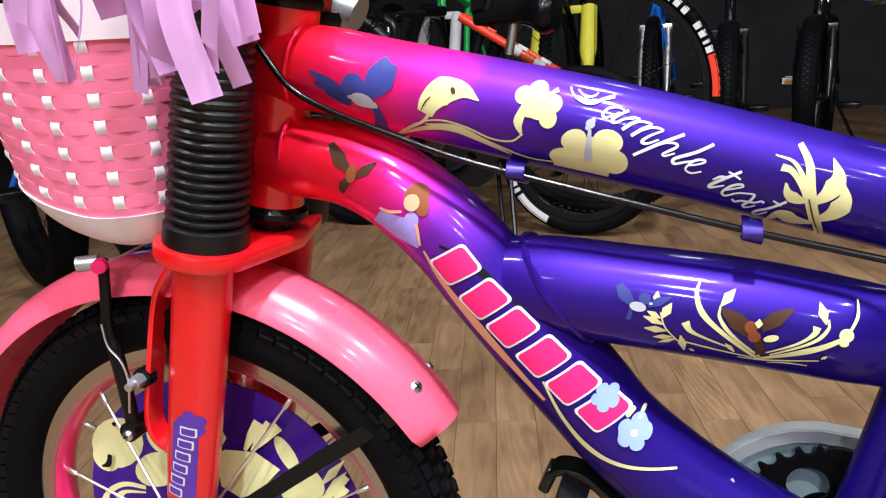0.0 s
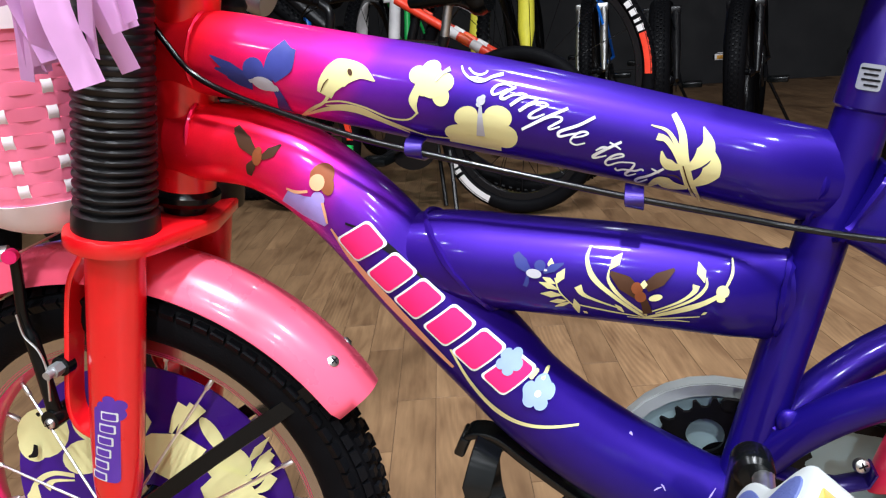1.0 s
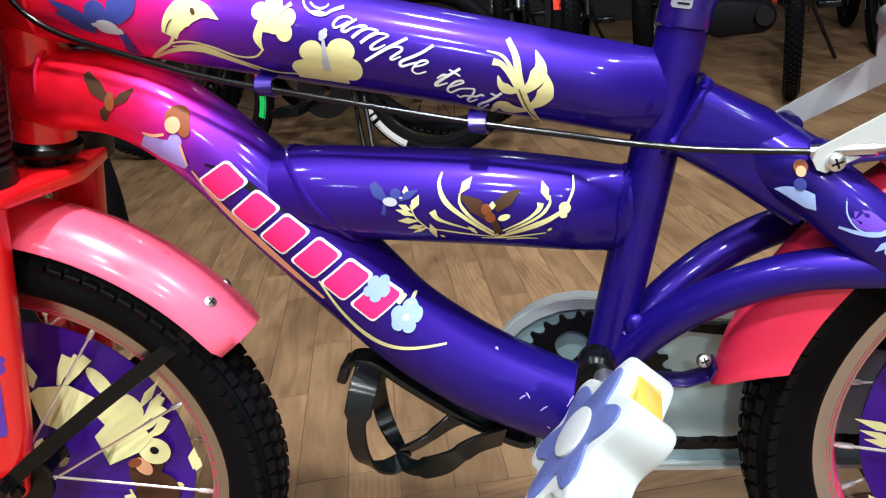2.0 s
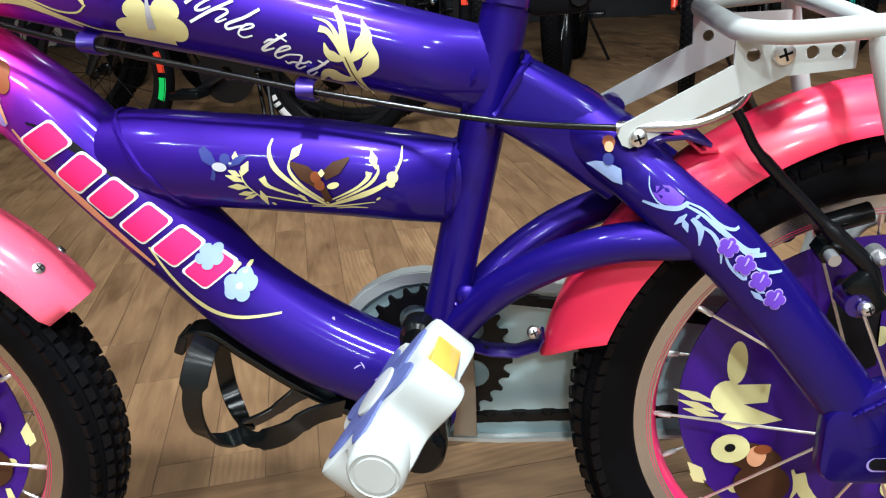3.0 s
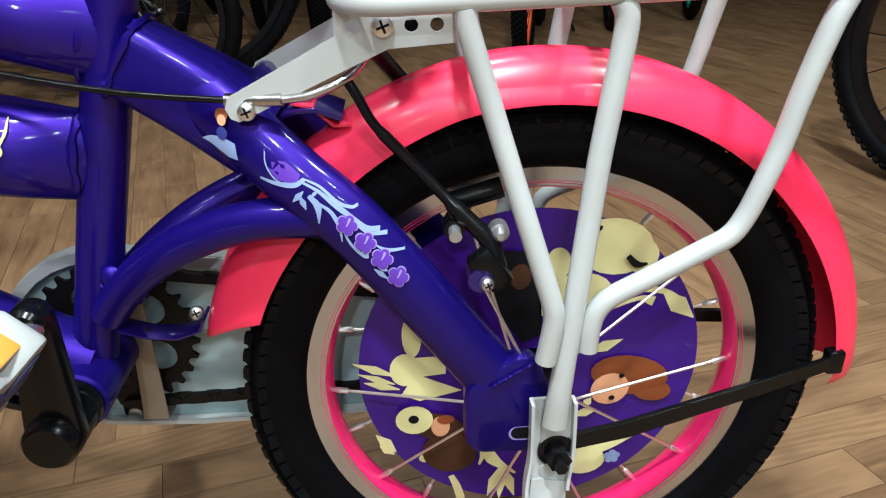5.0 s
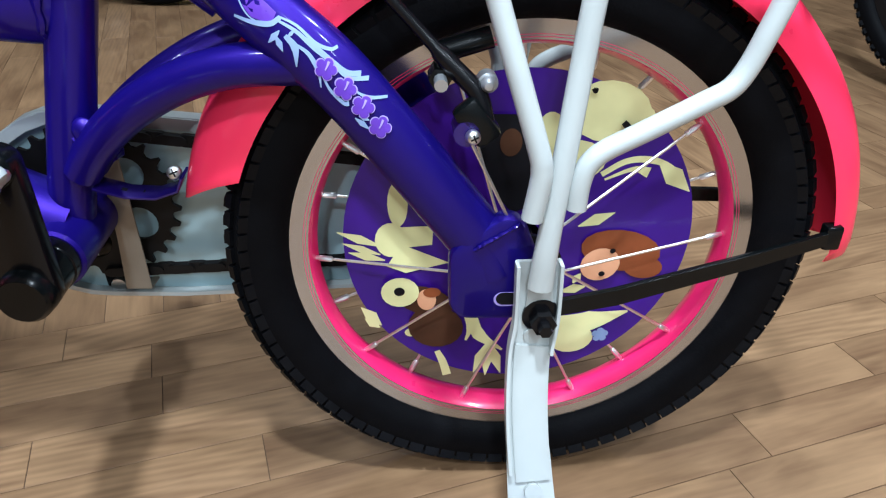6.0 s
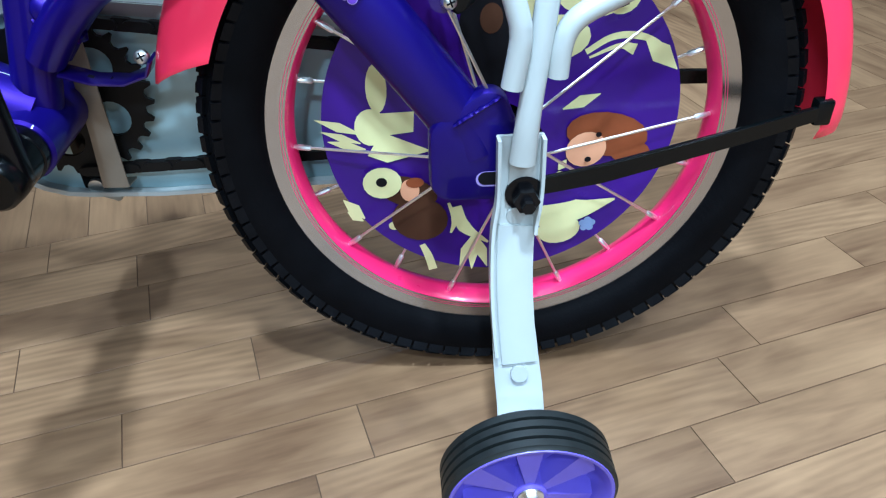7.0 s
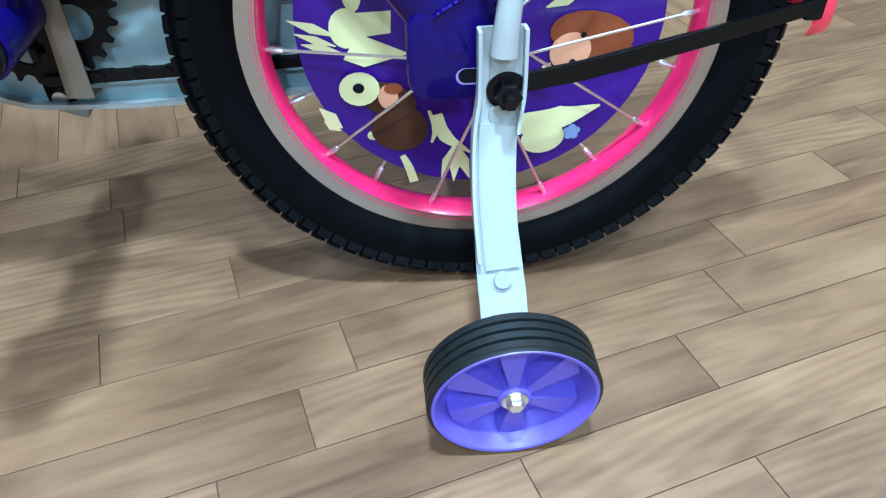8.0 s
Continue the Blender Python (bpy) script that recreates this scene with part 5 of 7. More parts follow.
part("dome_nut", lathe([(0, -0.0110), (0.0024, -0.0104), (0.0040, -0.0080), (0.0046, -0.0050), (0.0058, -0.0045), (0.0058, 0.0040), (0, 0.0040)], 18, at=(-0.034, -0.054, 0.3430)), "satin", rb, "bright domed nut")
screw((-0.0425, -0.0715, 0.3165), (0.2, -1, 0.1), rb, 0.0042)
part("brake_wire", rod((-0.043, -0.070, 0.312), (-0.018, -0.066, 0.258), 0.0011, 6), "steel", rb)
CABLE = [(-0.662, -0.035, 0.600), (-0.660, -0.032, 0.575), (-0.651, -0.0305, 0.556), (-0.636, -0.0305, 0.5365), (-0.610, -0.0305, 0.5215), (-0.570, -0.0300, 0.5055), (-0.535, -0.0290, 0.4925), (-0.498, -0.0270, 0.4815), (-0.437, -0.0250, 0.4655), (-0.371, -0.0240, 0.4490), (-0.305, -0.0250, 0.4350), (-0.280, -0.0270, 0.4300), (-0.235, -0.0325, 0.4238), (-0.180, -0.0430, 0.4212)]
part("brake_cable", sweep(spline(CABLE, 6), 0.0020, 10), "cable", bike, "black brake cable housing along the top tube")
for cx, cz in ((-0.4955, 0.4815), (-0.366, 0.4475)):
    cl = part("cable_clip", strip(spline([(cx, -0.016, cz + 0.006), (cx, -0.026, cz + 0.0045), (cx, -0.0295, cz - 0.001), (cx, -0.024, cz - 0.005), (cx, -0.014, cz - 0.006)], 4), 0.011, 0.0016, (1, 0, -0.25)), "purple", top_tube, "purple plastic cable clip")
part("cable_ferrule", rod((-0.183, -0.0430, 0.4213), (-0.152, -0.0480, 0.4222), 0.0040, 14), "alloy", bike, "silver cable ferrule")
part("brake_noodle", sweep(spline([(-0.152, -0.0480, 0.4222), (-0.138, -0.0490, 0.4240), (-0.124, -0.048, 0.429), (-0.114, -0.042, 0.434), (-0.106, -0.03, 0.441)], 6), 0.0026, 12), "alloy", bike, "curved silver brake noodle")

# ---------------------------------------------------------------- basket and streamers
basket = thing("handlebar_basket", "pink and white woven plastic basket with white rim on the handlebar", "basket", at=(-0.7725, 0.0, 0.4425))
BW, BD, BH = 0.110, 0.077, 0.152  # half width (y), half depth (x), height


def basket_point(u, h):
    """Round-cornered shell: u runs once round, h from 0 to 1; it flares upwards."""
    a = 2 * math.pi * u
    c, s = math.cos(a), math.sin(a)
    e = 0.56
    f = 0.77 + 0.23 * h
    tuck = 0.80 + 0.20 * min(1.0, (h / 0.16)) ** 0.5 if h < 0.16 else 1.0
    x = math.copysign(abs(c) ** e, c) * BD * f * tuck
    rise = 0.046 * max(0.0, (0.35 - x / BD) / 1.35) ** 1.7 * (1 - h)  # the front slopes up
    return Vector((x, math.copysign(abs(s) ** e, s) * BW * f * tuck, h * BH + rise))


def round_walk(n):
    """n values of u, evenly spaced along the shell's outline."""
    fine = [basket_point(i / 600, 0.6) for i in range(601)]
    run = [0.0]
    for a, b in zip(fine, fine[1:]):
        run.append(run[-1] + (b - a).length)
    return [float(np.interp(run[-1] * k / n, run, [i / 600 for i in range(601)])) for k in range(n + 1)]


US = round_walk(120)
NROW = 14


H_LO, H_HI = 0.135, 0.86
for k in range(NROW):
    h0 = H_LO + (H_HI - H_LO) * k / NROW
    h1 = H_LO + (H_HI - H_LO) * (k + 1) / NROW
    bm = bmesh.new()
    n = 120
    rows = []
    for i in range(n):
        col = []
        for h, lift in ((h0 + 0.0002, 0.7), ((h0 + h1) / 2, 1.0), (h1 - 0.0002, 0.7)):
            pt = basket_point(US[i], h)
            q = basket_point(US[(i + 1) % n], h) - basket_point(US[i - 1], h)
            nrm = Vector((q.y, -q.x, 0)).normalized()
            w = 0.00032 * math.cos(math.pi * ((i - 3) / 3.0 + k))
            col.append((pt + nrm * (0.0003 * lift + w), pt + nrm * (w - 0.0009)))
        rows.append([[bm.verts.new(v) for v in pair] for pair in col])
    for i in range(n):
        a, b = rows[i], rows[(i + 1) % n]
        for j in range(2):
            bm.faces.new((a[j][0], b[j][0], b[j + 1][0], a[j + 1][0]))
            bm.faces.new((a[j][1], a[j + 1][1], b[j + 1][1], b[j][1]))
        bm.faces.new((a[0][0], a[0][1], b[0][1], b[0][0]))
        bm.faces.new((a[2][0], b[2][0], b[2][1], a[2][1]))
    part("woven_band", bm, "basket", basket)
# white uprights woven between the pink bands
for c in range(20):
    i = c * 6 + 3
    pts = []
    across = []
    for j in range(NROW * 4 + 1):
        h = H_LO - 0.02 + (H_HI - H_LO + 0.04) * j / (NROW * 4)
        pt = basket_point(US[i], h)
        q = basket_point(US[(i + 1) % 120], h) - basket_point(US[i - 1], h)
        nrm = Vector((q.y, -q.x, 0)).normalized()
        k = (h - H_LO) / (H_HI - H_LO) * NROW - 0.5
        pts.append(pt + nrm * -0.0011 * math.cos(math.pi * k))
        across.append(q.normalized())
    part("woven_upright", strip(pts, 0.0066, 0.0008, across), "basketwhite", basket)


def band_ring(h0, h1, out, name, steps=5):
    bm = bmesh.new()
    rows = []
    for i in range(120):
        col = []
        for j in range(steps + 1):
            h = h0 + (h1 - h0) * j / steps
            pt = basket_point(US[i], h)
            q = basket_point(US[(i + 1) % 120], h) - basket_point(US[i - 1], h)
            nrm = Vector((q.y, -q.x, 0)).normalized()
            col.append((pt + nrm * out, pt - nrm * 0.002))
        rows.append([[bm.verts.new(v) for v in pair] for pair in col])
    for i in range(120):
        a, b = rows[i], rows[(i + 1) % 120]
        for j in range(steps):
            bm.faces.new((a[j][0], b[j][0], b[j + 1][0], a[j + 1][0]))
            bm.faces.new((a[j][1], a[j + 1][1], b[j + 1][1], b[j][1]))
        bm.faces.new((a[0][0], a[0][1], b[0][1], b[0][0]))
        bm.faces.new((a[-1][0], b[-1][0], b[-1][1], a[-1][1]))
    return part(name, bm, "basketwhite", basket)


band_ring(0.0, 0.150, 0.0022, "bottom_band", 8)
band_ring(0.85, 1.0, 0.0022, "rim_band", 3)
bm = bmesh.new()
bm.faces.new([bm.verts.new(basket_point(US[i], 0.02) * 0.985) for i in range(0, 120, 2)])
part("bottom", bm, "basketwhite", basket)

# lilac streamers hanging from the grip
tassel = thing("streamer_bunch", "bunch of lilac plastic streamers hanging from the handlebar grip", "streamers", at=(-0.628, -0.165, 0.70))
rnd = random.Random(7)
for i in range(30):
    fx = -0.080 + 0.142 * (i + rnd.uniform(-0.3, 0.3)) / 29
    fy = rnd.uniform(-0.03, 0.03)
    low = -0.134 + rnd.uniform(-0.026, 0.022) + (0.010 if fx < -0.04 else 0)
    kink = rnd.uniform(-0.009, 0.009)
    pts = spline([(fx * 0.15, fy * 0.2, 0.0), (fx * 0.5, fy * 0.6, -0.035), (fx * 0.85 + kink, fy, -0.085), (fx - kink * 0.5, fy - 0.004, (low - 0.085) / 2), (fx + rnd.uniform(-0.006, 0.006), fy + rnd.uniform(-0.006, 0.006), low)], 6)
    a, twist = rnd.uniform(-0.7, 0.7), rnd.uniform(-0.9, 0.9)
    n = len(pts)
    across = [(math.cos(a + twist * k / n), math.sin(a + twist * k / n), 0.12 * math.sin(k * 0.5 + i)) for k in range(n)]
    wide = rnd.uniform(0.0085, 0.0140)
    part("streamer", strip(pts, [wide * (0.65 + 0.35 * min(1.0, 2.2 * k / n)) for k in range(n)], 0.0004, across), "tassel", tassel)

# ---------------------------------------------------------------- prints on the tubes
def tube_side(table):
    """Gives the near side's y of a tube over x, z."""
    line = spline(table, 5)

    def y_of(x, z):
        best, y = 9.0, 0.0
        for a, b in zip(line, line[1:]):
            dx, dz = b.x - a.x, b.y - a.y
            t = max(0.0, min(1.0, ((x - a.x) * dx + (z - a.y) * dz) / (dx * dx + dz * dz)))
            c = a.lerp(b, t)
            q = math.hypot(x - c.x, z - c.y)
            if q - c.z < best:
                best, y = q - c.z, -math.sqrt(max(c.z**2 - q * q, (0.12 * c.z) ** 2))
        return y

    return y_of


STAY_LINE = spline([(-0.205, -0.014, 0.421), (-0.178, -0.030, 0.400), (-0.150, -0.043, 0.376), (-0.119, -0.051, 0.349), (-0.087, -0.056, 0.311), (-0.058, -0.058, 0.273), (-0.034, -0.059, 0.240), (-0.026, -0.0595, 0.222)], 6)


def stay_side(x, z):
    best, y = 9.0, 0.0
    for a, b in zip(STAY_LINE, STAY_LINE[1:]):
        dx, dz = b.x - a.x, b.z - a.z
        t = max(0.0, min(1.0, ((x - a.x) * dx + (z - a.z) * dz) / (dx * dx + dz * dz)))
        c = a.lerp(b, t)
        q = math.hypot(x - c.x, z - c.z)
        if q < best:
            best, y = q, c.y - 0.72 * math.sqrt(max(0.019**2 - q * q, 0.003**2))
    return y


def lay_print(bm, side, mat, parent, lift, step=0.004, name="print", label=""):
    """Slices a flat print finely and lays it on a surface."""
    bmesh.ops.triangulate(bm, faces=bm.faces)
    for axis in (0, 2):
        lo = min(v.co[axis] for v in bm.verts)
        hi = max(v.co[axis] for v in bm.verts)
        k = 1
        while lo + k * step < hi:
            co, no = [0, 0, 0], [0, 0, 0]
            co[axis], no[axis] = lo + k * step, 1
            bmesh.ops.bisect_plane(bm, geom=list(bm.verts) + list(bm.edges) + list(bm.faces), plane_co=co, plane_no=no)
            k += 1
    for v in bm.verts:
        v.co.y = side(v.co.x, v.co.z) - lift
    bmesh.ops.recalc_face_normals(bm, faces=bm.faces)
    if sum(f.normal.y * f.calc_area() for f in bm.faces) > 0:
        bmesh.ops.reverse_faces(bm, faces=bm.faces)
    me = bpy.data.meshes.new(name)
    bm.to_mesh(me)
    bm.free()
    me.materials.append(M[mat])
    smooth(me, 80)
    ob = new(name, me)
    ob.parent = parent
    if label:
        ob["label"] = label
    return ob


def decal(polys, side, mat, parent, lift=0.0005, step=0.004, label=""):
    for k, poly in enumerate(polys):
        bm = bmesh.new()
        bm.faces.new([bm.verts.new((x, 0, z)) for x, z in poly])
        lay_print(bm, side, mat, parent, lift + 0.00004 * k, step, label=label)


def turned(poly, cx, cz, deg):
    c, s = math.cos(radians(deg)), math.sin(radians(deg))
    return type(poly)((cx + x * c - z * s, cz + x * s + z * c) for x, z in poly)


def petals(cx, cz, r, n=5, amp=0.22, deg=90):
    return turned([(r * (1 - amp + amp * abs(math.cos(n * a / 2)) ** 0.6) * math.cos(a), r * (1 - amp + amp * abs(math.cos(n * a / 2)) ** 0.6) * math.sin(a)) for a in [2 * math.pi * i / (n * 10) for i in range(n * 10)]], cx, cz, deg)


def oval(cx, cz, rx, rz, deg=0.0, n=18):
    return turned([(rx * math.cos(2 * math.pi * i / n), rz * math.sin(2 * math.pi * i / n)) for i in range(n)], cx, cz, deg)


class Ribbon(list):
    """Outline of a stroke: its left edge, then its right edge backwards."""


def brush(pts, w0, w1, w2=0.0, n=8):
    """A drawn stroke that swells from w0 to w1 and thins to w2."""
    line = [Vector((*q, 0.0)) for q in pts]
    line = spline(line, n)
    left, right = [], []
    m = len(line)
    for i, q in enumerate(line):
        d = line[min(i + 1, m - 1)] - line[max(i - 1, 0)]
        d = d.normalized() if d.length > 0 else Vector((1, 0, 0))
        t = i / (m - 1)
        w = 1.2 * (w0 + (w1 - w0) * t * 2 if t < 0.5 else w1 + (w2 - w1) * (t - 0.5) * 2) / 2 + 0.00015
        left.append((q.x - d.y * w, q.y + d.x * w))
        right.append((q.x + d.y * w, q.y - d.x * w))
    return Ribbon(left + right[::-1])


def pen(pts, w0, w1, w2=0.0):
    """A stroke of the script lettering."""
    return brush(pts, max(w0 * 1.25, 0.0005), max(w1 * 1.45, 0.0008), max(w2 * 1.25, 0.0005))


def block(cx, cz, w, h, deg, r=0.003):
    out = []
    for sx, sz in ((1, 1), (-1, 1), (-1, -1), (1, -1)):
        for k in range(4):
            a = math.atan2(sz, sx) - math.pi / 4 + math.pi / 2 * k / 3
            out.append((sx * (w / 2 - r) + r * math.cos(a), sz * (h / 2 - r) + r * math.sin(a)))
    return turned(out, cx, cz, deg)


def slant(cx, cz, w, h, deg, lean=0.18):
    return turned([(x + lean * z, z) for x, z in block(0, 0, w, h, 0)], cx, cz, deg)


def prints(polys, side, mat, parent, lift=0.0005, label="", name="print", step=0.004, joined=False):
    """Flat shapes of one colour, laid as prints on a surface; joined: they make one letter."""
    verts, faces = [], []
    for k, poly in enumerate(polys):
        bm = bmesh.new()
        vs = [bm.verts.new((x, 0, z)) for x, z in poly]
        n = len(vs) // 2
        if isinstance(poly, Ribbon):
            for i in range(n - 1):
                bm.faces.new((vs[i], vs[i + 1], vs[-i - 2], vs[-i - 1]))
        else:
            bm.faces.new(vs)
        ob = lay_print(bm, side, mat, parent, lift + 0.00003 * k, step, name, label)
        if joined:
            b0 = len(verts)
            verts += [tuple(v.co) for v in ob.data.vertices]
            faces += [tuple(b0 + i for i in p.vertices) for p in ob.data.polygons]
            old = ob.data
            bpy.data.objects.remove(ob)
            bpy.data.meshes.remove(old)
    if joined:
        me = bpy.data.meshes.new(name)
        me.from_pydata(verts, [], faces)
        me.materials.append(M[mat])
        smooth(me, 80)
        ob = new(name, me)
        ob.parent = parent
        ob["label"] = label


top_side, down_side, mid_side = tube_side(TOP_TUBE), tube_side(DOWN_TUBE), tube_side(MID_TUBE)
# top tube
prints([brush([(-0.5985, 0.5295), (-0.6117, 0.5385), (-0.6232, 0.5469)], 0.0053, 0.0060, 0.0005), brush([(-0.5990, 0.5279), (-0.6107, 0.5346), (-0.6214, 0.5389)], 0.0046, 0.0050, 0.0007), brush([(-0.5977, 0.5263), (-0.6066, 0.5297), (-0.6140, 0.5327)], 0.0047, 0.0044, 0.0007), brush([(-0.5852, 0.5305), (-0.5786, 0.5414), (-0.5708, 0.5493)], 0.0061, 0.0100, 0.0071), brush([(-0.5827, 0.5297), (-0.5721, 0.5367), (-0.5669, 0.5465)], 0.0049, 0.0074, 0.0023), brush([(-0.5819, 0.5235), (-0.5809, 0.5162), (-0.5832, 0.5084)], 0.0033, 0.0048, 0.0081), oval(-0.5943, 0.5359, 0.0075, 0.0078, 0), oval(-0.5895, 0.5307, 0.0072, 0.0058, -25)], top_side, "birdblue", top_tube, 0.0005, label="blue bird print")
prints([oval(-0.5894, 0.5271, 0.0077, 0.0042, -18), brush([(-0.5950, 0.5294), (-0.5977, 0.5294), (-0.5989, 0.5303)], 0.0021, 0.0016, 0.0005), brush([(-0.5857, 0.5244), (-0.5815, 0.5235), (-0.5802, 0.5219)], 0.0035, 0.0031, 0.0009)], top_side, "greyprint", top_tube, 0.0010)
prints([brush([(-0.5151, 0.5241), (-0.5245, 0.5302), (-0.5367, 0.5304), (-0.5446, 0.5250), (-0.5492, 0.5180)], 0.0003, 0.0141, 0.0080), brush([(-0.5470, 0.5167), (-0.5535, 0.5121), (-0.5759, 0.5039)], 0.0015, 0.0012, 0.0005)], top_side, "gold", top_tube, 0.0005, label="pale gold leaf print")
prints([oval(-0.5306, 0.5305, 0.0014, 0.0021, 20), brush([(-0.5445, 0.5275), (-0.5478, 0.5247), (-0.5511, 0.5199)], 0.0003, 0.0005, 0.0002)], top_side, "darkbrown", top_tube, 0.0009)
prints([brush([(-0.5759, 0.5039), (-0.5553, 0.5121), (-0.5398, 0.5135), (-0.5244, 0.5090), (-0.5098, 0.5018), (-0.4975, 0.5002), (-0.4901, 0.5044)], 0.0003, 0.0008, 0.0006), brush([(-0.5738, 0.5042), (-0.5512, 0.5088), (-0.5342, 0.5087), (-0.5194, 0.5021), (-0.4993, 0.4913)], 0.0003, 0.0036, 0.0005), brush([(-0.5503, 0.5114), (-0.5307, 0.5096), (-0.5133, 0.5005), (-0.4890, 0.4890)], 0.0003, 0.0016, 0.0003), brush([(-0.5107, 0.4982), (-0.4962, 0.4920), (-0.4859, 0.4887), (-0.4734, 0.4870)], 0.0003, 0.0006, 0.0005)], top_side, "gold", top_tube, 0.0005, label="pale gold swirl print")
prints([oval(-0.4888, 0.5260, 0.0054, 0.0051, 0), oval(-0.4810, 0.5287, 0.0056, 0.0048, 0), oval(-0.4728, 0.5207, 0.0056, 0.0053, 0), oval(-0.4752, 0.5129, 0.0051, 0.0057, 0), oval(-0.4852, 0.5188, 0.0055, 0.0052, 0), oval(-0.4800, 0.5206, 0.0088, 0.0085, 0), brush([(-0.4885, 0.5189), (-0.4922, 0.5113), (-0.4907, 0.5032)], 0.0038, 0.0044, 0.0004)], top_side, "gold", top_tube, 0.0005, label="pale gold hibiscus print")
prints([brush([(-0.4778, 0.5219), (-0.4744, 0.5257), (-0.4698, 0.5281)], 0.0004, 0.0011, 0.0022)], top_side, "greyprint", top_tube, 0.0012)
prints([oval(-0.4609, 0.5006, 0.0074, 0.0058, 20), oval(-0.4421, 0.4990, 0.0084, 0.0068, -15), oval(-0.4390, 0.4870, 0.0076, 0.0073, 0), oval(-0.4659, 0.4899, 0.0100, 0.0060, -10), oval(-0.4526, 0.4917, 0.0153, 0.0103, 0), brush([(-0.4739, 0.4879), (-0.4590, 0.4853), (-0.4422, 0.4810)], 0.0050, 0.0064, 0.0057)], top_side, "gold", top_tube, 0.0005, label="large pale gold hibiscus print")
prints([brush([(-0.4534, 0.4882), (-0.4524, 0.4992), (-0.4517, 0.5063)], 0.0041, 0.0022, 0.0011), oval(-0.4514, 0.5092, 0.0026, 0.0026, 0), oval(-0.4529, 0.5071, 0.0014, 0.0014, 0), oval(-0.4499, 0.5111, 0.0014, 0.0014, 0)], top_side, "greyprint", top_tube, 0.0012)
prints([brush([(-0.3442, 0.4950), (-0.3399, 0.4846), (-0.3387, 0.4699), (-0.3351, 0.4567), (-0.3285, 0.4405)], 0.0021, 0.0040, 0.0008), brush([(-0.3563, 0.4900), (-0.3472, 0.4859), (-0.3417, 0.4752), (-0.3390, 0.4618), (-0.3322, 0.4429)], 0.0003, 0.0022, 0.0009), brush([(-0.3532, 0.4838), (-0.3478, 0.4812), (-0.3422, 0.4706), (-0.3372, 0.4526)], 0.0030, 0.0019, 0.0007), brush([(-0.3285, 0.4872), (-0.3262, 0.4779), (-0.3304, 0.4699), (-0.3375, 0.4643)], 0.0003, 0.0082, 0.0024), brush([(-0.3232, 0.4743), (-0.3229, 0.4662), (-0.3274, 0.4588), (-0.3360, 0.4538)], 0.0003, 0.0084, 0.0018), brush([(-0.3509, 0.4756), (-0.3495, 0.4698), (-0.3446, 0.4663), (-0.3391, 0.4659)], 0.0004, 0.0051, 0.0014), brush([(-0.3594, 0.4512), (-0.3528, 0.4569), (-0.3448, 0.4535), (-0.3367, 0.4523)], 0.0008, 0.0062, 0.0014)], top_side, "gold", top_tube, 0.0005, label="pale gold palm leaf print")
prints([brush([(-0.3478, 0.4614), (-0.3429, 0.4602), (-0.3395, 0.4564)], 0.0003, 0.0005, 0.0001), brush([(-0.3395, 0.4667), (-0.3367, 0.4566), (-0.3337, 0.4486)], 0.0003, 0.0004, 0.0001)], top_side, "darkbrown", top_tube, 0.0012)
prints([pen([(-0.4635, 0.5291), (-0.4620, 0.5258), (-0.4589, 0.5226), (-0.4544, 0.5202), (-0.4498, 0.5200), (-0.4454, 0.5217), (-0.4391, 0.5228)], 0.0003, 0.0006, 0.0011), pen([(-0.4592, 0.5276), (-0.4563, 0.5248), (-0.4526, 0.5234), (-0.4494, 0.5240), (-0.4481, 0.5253)], 0.0002, 0.0004, 0.0002), pen([(-0.4581, 0.5225), (-0.4540, 0.5219), (-0.4500, 0.5206)], 0.0002, 0.0005, 0.0004)], top_side, "whiteprint", top_tube, 0.0008, label="white script letter of the words Sample text", name="letter", joined=True)
prints([pen([(-0.4334, 0.5155), (-0.4373, 0.5173), (-0.4419, 0.5169), (-0.4448, 0.5144), (-0.4441, 0.5122), (-0.4405, 0.5127), (-0.4358, 0.5146)], 0.0004, 0.0008, 0.0004), pen([(-0.4312, 0.5152), (-0.4353, 0.5136), (-0.4390, 0.5116), (-0.4398, 0.5100), (-0.4376, 0.5094), (-0.4332, 0.5110), (-0.4282, 0.5108)], 0.0008, 0.0009, 0.0004)], top_side, "whiteprint", top_tube, 0.0008, label="white script letter of the words Sample text", name="letter", joined=True)
prints([pen([(-0.4252, 0.5106), (-0.4301, 0.5081), (-0.4345, 0.5055)], 0.0004, 0.0010, 0.0010), pen([(-0.4332, 0.5108), (-0.4287, 0.5116), (-0.4250, 0.5106)], 0.0002, 0.0004, 0.0005), pen([(-0.4186, 0.5075), (-0.4240, 0.5052), (-0.4296, 0.5021)], 0.0004, 0.0010, 0.0010), pen([(-0.4309, 0.5076), (-0.4252, 0.5093), (-0.4207, 0.5085), (-0.4185, 0.5074)], 0.0003, 0.0005, 0.0005), pen([(-0.4127, 0.5041), (-0.4190, 0.5020), (-0.4231, 0.4997), (-0.4235, 0.4981), (-0.4204, 0.4978), (-0.4150, 0.4995)], 0.0004, 0.0009, 0.0003), pen([(-0.4245, 0.5044), (-0.4191, 0.5060), (-0.4147, 0.5054), (-0.4125, 0.5040)], 0.0003, 0.0005, 0.0005)], top_side, "whiteprint", top_tube, 0.0008, label="white script letter of the words Sample text", name="letter", joined=True)
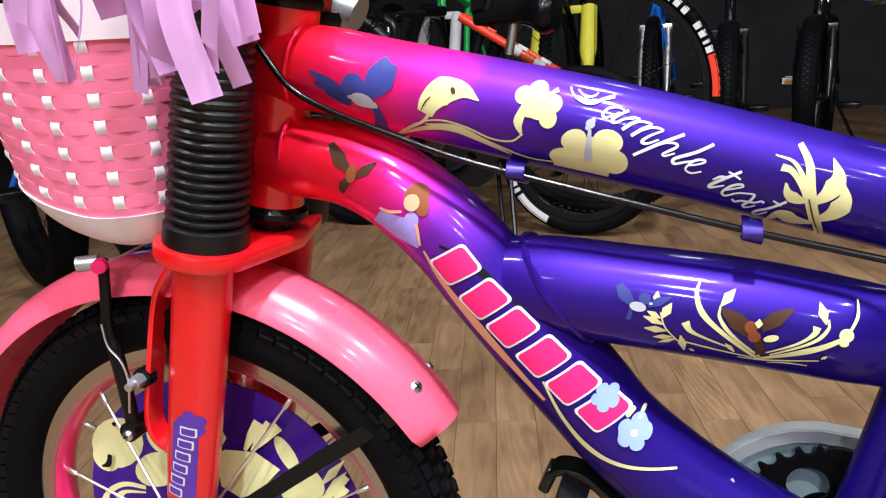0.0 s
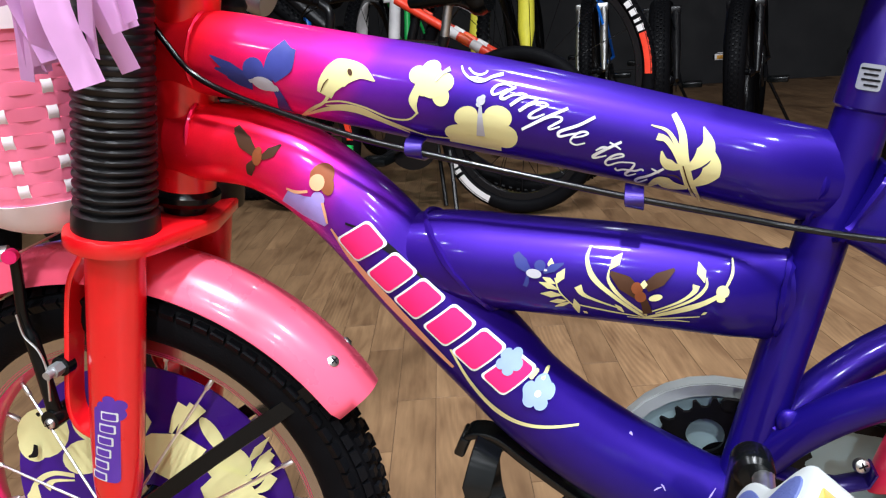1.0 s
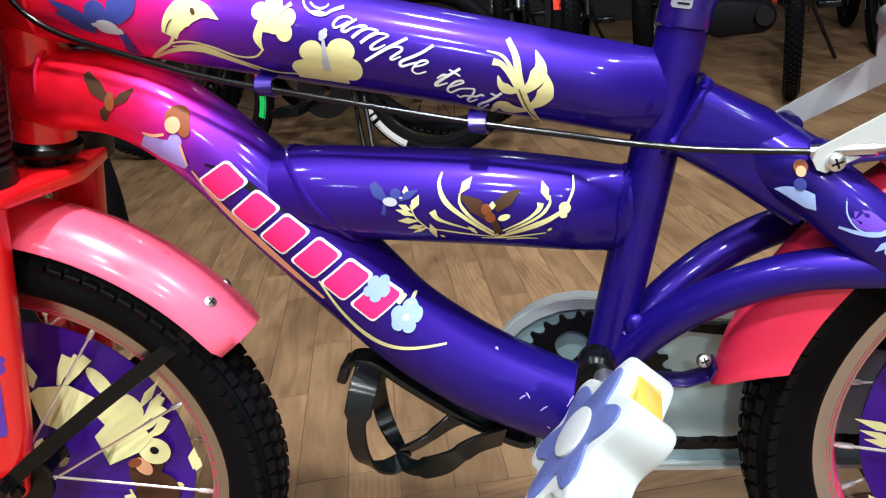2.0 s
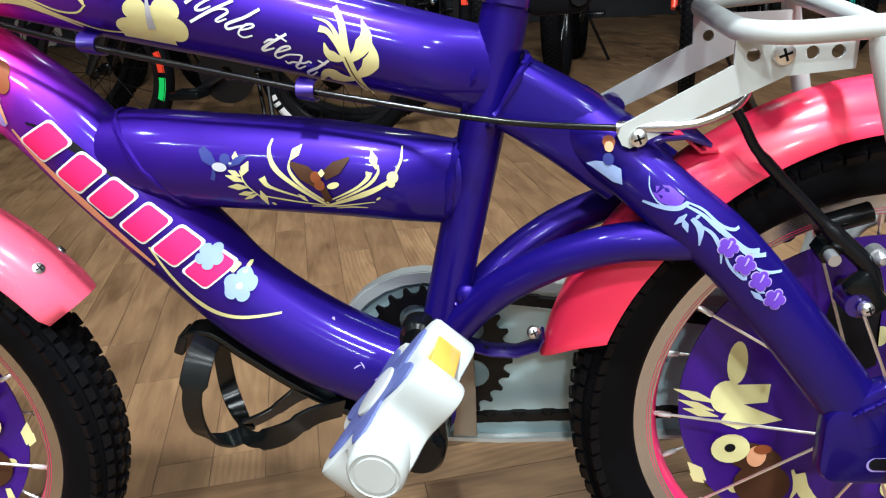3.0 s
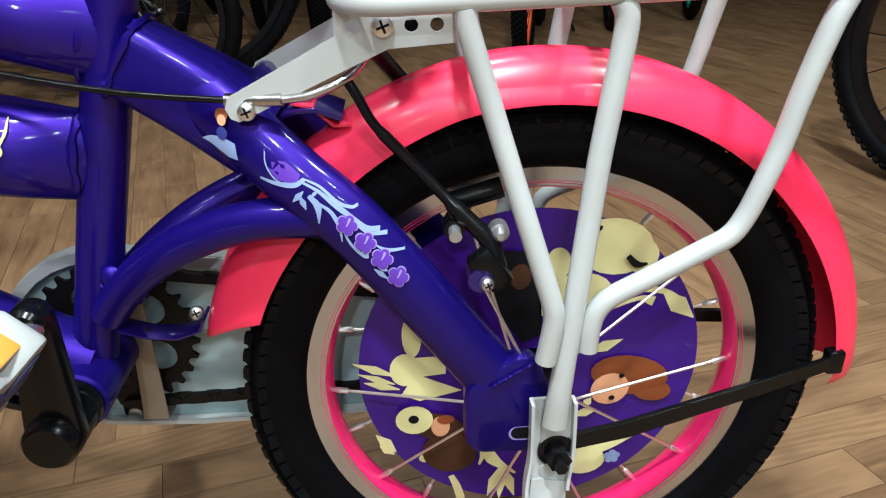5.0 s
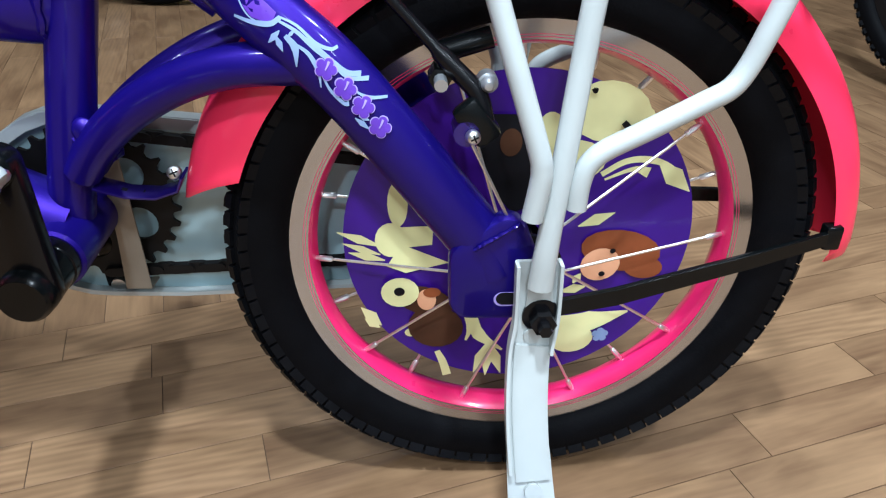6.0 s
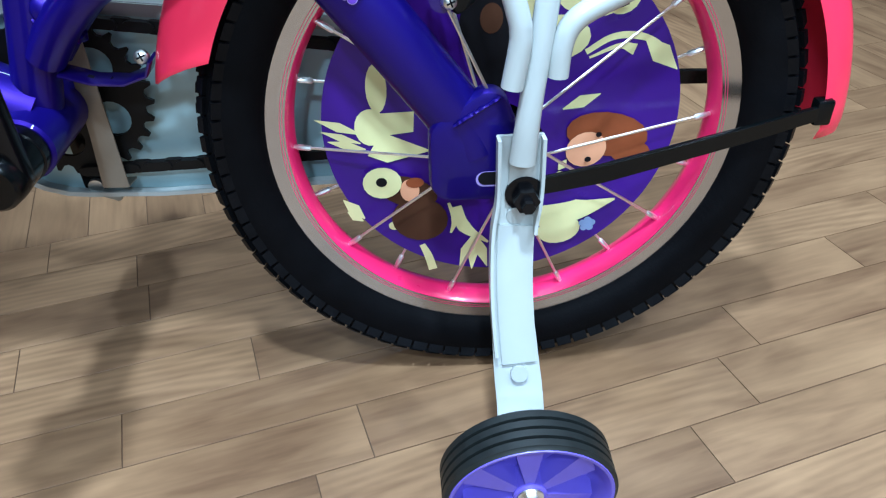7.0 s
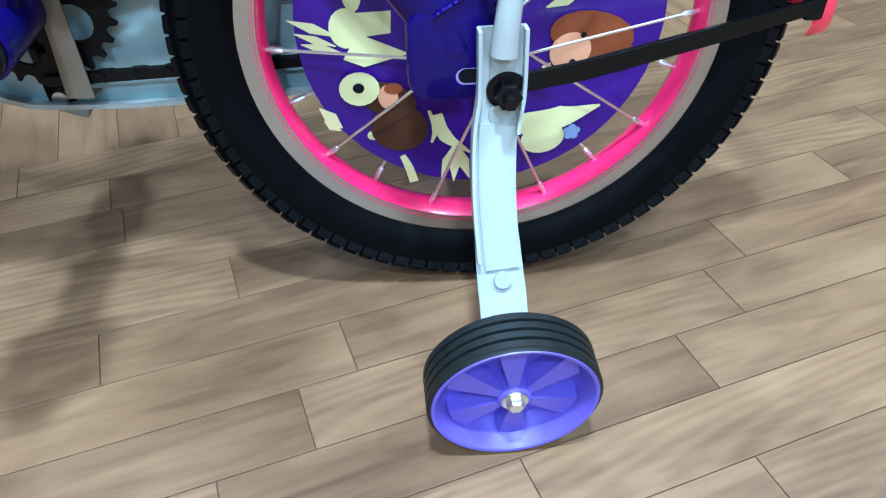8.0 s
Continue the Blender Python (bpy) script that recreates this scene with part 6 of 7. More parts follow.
prints([pen([(-0.4018, 0.5018), (-0.4150, 0.4972), (-0.4286, 0.4914)], 0.0009, 0.0009, 0.0009), pen([(-0.4160, 0.4965), (-0.4106, 0.4978), (-0.4060, 0.4971), (-0.4058, 0.4953), (-0.4105, 0.4930), (-0.4129, 0.4917), (-0.4118, 0.4907), (-0.4066, 0.4920)], 0.0003, 0.0007, 0.0004)], top_side, "whiteprint", top_tube, 0.0008, label="white script letter of the words Sample text", name="letter", joined=True)
prints([pen([(-0.3868, 0.4962), (-0.3955, 0.4924), (-0.4056, 0.4896), (-0.4077, 0.4879), (-0.4065, 0.4863), (-0.4011, 0.4872), (-0.3944, 0.4880)], 0.0009, 0.0009, 0.0003)], top_side, "whiteprint", top_tube, 0.0008, label="white script letter of the words Sample text", name="letter", joined=True)
prints([pen([(-0.3992, 0.4853), (-0.3944, 0.4859), (-0.3911, 0.4871), (-0.3923, 0.4883), (-0.3961, 0.4880), (-0.4000, 0.4851), (-0.4009, 0.4828), (-0.3981, 0.4810), (-0.3928, 0.4818)], 0.0002, 0.0006, 0.0004)], top_side, "whiteprint", top_tube, 0.0008, label="white script letter of the words Sample text", name="letter", joined=True)
prints([pen([(-0.3725, 0.4817), (-0.3799, 0.4784), (-0.3864, 0.4752), (-0.3887, 0.4734), (-0.3873, 0.4727), (-0.3811, 0.4739)], 0.0008, 0.0010, 0.0003), pen([(-0.3790, 0.4817), (-0.3761, 0.4798), (-0.3730, 0.4773)], 0.0003, 0.0004, 0.0003), pen([(-0.3870, 0.4772), (-0.3832, 0.4789), (-0.3794, 0.4785)], 0.0002, 0.0007, 0.0006)], top_side, "whiteprint", top_tube, 0.0008, label="white script letter of the words Sample text", name="letter", joined=True)
prints([pen([(-0.3801, 0.4712), (-0.3744, 0.4725), (-0.3717, 0.4733), (-0.3726, 0.4746), (-0.3767, 0.4740), (-0.3807, 0.4714), (-0.3820, 0.4693), (-0.3802, 0.4677), (-0.3743, 0.4695), (-0.3682, 0.4693)], 0.0002, 0.0007, 0.0004)], top_side, "whiteprint", top_tube, 0.0008, label="white script letter of the words Sample text", name="letter", joined=True)
prints([pen([(-0.3682, 0.4693), (-0.3657, 0.4684), (-0.3679, 0.4646), (-0.3709, 0.4621), (-0.3698, 0.4604), (-0.3649, 0.4620)], 0.0004, 0.0008, 0.0003), pen([(-0.3607, 0.4638), (-0.3621, 0.4648), (-0.3659, 0.4639), (-0.3721, 0.4648), (-0.3754, 0.4641), (-0.3768, 0.4658)], 0.0006, 0.0004, 0.0006)], top_side, "whiteprint", top_tube, 0.0008, label="white script letter of the words Sample text", name="letter", joined=True)
prints([pen([(-0.3498, 0.4650), (-0.3573, 0.4609), (-0.3636, 0.4586), (-0.3655, 0.4567), (-0.3640, 0.4553), (-0.3587, 0.4580)], 0.0008, 0.0009, 0.0003), pen([(-0.3564, 0.4654), (-0.3544, 0.4640), (-0.3523, 0.4624)], 0.0003, 0.0004, 0.0003)], top_side, "whiteprint", top_tube, 0.0008, label="white script letter of the words Sample text", name="letter", joined=True)
# down tube
prints([brush([(-0.6028, 0.4835), (-0.6098, 0.4913), (-0.6163, 0.5010)], 0.0037, 0.0077, 0.0027), brush([(-0.6042, 0.4847), (-0.6113, 0.4928), (-0.6171, 0.4973)], 0.0023, 0.0040, 0.0007), brush([(-0.5987, 0.4806), (-0.5921, 0.4838), (-0.5856, 0.4880)], 0.0023, 0.0052, 0.0007), brush([(-0.6035, 0.4788), (-0.6076, 0.4747), (-0.6101, 0.4695)], 0.0026, 0.0052, 0.0026)], down_side, "darkbrown", down_tube, 0.0005, label="brown bird print")
prints([oval(-0.6014, 0.4816, 0.0034, 0.0058, -15), oval(-0.6001, 0.4856, 0.0023, 0.0022, 0)], down_side, "brown", down_tube, 0.0010)
prints([[(-0.5911, 0.4508), (-0.5829, 0.4588), (-0.5710, 0.4551), (-0.5625, 0.4540), (-0.5582, 0.4495), (-0.5572, 0.4366), (-0.5608, 0.4345), (-0.5764, 0.4411)], oval(-0.5622, 0.4529, 0.0046, 0.0050, 0)], down_side, "lilac", down_tube, 0.0005, label="print of a doll in a lilac dress")
prints([oval(-0.5589, 0.4675, 0.0075, 0.0075, 0), oval(-0.5554, 0.4615, 0.0042, 0.0065, 10)], down_side, "brown", down_tube, 0.0010)
prints([oval(-0.5617, 0.4636, 0.0049, 0.0052, 0), brush([(-0.5682, 0.4584), (-0.5768, 0.4582), (-0.5833, 0.4605)], 0.0011, 0.0016, 0.0009), brush([(-0.5589, 0.4509), (-0.5581, 0.4441), (-0.5576, 0.4370)], 0.0013, 0.0015, 0.0011)], down_side, "skin", down_tube, 0.0014)
MARK = [(-0.5355, 0.4245), (-0.5175, 0.4035), (-0.5005, 0.3860), (-0.4820, 0.3680), (-0.4640, 0.3510), (-0.4460, 0.3345)]
decal([brush([(-0.545, 0.437), (-0.525, 0.428), (-0.505, 0.408), (-0.487, 0.388)], 0.001, 0.0016, 0.0006), brush([(-0.540, 0.433), (-0.520, 0.421), (-0.500, 0.402)], 0.001, 0.0035, 0.0006)], down_side, "blackprint", down_tube)
decal([brush([(-0.556, 0.433), (-0.545, 0.412), (-0.5225, 0.383), (-0.500, 0.3575), (-0.482, 0.338)], 0.001, 0.006, 0.002)], down_side, "skin", down_tube, 0.0004)
for i, (cx, cz) in enumerate(MARK):
    tip = -46 if i else -52
    decal([slant(cx, cz, 0.0206, 0.0262, tip)], down_side, "whiteprint", down_tube, 0.0008)
    decal([slant(cx, cz, 0.0180, 0.0234, tip)], down_side, "pinkprint", down_tube, 0.0012, label="magenta sticker block with white edge")
decal([brush([(-0.482, 0.352), (-0.470, 0.326), (-0.455, 0.308), (-0.435, 0.2995), (-0.402, 0.2990)], 0.001, 0.0032, 0.0008)], down_side, "gold", down_tube, label="pale gold stroke print")
decal([petals(-0.4275, 0.3205, 0.0105, 5, 0.3, 70)], down_side, "paleblue", down_tube, 0.0018)
decal([oval(-0.4275, 0.3205, 0.002, 0.002)], down_side, "whiteprint", down_tube, 0.0021)
decal([petals(-0.4445, 0.3425, 0.0085, 5, 0.3, 40)], down_side, "paleblue", down_tube, 0.0019)
decal([block(-0.4300, 0.3320, 0.006, 0.003, 40, 0.001), block(-0.4235, 0.3300, 0.006, 0.0025, 60, 0.001)], down_side, "gold", down_tube, 0.0018)
# middle tube
prints([brush([(-0.4286, 0.4061), (-0.4328, 0.4105), (-0.4363, 0.4160)], 0.0028, 0.0061, 0.0031), oval(-0.4216, 0.4088, 0.0034, 0.0033, 0), brush([(-0.4196, 0.4048), (-0.4136, 0.4075), (-0.4073, 0.4100)], 0.0014, 0.0038, 0.0005), brush([(-0.4292, 0.4029), (-0.4299, 0.3991), (-0.4313, 0.3959)], 0.0011, 0.0020, 0.0020)], mid_side, "birdblue", mid_tube, 0.0005, label="faint blue bird print")
prints([oval(-0.4254, 0.4042, 0.0047, 0.0028, -10), brush([(-0.4190, 0.4065), (-0.4180, 0.4062), (-0.4172, 0.4065)], 0.0008, 0.0008, 0.0003)], mid_side, "greyprint", mid_tube, 0.0009)
prints([brush([(-0.4153, 0.4064), (-0.4150, 0.4097), (-0.4147, 0.4130)], 0.0003, 0.0032, 0.0001), brush([(-0.4121, 0.3979), (-0.4094, 0.4026), (-0.4067, 0.4070)], 0.0003, 0.0043, 0.0001), brush([(-0.4127, 0.3979), (-0.4164, 0.3999), (-0.4201, 0.4019)], 0.0003, 0.0030, 0.0001), brush([(-0.4110, 0.3941), (-0.4166, 0.3965), (-0.4223, 0.3988)], 0.0003, 0.0033, 0.0001), brush([(-0.4092, 0.3902), (-0.4156, 0.3907), (-0.4220, 0.3911)], 0.0003, 0.0036, 0.0001), brush([(-0.4065, 0.3863), (-0.4116, 0.3858), (-0.4168, 0.3852)], 0.0003, 0.0028, 0.0001), brush([(-0.4044, 0.3851), (-0.4092, 0.3832), (-0.4141, 0.3812)], 0.0003, 0.0022, 0.0001), brush([(-0.3997, 0.3762), (-0.4007, 0.3825), (-0.4017, 0.3878)], 0.0003, 0.0038, 0.0001), brush([(-0.3942, 0.3762), (-0.3956, 0.3772), (-0.3969, 0.3781)], 0.0003, 0.0016, 0.0001), brush([(-0.4127, 0.4016), (-0.4106, 0.3934), (-0.4058, 0.3867), (-0.3997, 0.3802)], 0.0004, 0.0005, 0.0003)], mid_side, "gold", mid_tube, 0.0005, label="pale gold fern print")
prints([brush([(-0.3916, 0.4188), (-0.3935, 0.4122), (-0.3901, 0.4020), (-0.3794, 0.3910), (-0.3605, 0.3750)], 0.0007, 0.0026, 0.0012), brush([(-0.3808, 0.4063), (-0.3809, 0.3997), (-0.3741, 0.3898), (-0.3593, 0.3766)], 0.0005, 0.0017, 0.0008), brush([(-0.3806, 0.4063), (-0.3768, 0.4108), (-0.3729, 0.4149)], 0.0003, 0.0044, 0.0001), brush([(-0.3992, 0.3965), (-0.3964, 0.3912), (-0.3884, 0.3870), (-0.3764, 0.3821)], 0.0037, 0.0013, 0.0005), brush([(-0.4017, 0.3839), (-0.3922, 0.3816), (-0.3789, 0.3785), (-0.3631, 0.3755)], 0.0004, 0.0008, 0.0004), brush([(-0.3315, 0.3969), (-0.3331, 0.3928), (-0.3413, 0.3868), (-0.3570, 0.3797)], 0.0032, 0.0013, 0.0005), brush([(-0.3270, 0.3983), (-0.3286, 0.4038), (-0.3301, 0.4090)], 0.0002, 0.0042, 0.0001), brush([(-0.3258, 0.4008), (-0.3264, 0.3954), (-0.3341, 0.3880), (-0.3544, 0.3786)], 0.0005, 0.0015, 0.0005), brush([(-0.3186, 0.3909), (-0.3291, 0.3854), (-0.3433, 0.3803), (-0.3605, 0.3750)], 0.0017, 0.0028, 0.0010), oval(-0.3171, 0.3929, 0.0036, 0.0036, 0), oval(-0.3182, 0.3886, 0.0024, 0.0019, 0), brush([(-0.3112, 0.4098), (-0.3117, 0.4026), (-0.3152, 0.3955)], 0.0004, 0.0012, 0.0010), brush([(-0.3708, 0.3749), (-0.3553, 0.3745), (-0.3295, 0.3771)], 0.0003, 0.0008, 0.0003), brush([(-0.3552, 0.3728), (-0.3452, 0.3736), (-0.3349, 0.3729)], 0.0002, 0.0007, 0.0002), brush([(-0.3285, 0.3785), (-0.3271, 0.3795), (-0.3256, 0.3804)], 0.0002, 0.0012, 0.0001), brush([(-0.3726, 0.3788), (-0.3751, 0.3818), (-0.3776, 0.3846)], 0.0003, 0.0021, 0.0001)], mid_side, "gold", mid_tube, 0.0005, label="pale gold flower sprays print")
prints([brush([(-0.3634, 0.3914), (-0.3719, 0.3987), (-0.3800, 0.4051)], 0.0056, 0.0079, 0.0015), brush([(-0.3598, 0.3959), (-0.3518, 0.4008), (-0.3435, 0.4061)], 0.0045, 0.0065, 0.0010), brush([(-0.3613, 0.3885), (-0.3598, 0.3838), (-0.3588, 0.3786)], 0.0033, 0.0038, 0.0045)], mid_side, "darkbrown", mid_tube, 0.0014, label="dark brown bird print")
prints([oval(-0.3648, 0.3957, 0.0033, 0.0038, 0), oval(-0.3629, 0.3904, 0.0033, 0.0035, 0)], mid_side, "brown", mid_tube, 0.0018)
prints([brush([(-0.3610, 0.3958), (-0.3608, 0.3982), (-0.3606, 0.4006)], 0.0003, 0.0033, 0.0001), oval(-0.3543, 0.3900, 0.0040, 0.0020, 15)], mid_side, "gold", mid_tube, 0.0022)
# seat stay
prints([brush([(-0.3554, 0.2568), (-0.3531, 0.2582), (-0.3508, 0.2588)], 0.0002, 0.0006, 0.0002), brush([(-0.3508, 0.2606), (-0.3496, 0.2590), (-0.3484, 0.2565)], 0.0002, 0.0006, 0.0002), brush([(-0.3418, 0.2472), (-0.3392, 0.2490), (-0.3367, 0.2499)], 0.0002, 0.0006, 0.0002), brush([(-0.3237, 0.2482), (-0.3205, 0.2520), (-0.3173, 0.2551)], 0.0002, 0.0006, 0.0002), brush([(-0.3382, 0.2343), (-0.3372, 0.2338), (-0.3362, 0.2325)], 0.0002, 0.0006, 0.0002), brush([(-0.3708, 0.2882), (-0.3698, 0.2879), (-0.3688, 0.2868)], 0.0002, 0.0006, 0.0002)], down_side, "lilac", down_tube, 0.0004, label="pale scuffs in the purple paint")
near_stay = stay[0]
prints([brush([(-0.1645, 0.3954), (-0.1596, 0.3868), (-0.1522, 0.3822), (-0.1467, 0.3793)], 0.0002, 0.0088, 0.0048)], stay_side, "violetprint", near_stay, 0.0007, label="violet leaf print")
prints([brush([(-0.1645, 0.3954), (-0.1643, 0.3872), (-0.1600, 0.3798), (-0.1535, 0.3766)], 0.0002, 0.0005, 0.0003), brush([(-0.1681, 0.3796), (-0.1591, 0.3771), (-0.1491, 0.3766), (-0.1435, 0.3797)], 0.0009, 0.0022, 0.0017), brush([(-0.1443, 0.3802), (-0.1351, 0.3757), (-0.1258, 0.3672), (-0.1184, 0.3641), (-0.1145, 0.3649)], 0.0005, 0.0013, 0.0011), brush([(-0.1457, 0.3788), (-0.1353, 0.3728), (-0.1249, 0.3632), (-0.1144, 0.3553)], 0.0007, 0.0017, 0.0009), brush([(-0.1324, 0.3708), (-0.1247, 0.3648), (-0.1169, 0.3578), (-0.1101, 0.3524), (-0.1029, 0.3511)], 0.0008, 0.0014, 0.0022), brush([(-0.1285, 0.3678), (-0.1189, 0.3589), (-0.1102, 0.3501), (-0.0989, 0.3485)], 0.0006, 0.0012, 0.0016), brush([(-0.1386, 0.3681), (-0.1299, 0.3621), (-0.1254, 0.3531), (-0.1245, 0.3443)], 0.0008, 0.0019, 0.0003), brush([(-0.1243, 0.3541), (-0.1199, 0.3436), (-0.1131, 0.3365), (-0.1100, 0.3362)], 0.0005, 0.0014, 0.0021), brush([(-0.1065, 0.3429), (-0.0995, 0.3393), (-0.0892, 0.3384)], 0.0005, 0.0014, 0.0008), brush([(-0.1442, 0.3735), (-0.1474, 0.3703), (-0.1508, 0.3669)], 0.0002, 0.0027, 0.0001), brush([(-0.1465, 0.3710), (-0.1449, 0.3669), (-0.1434, 0.3627)], 0.0002, 0.0029, 0.0001), brush([(-0.1414, 0.3710), (-0.1368, 0.3651), (-0.1368, 0.3549)], 0.0018, 0.0033, 0.0003), brush([(-0.1073, 0.3282), (-0.1035, 0.3251), (-0.0997, 0.3220)], 0.0002, 0.0027, 0.0001), brush([(-0.1051, 0.3294), (-0.1023, 0.3282), (-0.0995, 0.3271)], 0.0002, 0.0021, 0.0001), brush([(-0.1362, 0.3737), (-0.1383, 0.3720), (-0.1404, 0.3701)], 0.0002, 0.0014, 0.0001)], stay_side, "paleblue", near_stay, 0.0009, label="pale blue flower spray print")
prints([petals(-0.1212, 0.3546, 0.0064, 5, 0.3, 60)], stay_side, "lilac", near_stay, 0.0013)
prints([petals(-0.1212, 0.3546, 0.0058, 5, 0.3, 60)], stay_side, "violetprint", near_stay, 0.0016)
prints([brush([(-0.1216, 0.3540), (-0.1205, 0.3558), (-0.1193, 0.3584)], 0.0003, 0.0005, 0.0009)], stay_side, "lilac", near_stay, 0.0019)
prints([petals(-0.1116, 0.3443, 0.0067, 5, 0.3, 60)], stay_side, "lilac", near_stay, 0.0013)
prints([petals(-0.1116, 0.3443, 0.0060, 5, 0.3, 60)], stay_side, "violetprint", near_stay, 0.0016)
prints([brush([(-0.1120, 0.3437), (-0.1109, 0.3454), (-0.1097, 0.3481)], 0.0003, 0.0005, 0.0009)], stay_side, "lilac", near_stay, 0.0019)
prints([petals(-0.1026, 0.3344, 0.0067, 5, 0.3, 60)], stay_side, "lilac", near_stay, 0.0013)
prints([petals(-0.1026, 0.3344, 0.0061, 5, 0.3, 60)], stay_side, "violetprint", near_stay, 0.0016)
prints([brush([(-0.1030, 0.3338), (-0.1019, 0.3356), (-0.1007, 0.3383)], 0.0003, 0.0005, 0.0009)], stay_side, "lilac", near_stay, 0.0019)
prints([petals(-0.0939, 0.3233, 0.0066, 5, 0.3, 60)], stay_side, "lilac", near_stay, 0.0013)
prints([petals(-0.0939, 0.3233, 0.0060, 5, 0.3, 60)], stay_side, "violetprint", near_stay, 0.0016)
prints([brush([(-0.0943, 0.3227), (-0.0932, 0.3246), (-0.0920, 0.3273)], 0.0003, 0.0005, 0.0009)], stay_side, "lilac", near_stay, 0.0019)
yoke_side = lambda x, z: min(stay_side(x, z), -0.0340) - 0.004
prints([[(-0.1997, 0.4002), (-0.1940, 0.4019), (-0.1879, 0.4019), (-0.1804, 0.3984), (-0.1796, 0.3892), (-0.1849, 0.3904), (-0.1927, 0.3956)]], yoke_side, "paleblue", near_stay, 0.0008, label="print of a doll in a pale blue dress")
prints([oval(-0.1874, 0.4036, 0.0031, 0.0036, 0)], yoke_side, "birdblue", near_stay, 0.0012)
prints([oval(-0.1870, 0.4132, 0.0036, 0.0036, 0)], yoke_side, "brown", near_stay, 0.0012)
prints([oval(-0.1870, 0.4106, 0.0025, 0.0029, 0)], yoke_side, "skin", near_stay, 0.0015)
# fork sticker
fork_side = lambda x, z: -0.056 - 0.72 * math.sqrt(max(0.0206**2 - (x - fork_x(z)) ** 2, 0.003**2))
decal([block(-0.7325, 0.2855, 0.020, 0.062, -13, 0.004), petals(-0.7215, 0.3150, 0.011, 5, 0.3, 20)], fork_side, "violetprint", bike, 0.0006, label="violet sticker on the fork leg")
for k in range(6):
    decal([block(-0.7440 + 0.0040 * k, 0.2605 + 0.0098 * k, 0.0125, 0.0074, -13, 0.001)], fork_side, "whiteprint", bike, 0.0009)
    decal([block(-0.7440 + 0.0040 * k, 0.2605 + 0.0098 * k, 0.0100, 0.0052, -13, 0.001)], fork_side, "violetprint", bike, 0.0012)
# label on the seat tube
seat_side = lambda x, z: -math.sqrt(max(0.0167**2 - (x - (SEAT0.x + (z - SEAT0.z) * SD.x / SD.z)) ** 2, 0.002**2))
sx = lambda z: SEAT0.x + (z - SEAT0.z) * SD.x / SD.z
decal([block(sx(0.508) - 0.0065, 0.508, 0.0110, 0.0135, -11, 0.0015)], seat_side, "label", seat_tube, 0.0006, label="small white paper label")
for k in range(4):
    decal([block(sx(0.508) - 0.0065, 0.5122 - 0.0028 * k, 0.0085 - 0.002 * (k % 2), 0.0011, -11, 0.0004)], seat_side, "blackprint", seat_tube, 0.0009)


# prints on the wheel covers, drawn round the axle and turned with the wheel
HAIR = [(-0.027, 0.0964), (-0.0063, 0.0957), (0.004, 0.0818), (0.0039, 0.0553), (0.0073, 0.0289), (-0.0063, 0.0228), (-0.02, 0.0401), (-0.0315, 0.0678)]
HX, HZ = -0.0097, 0.0762


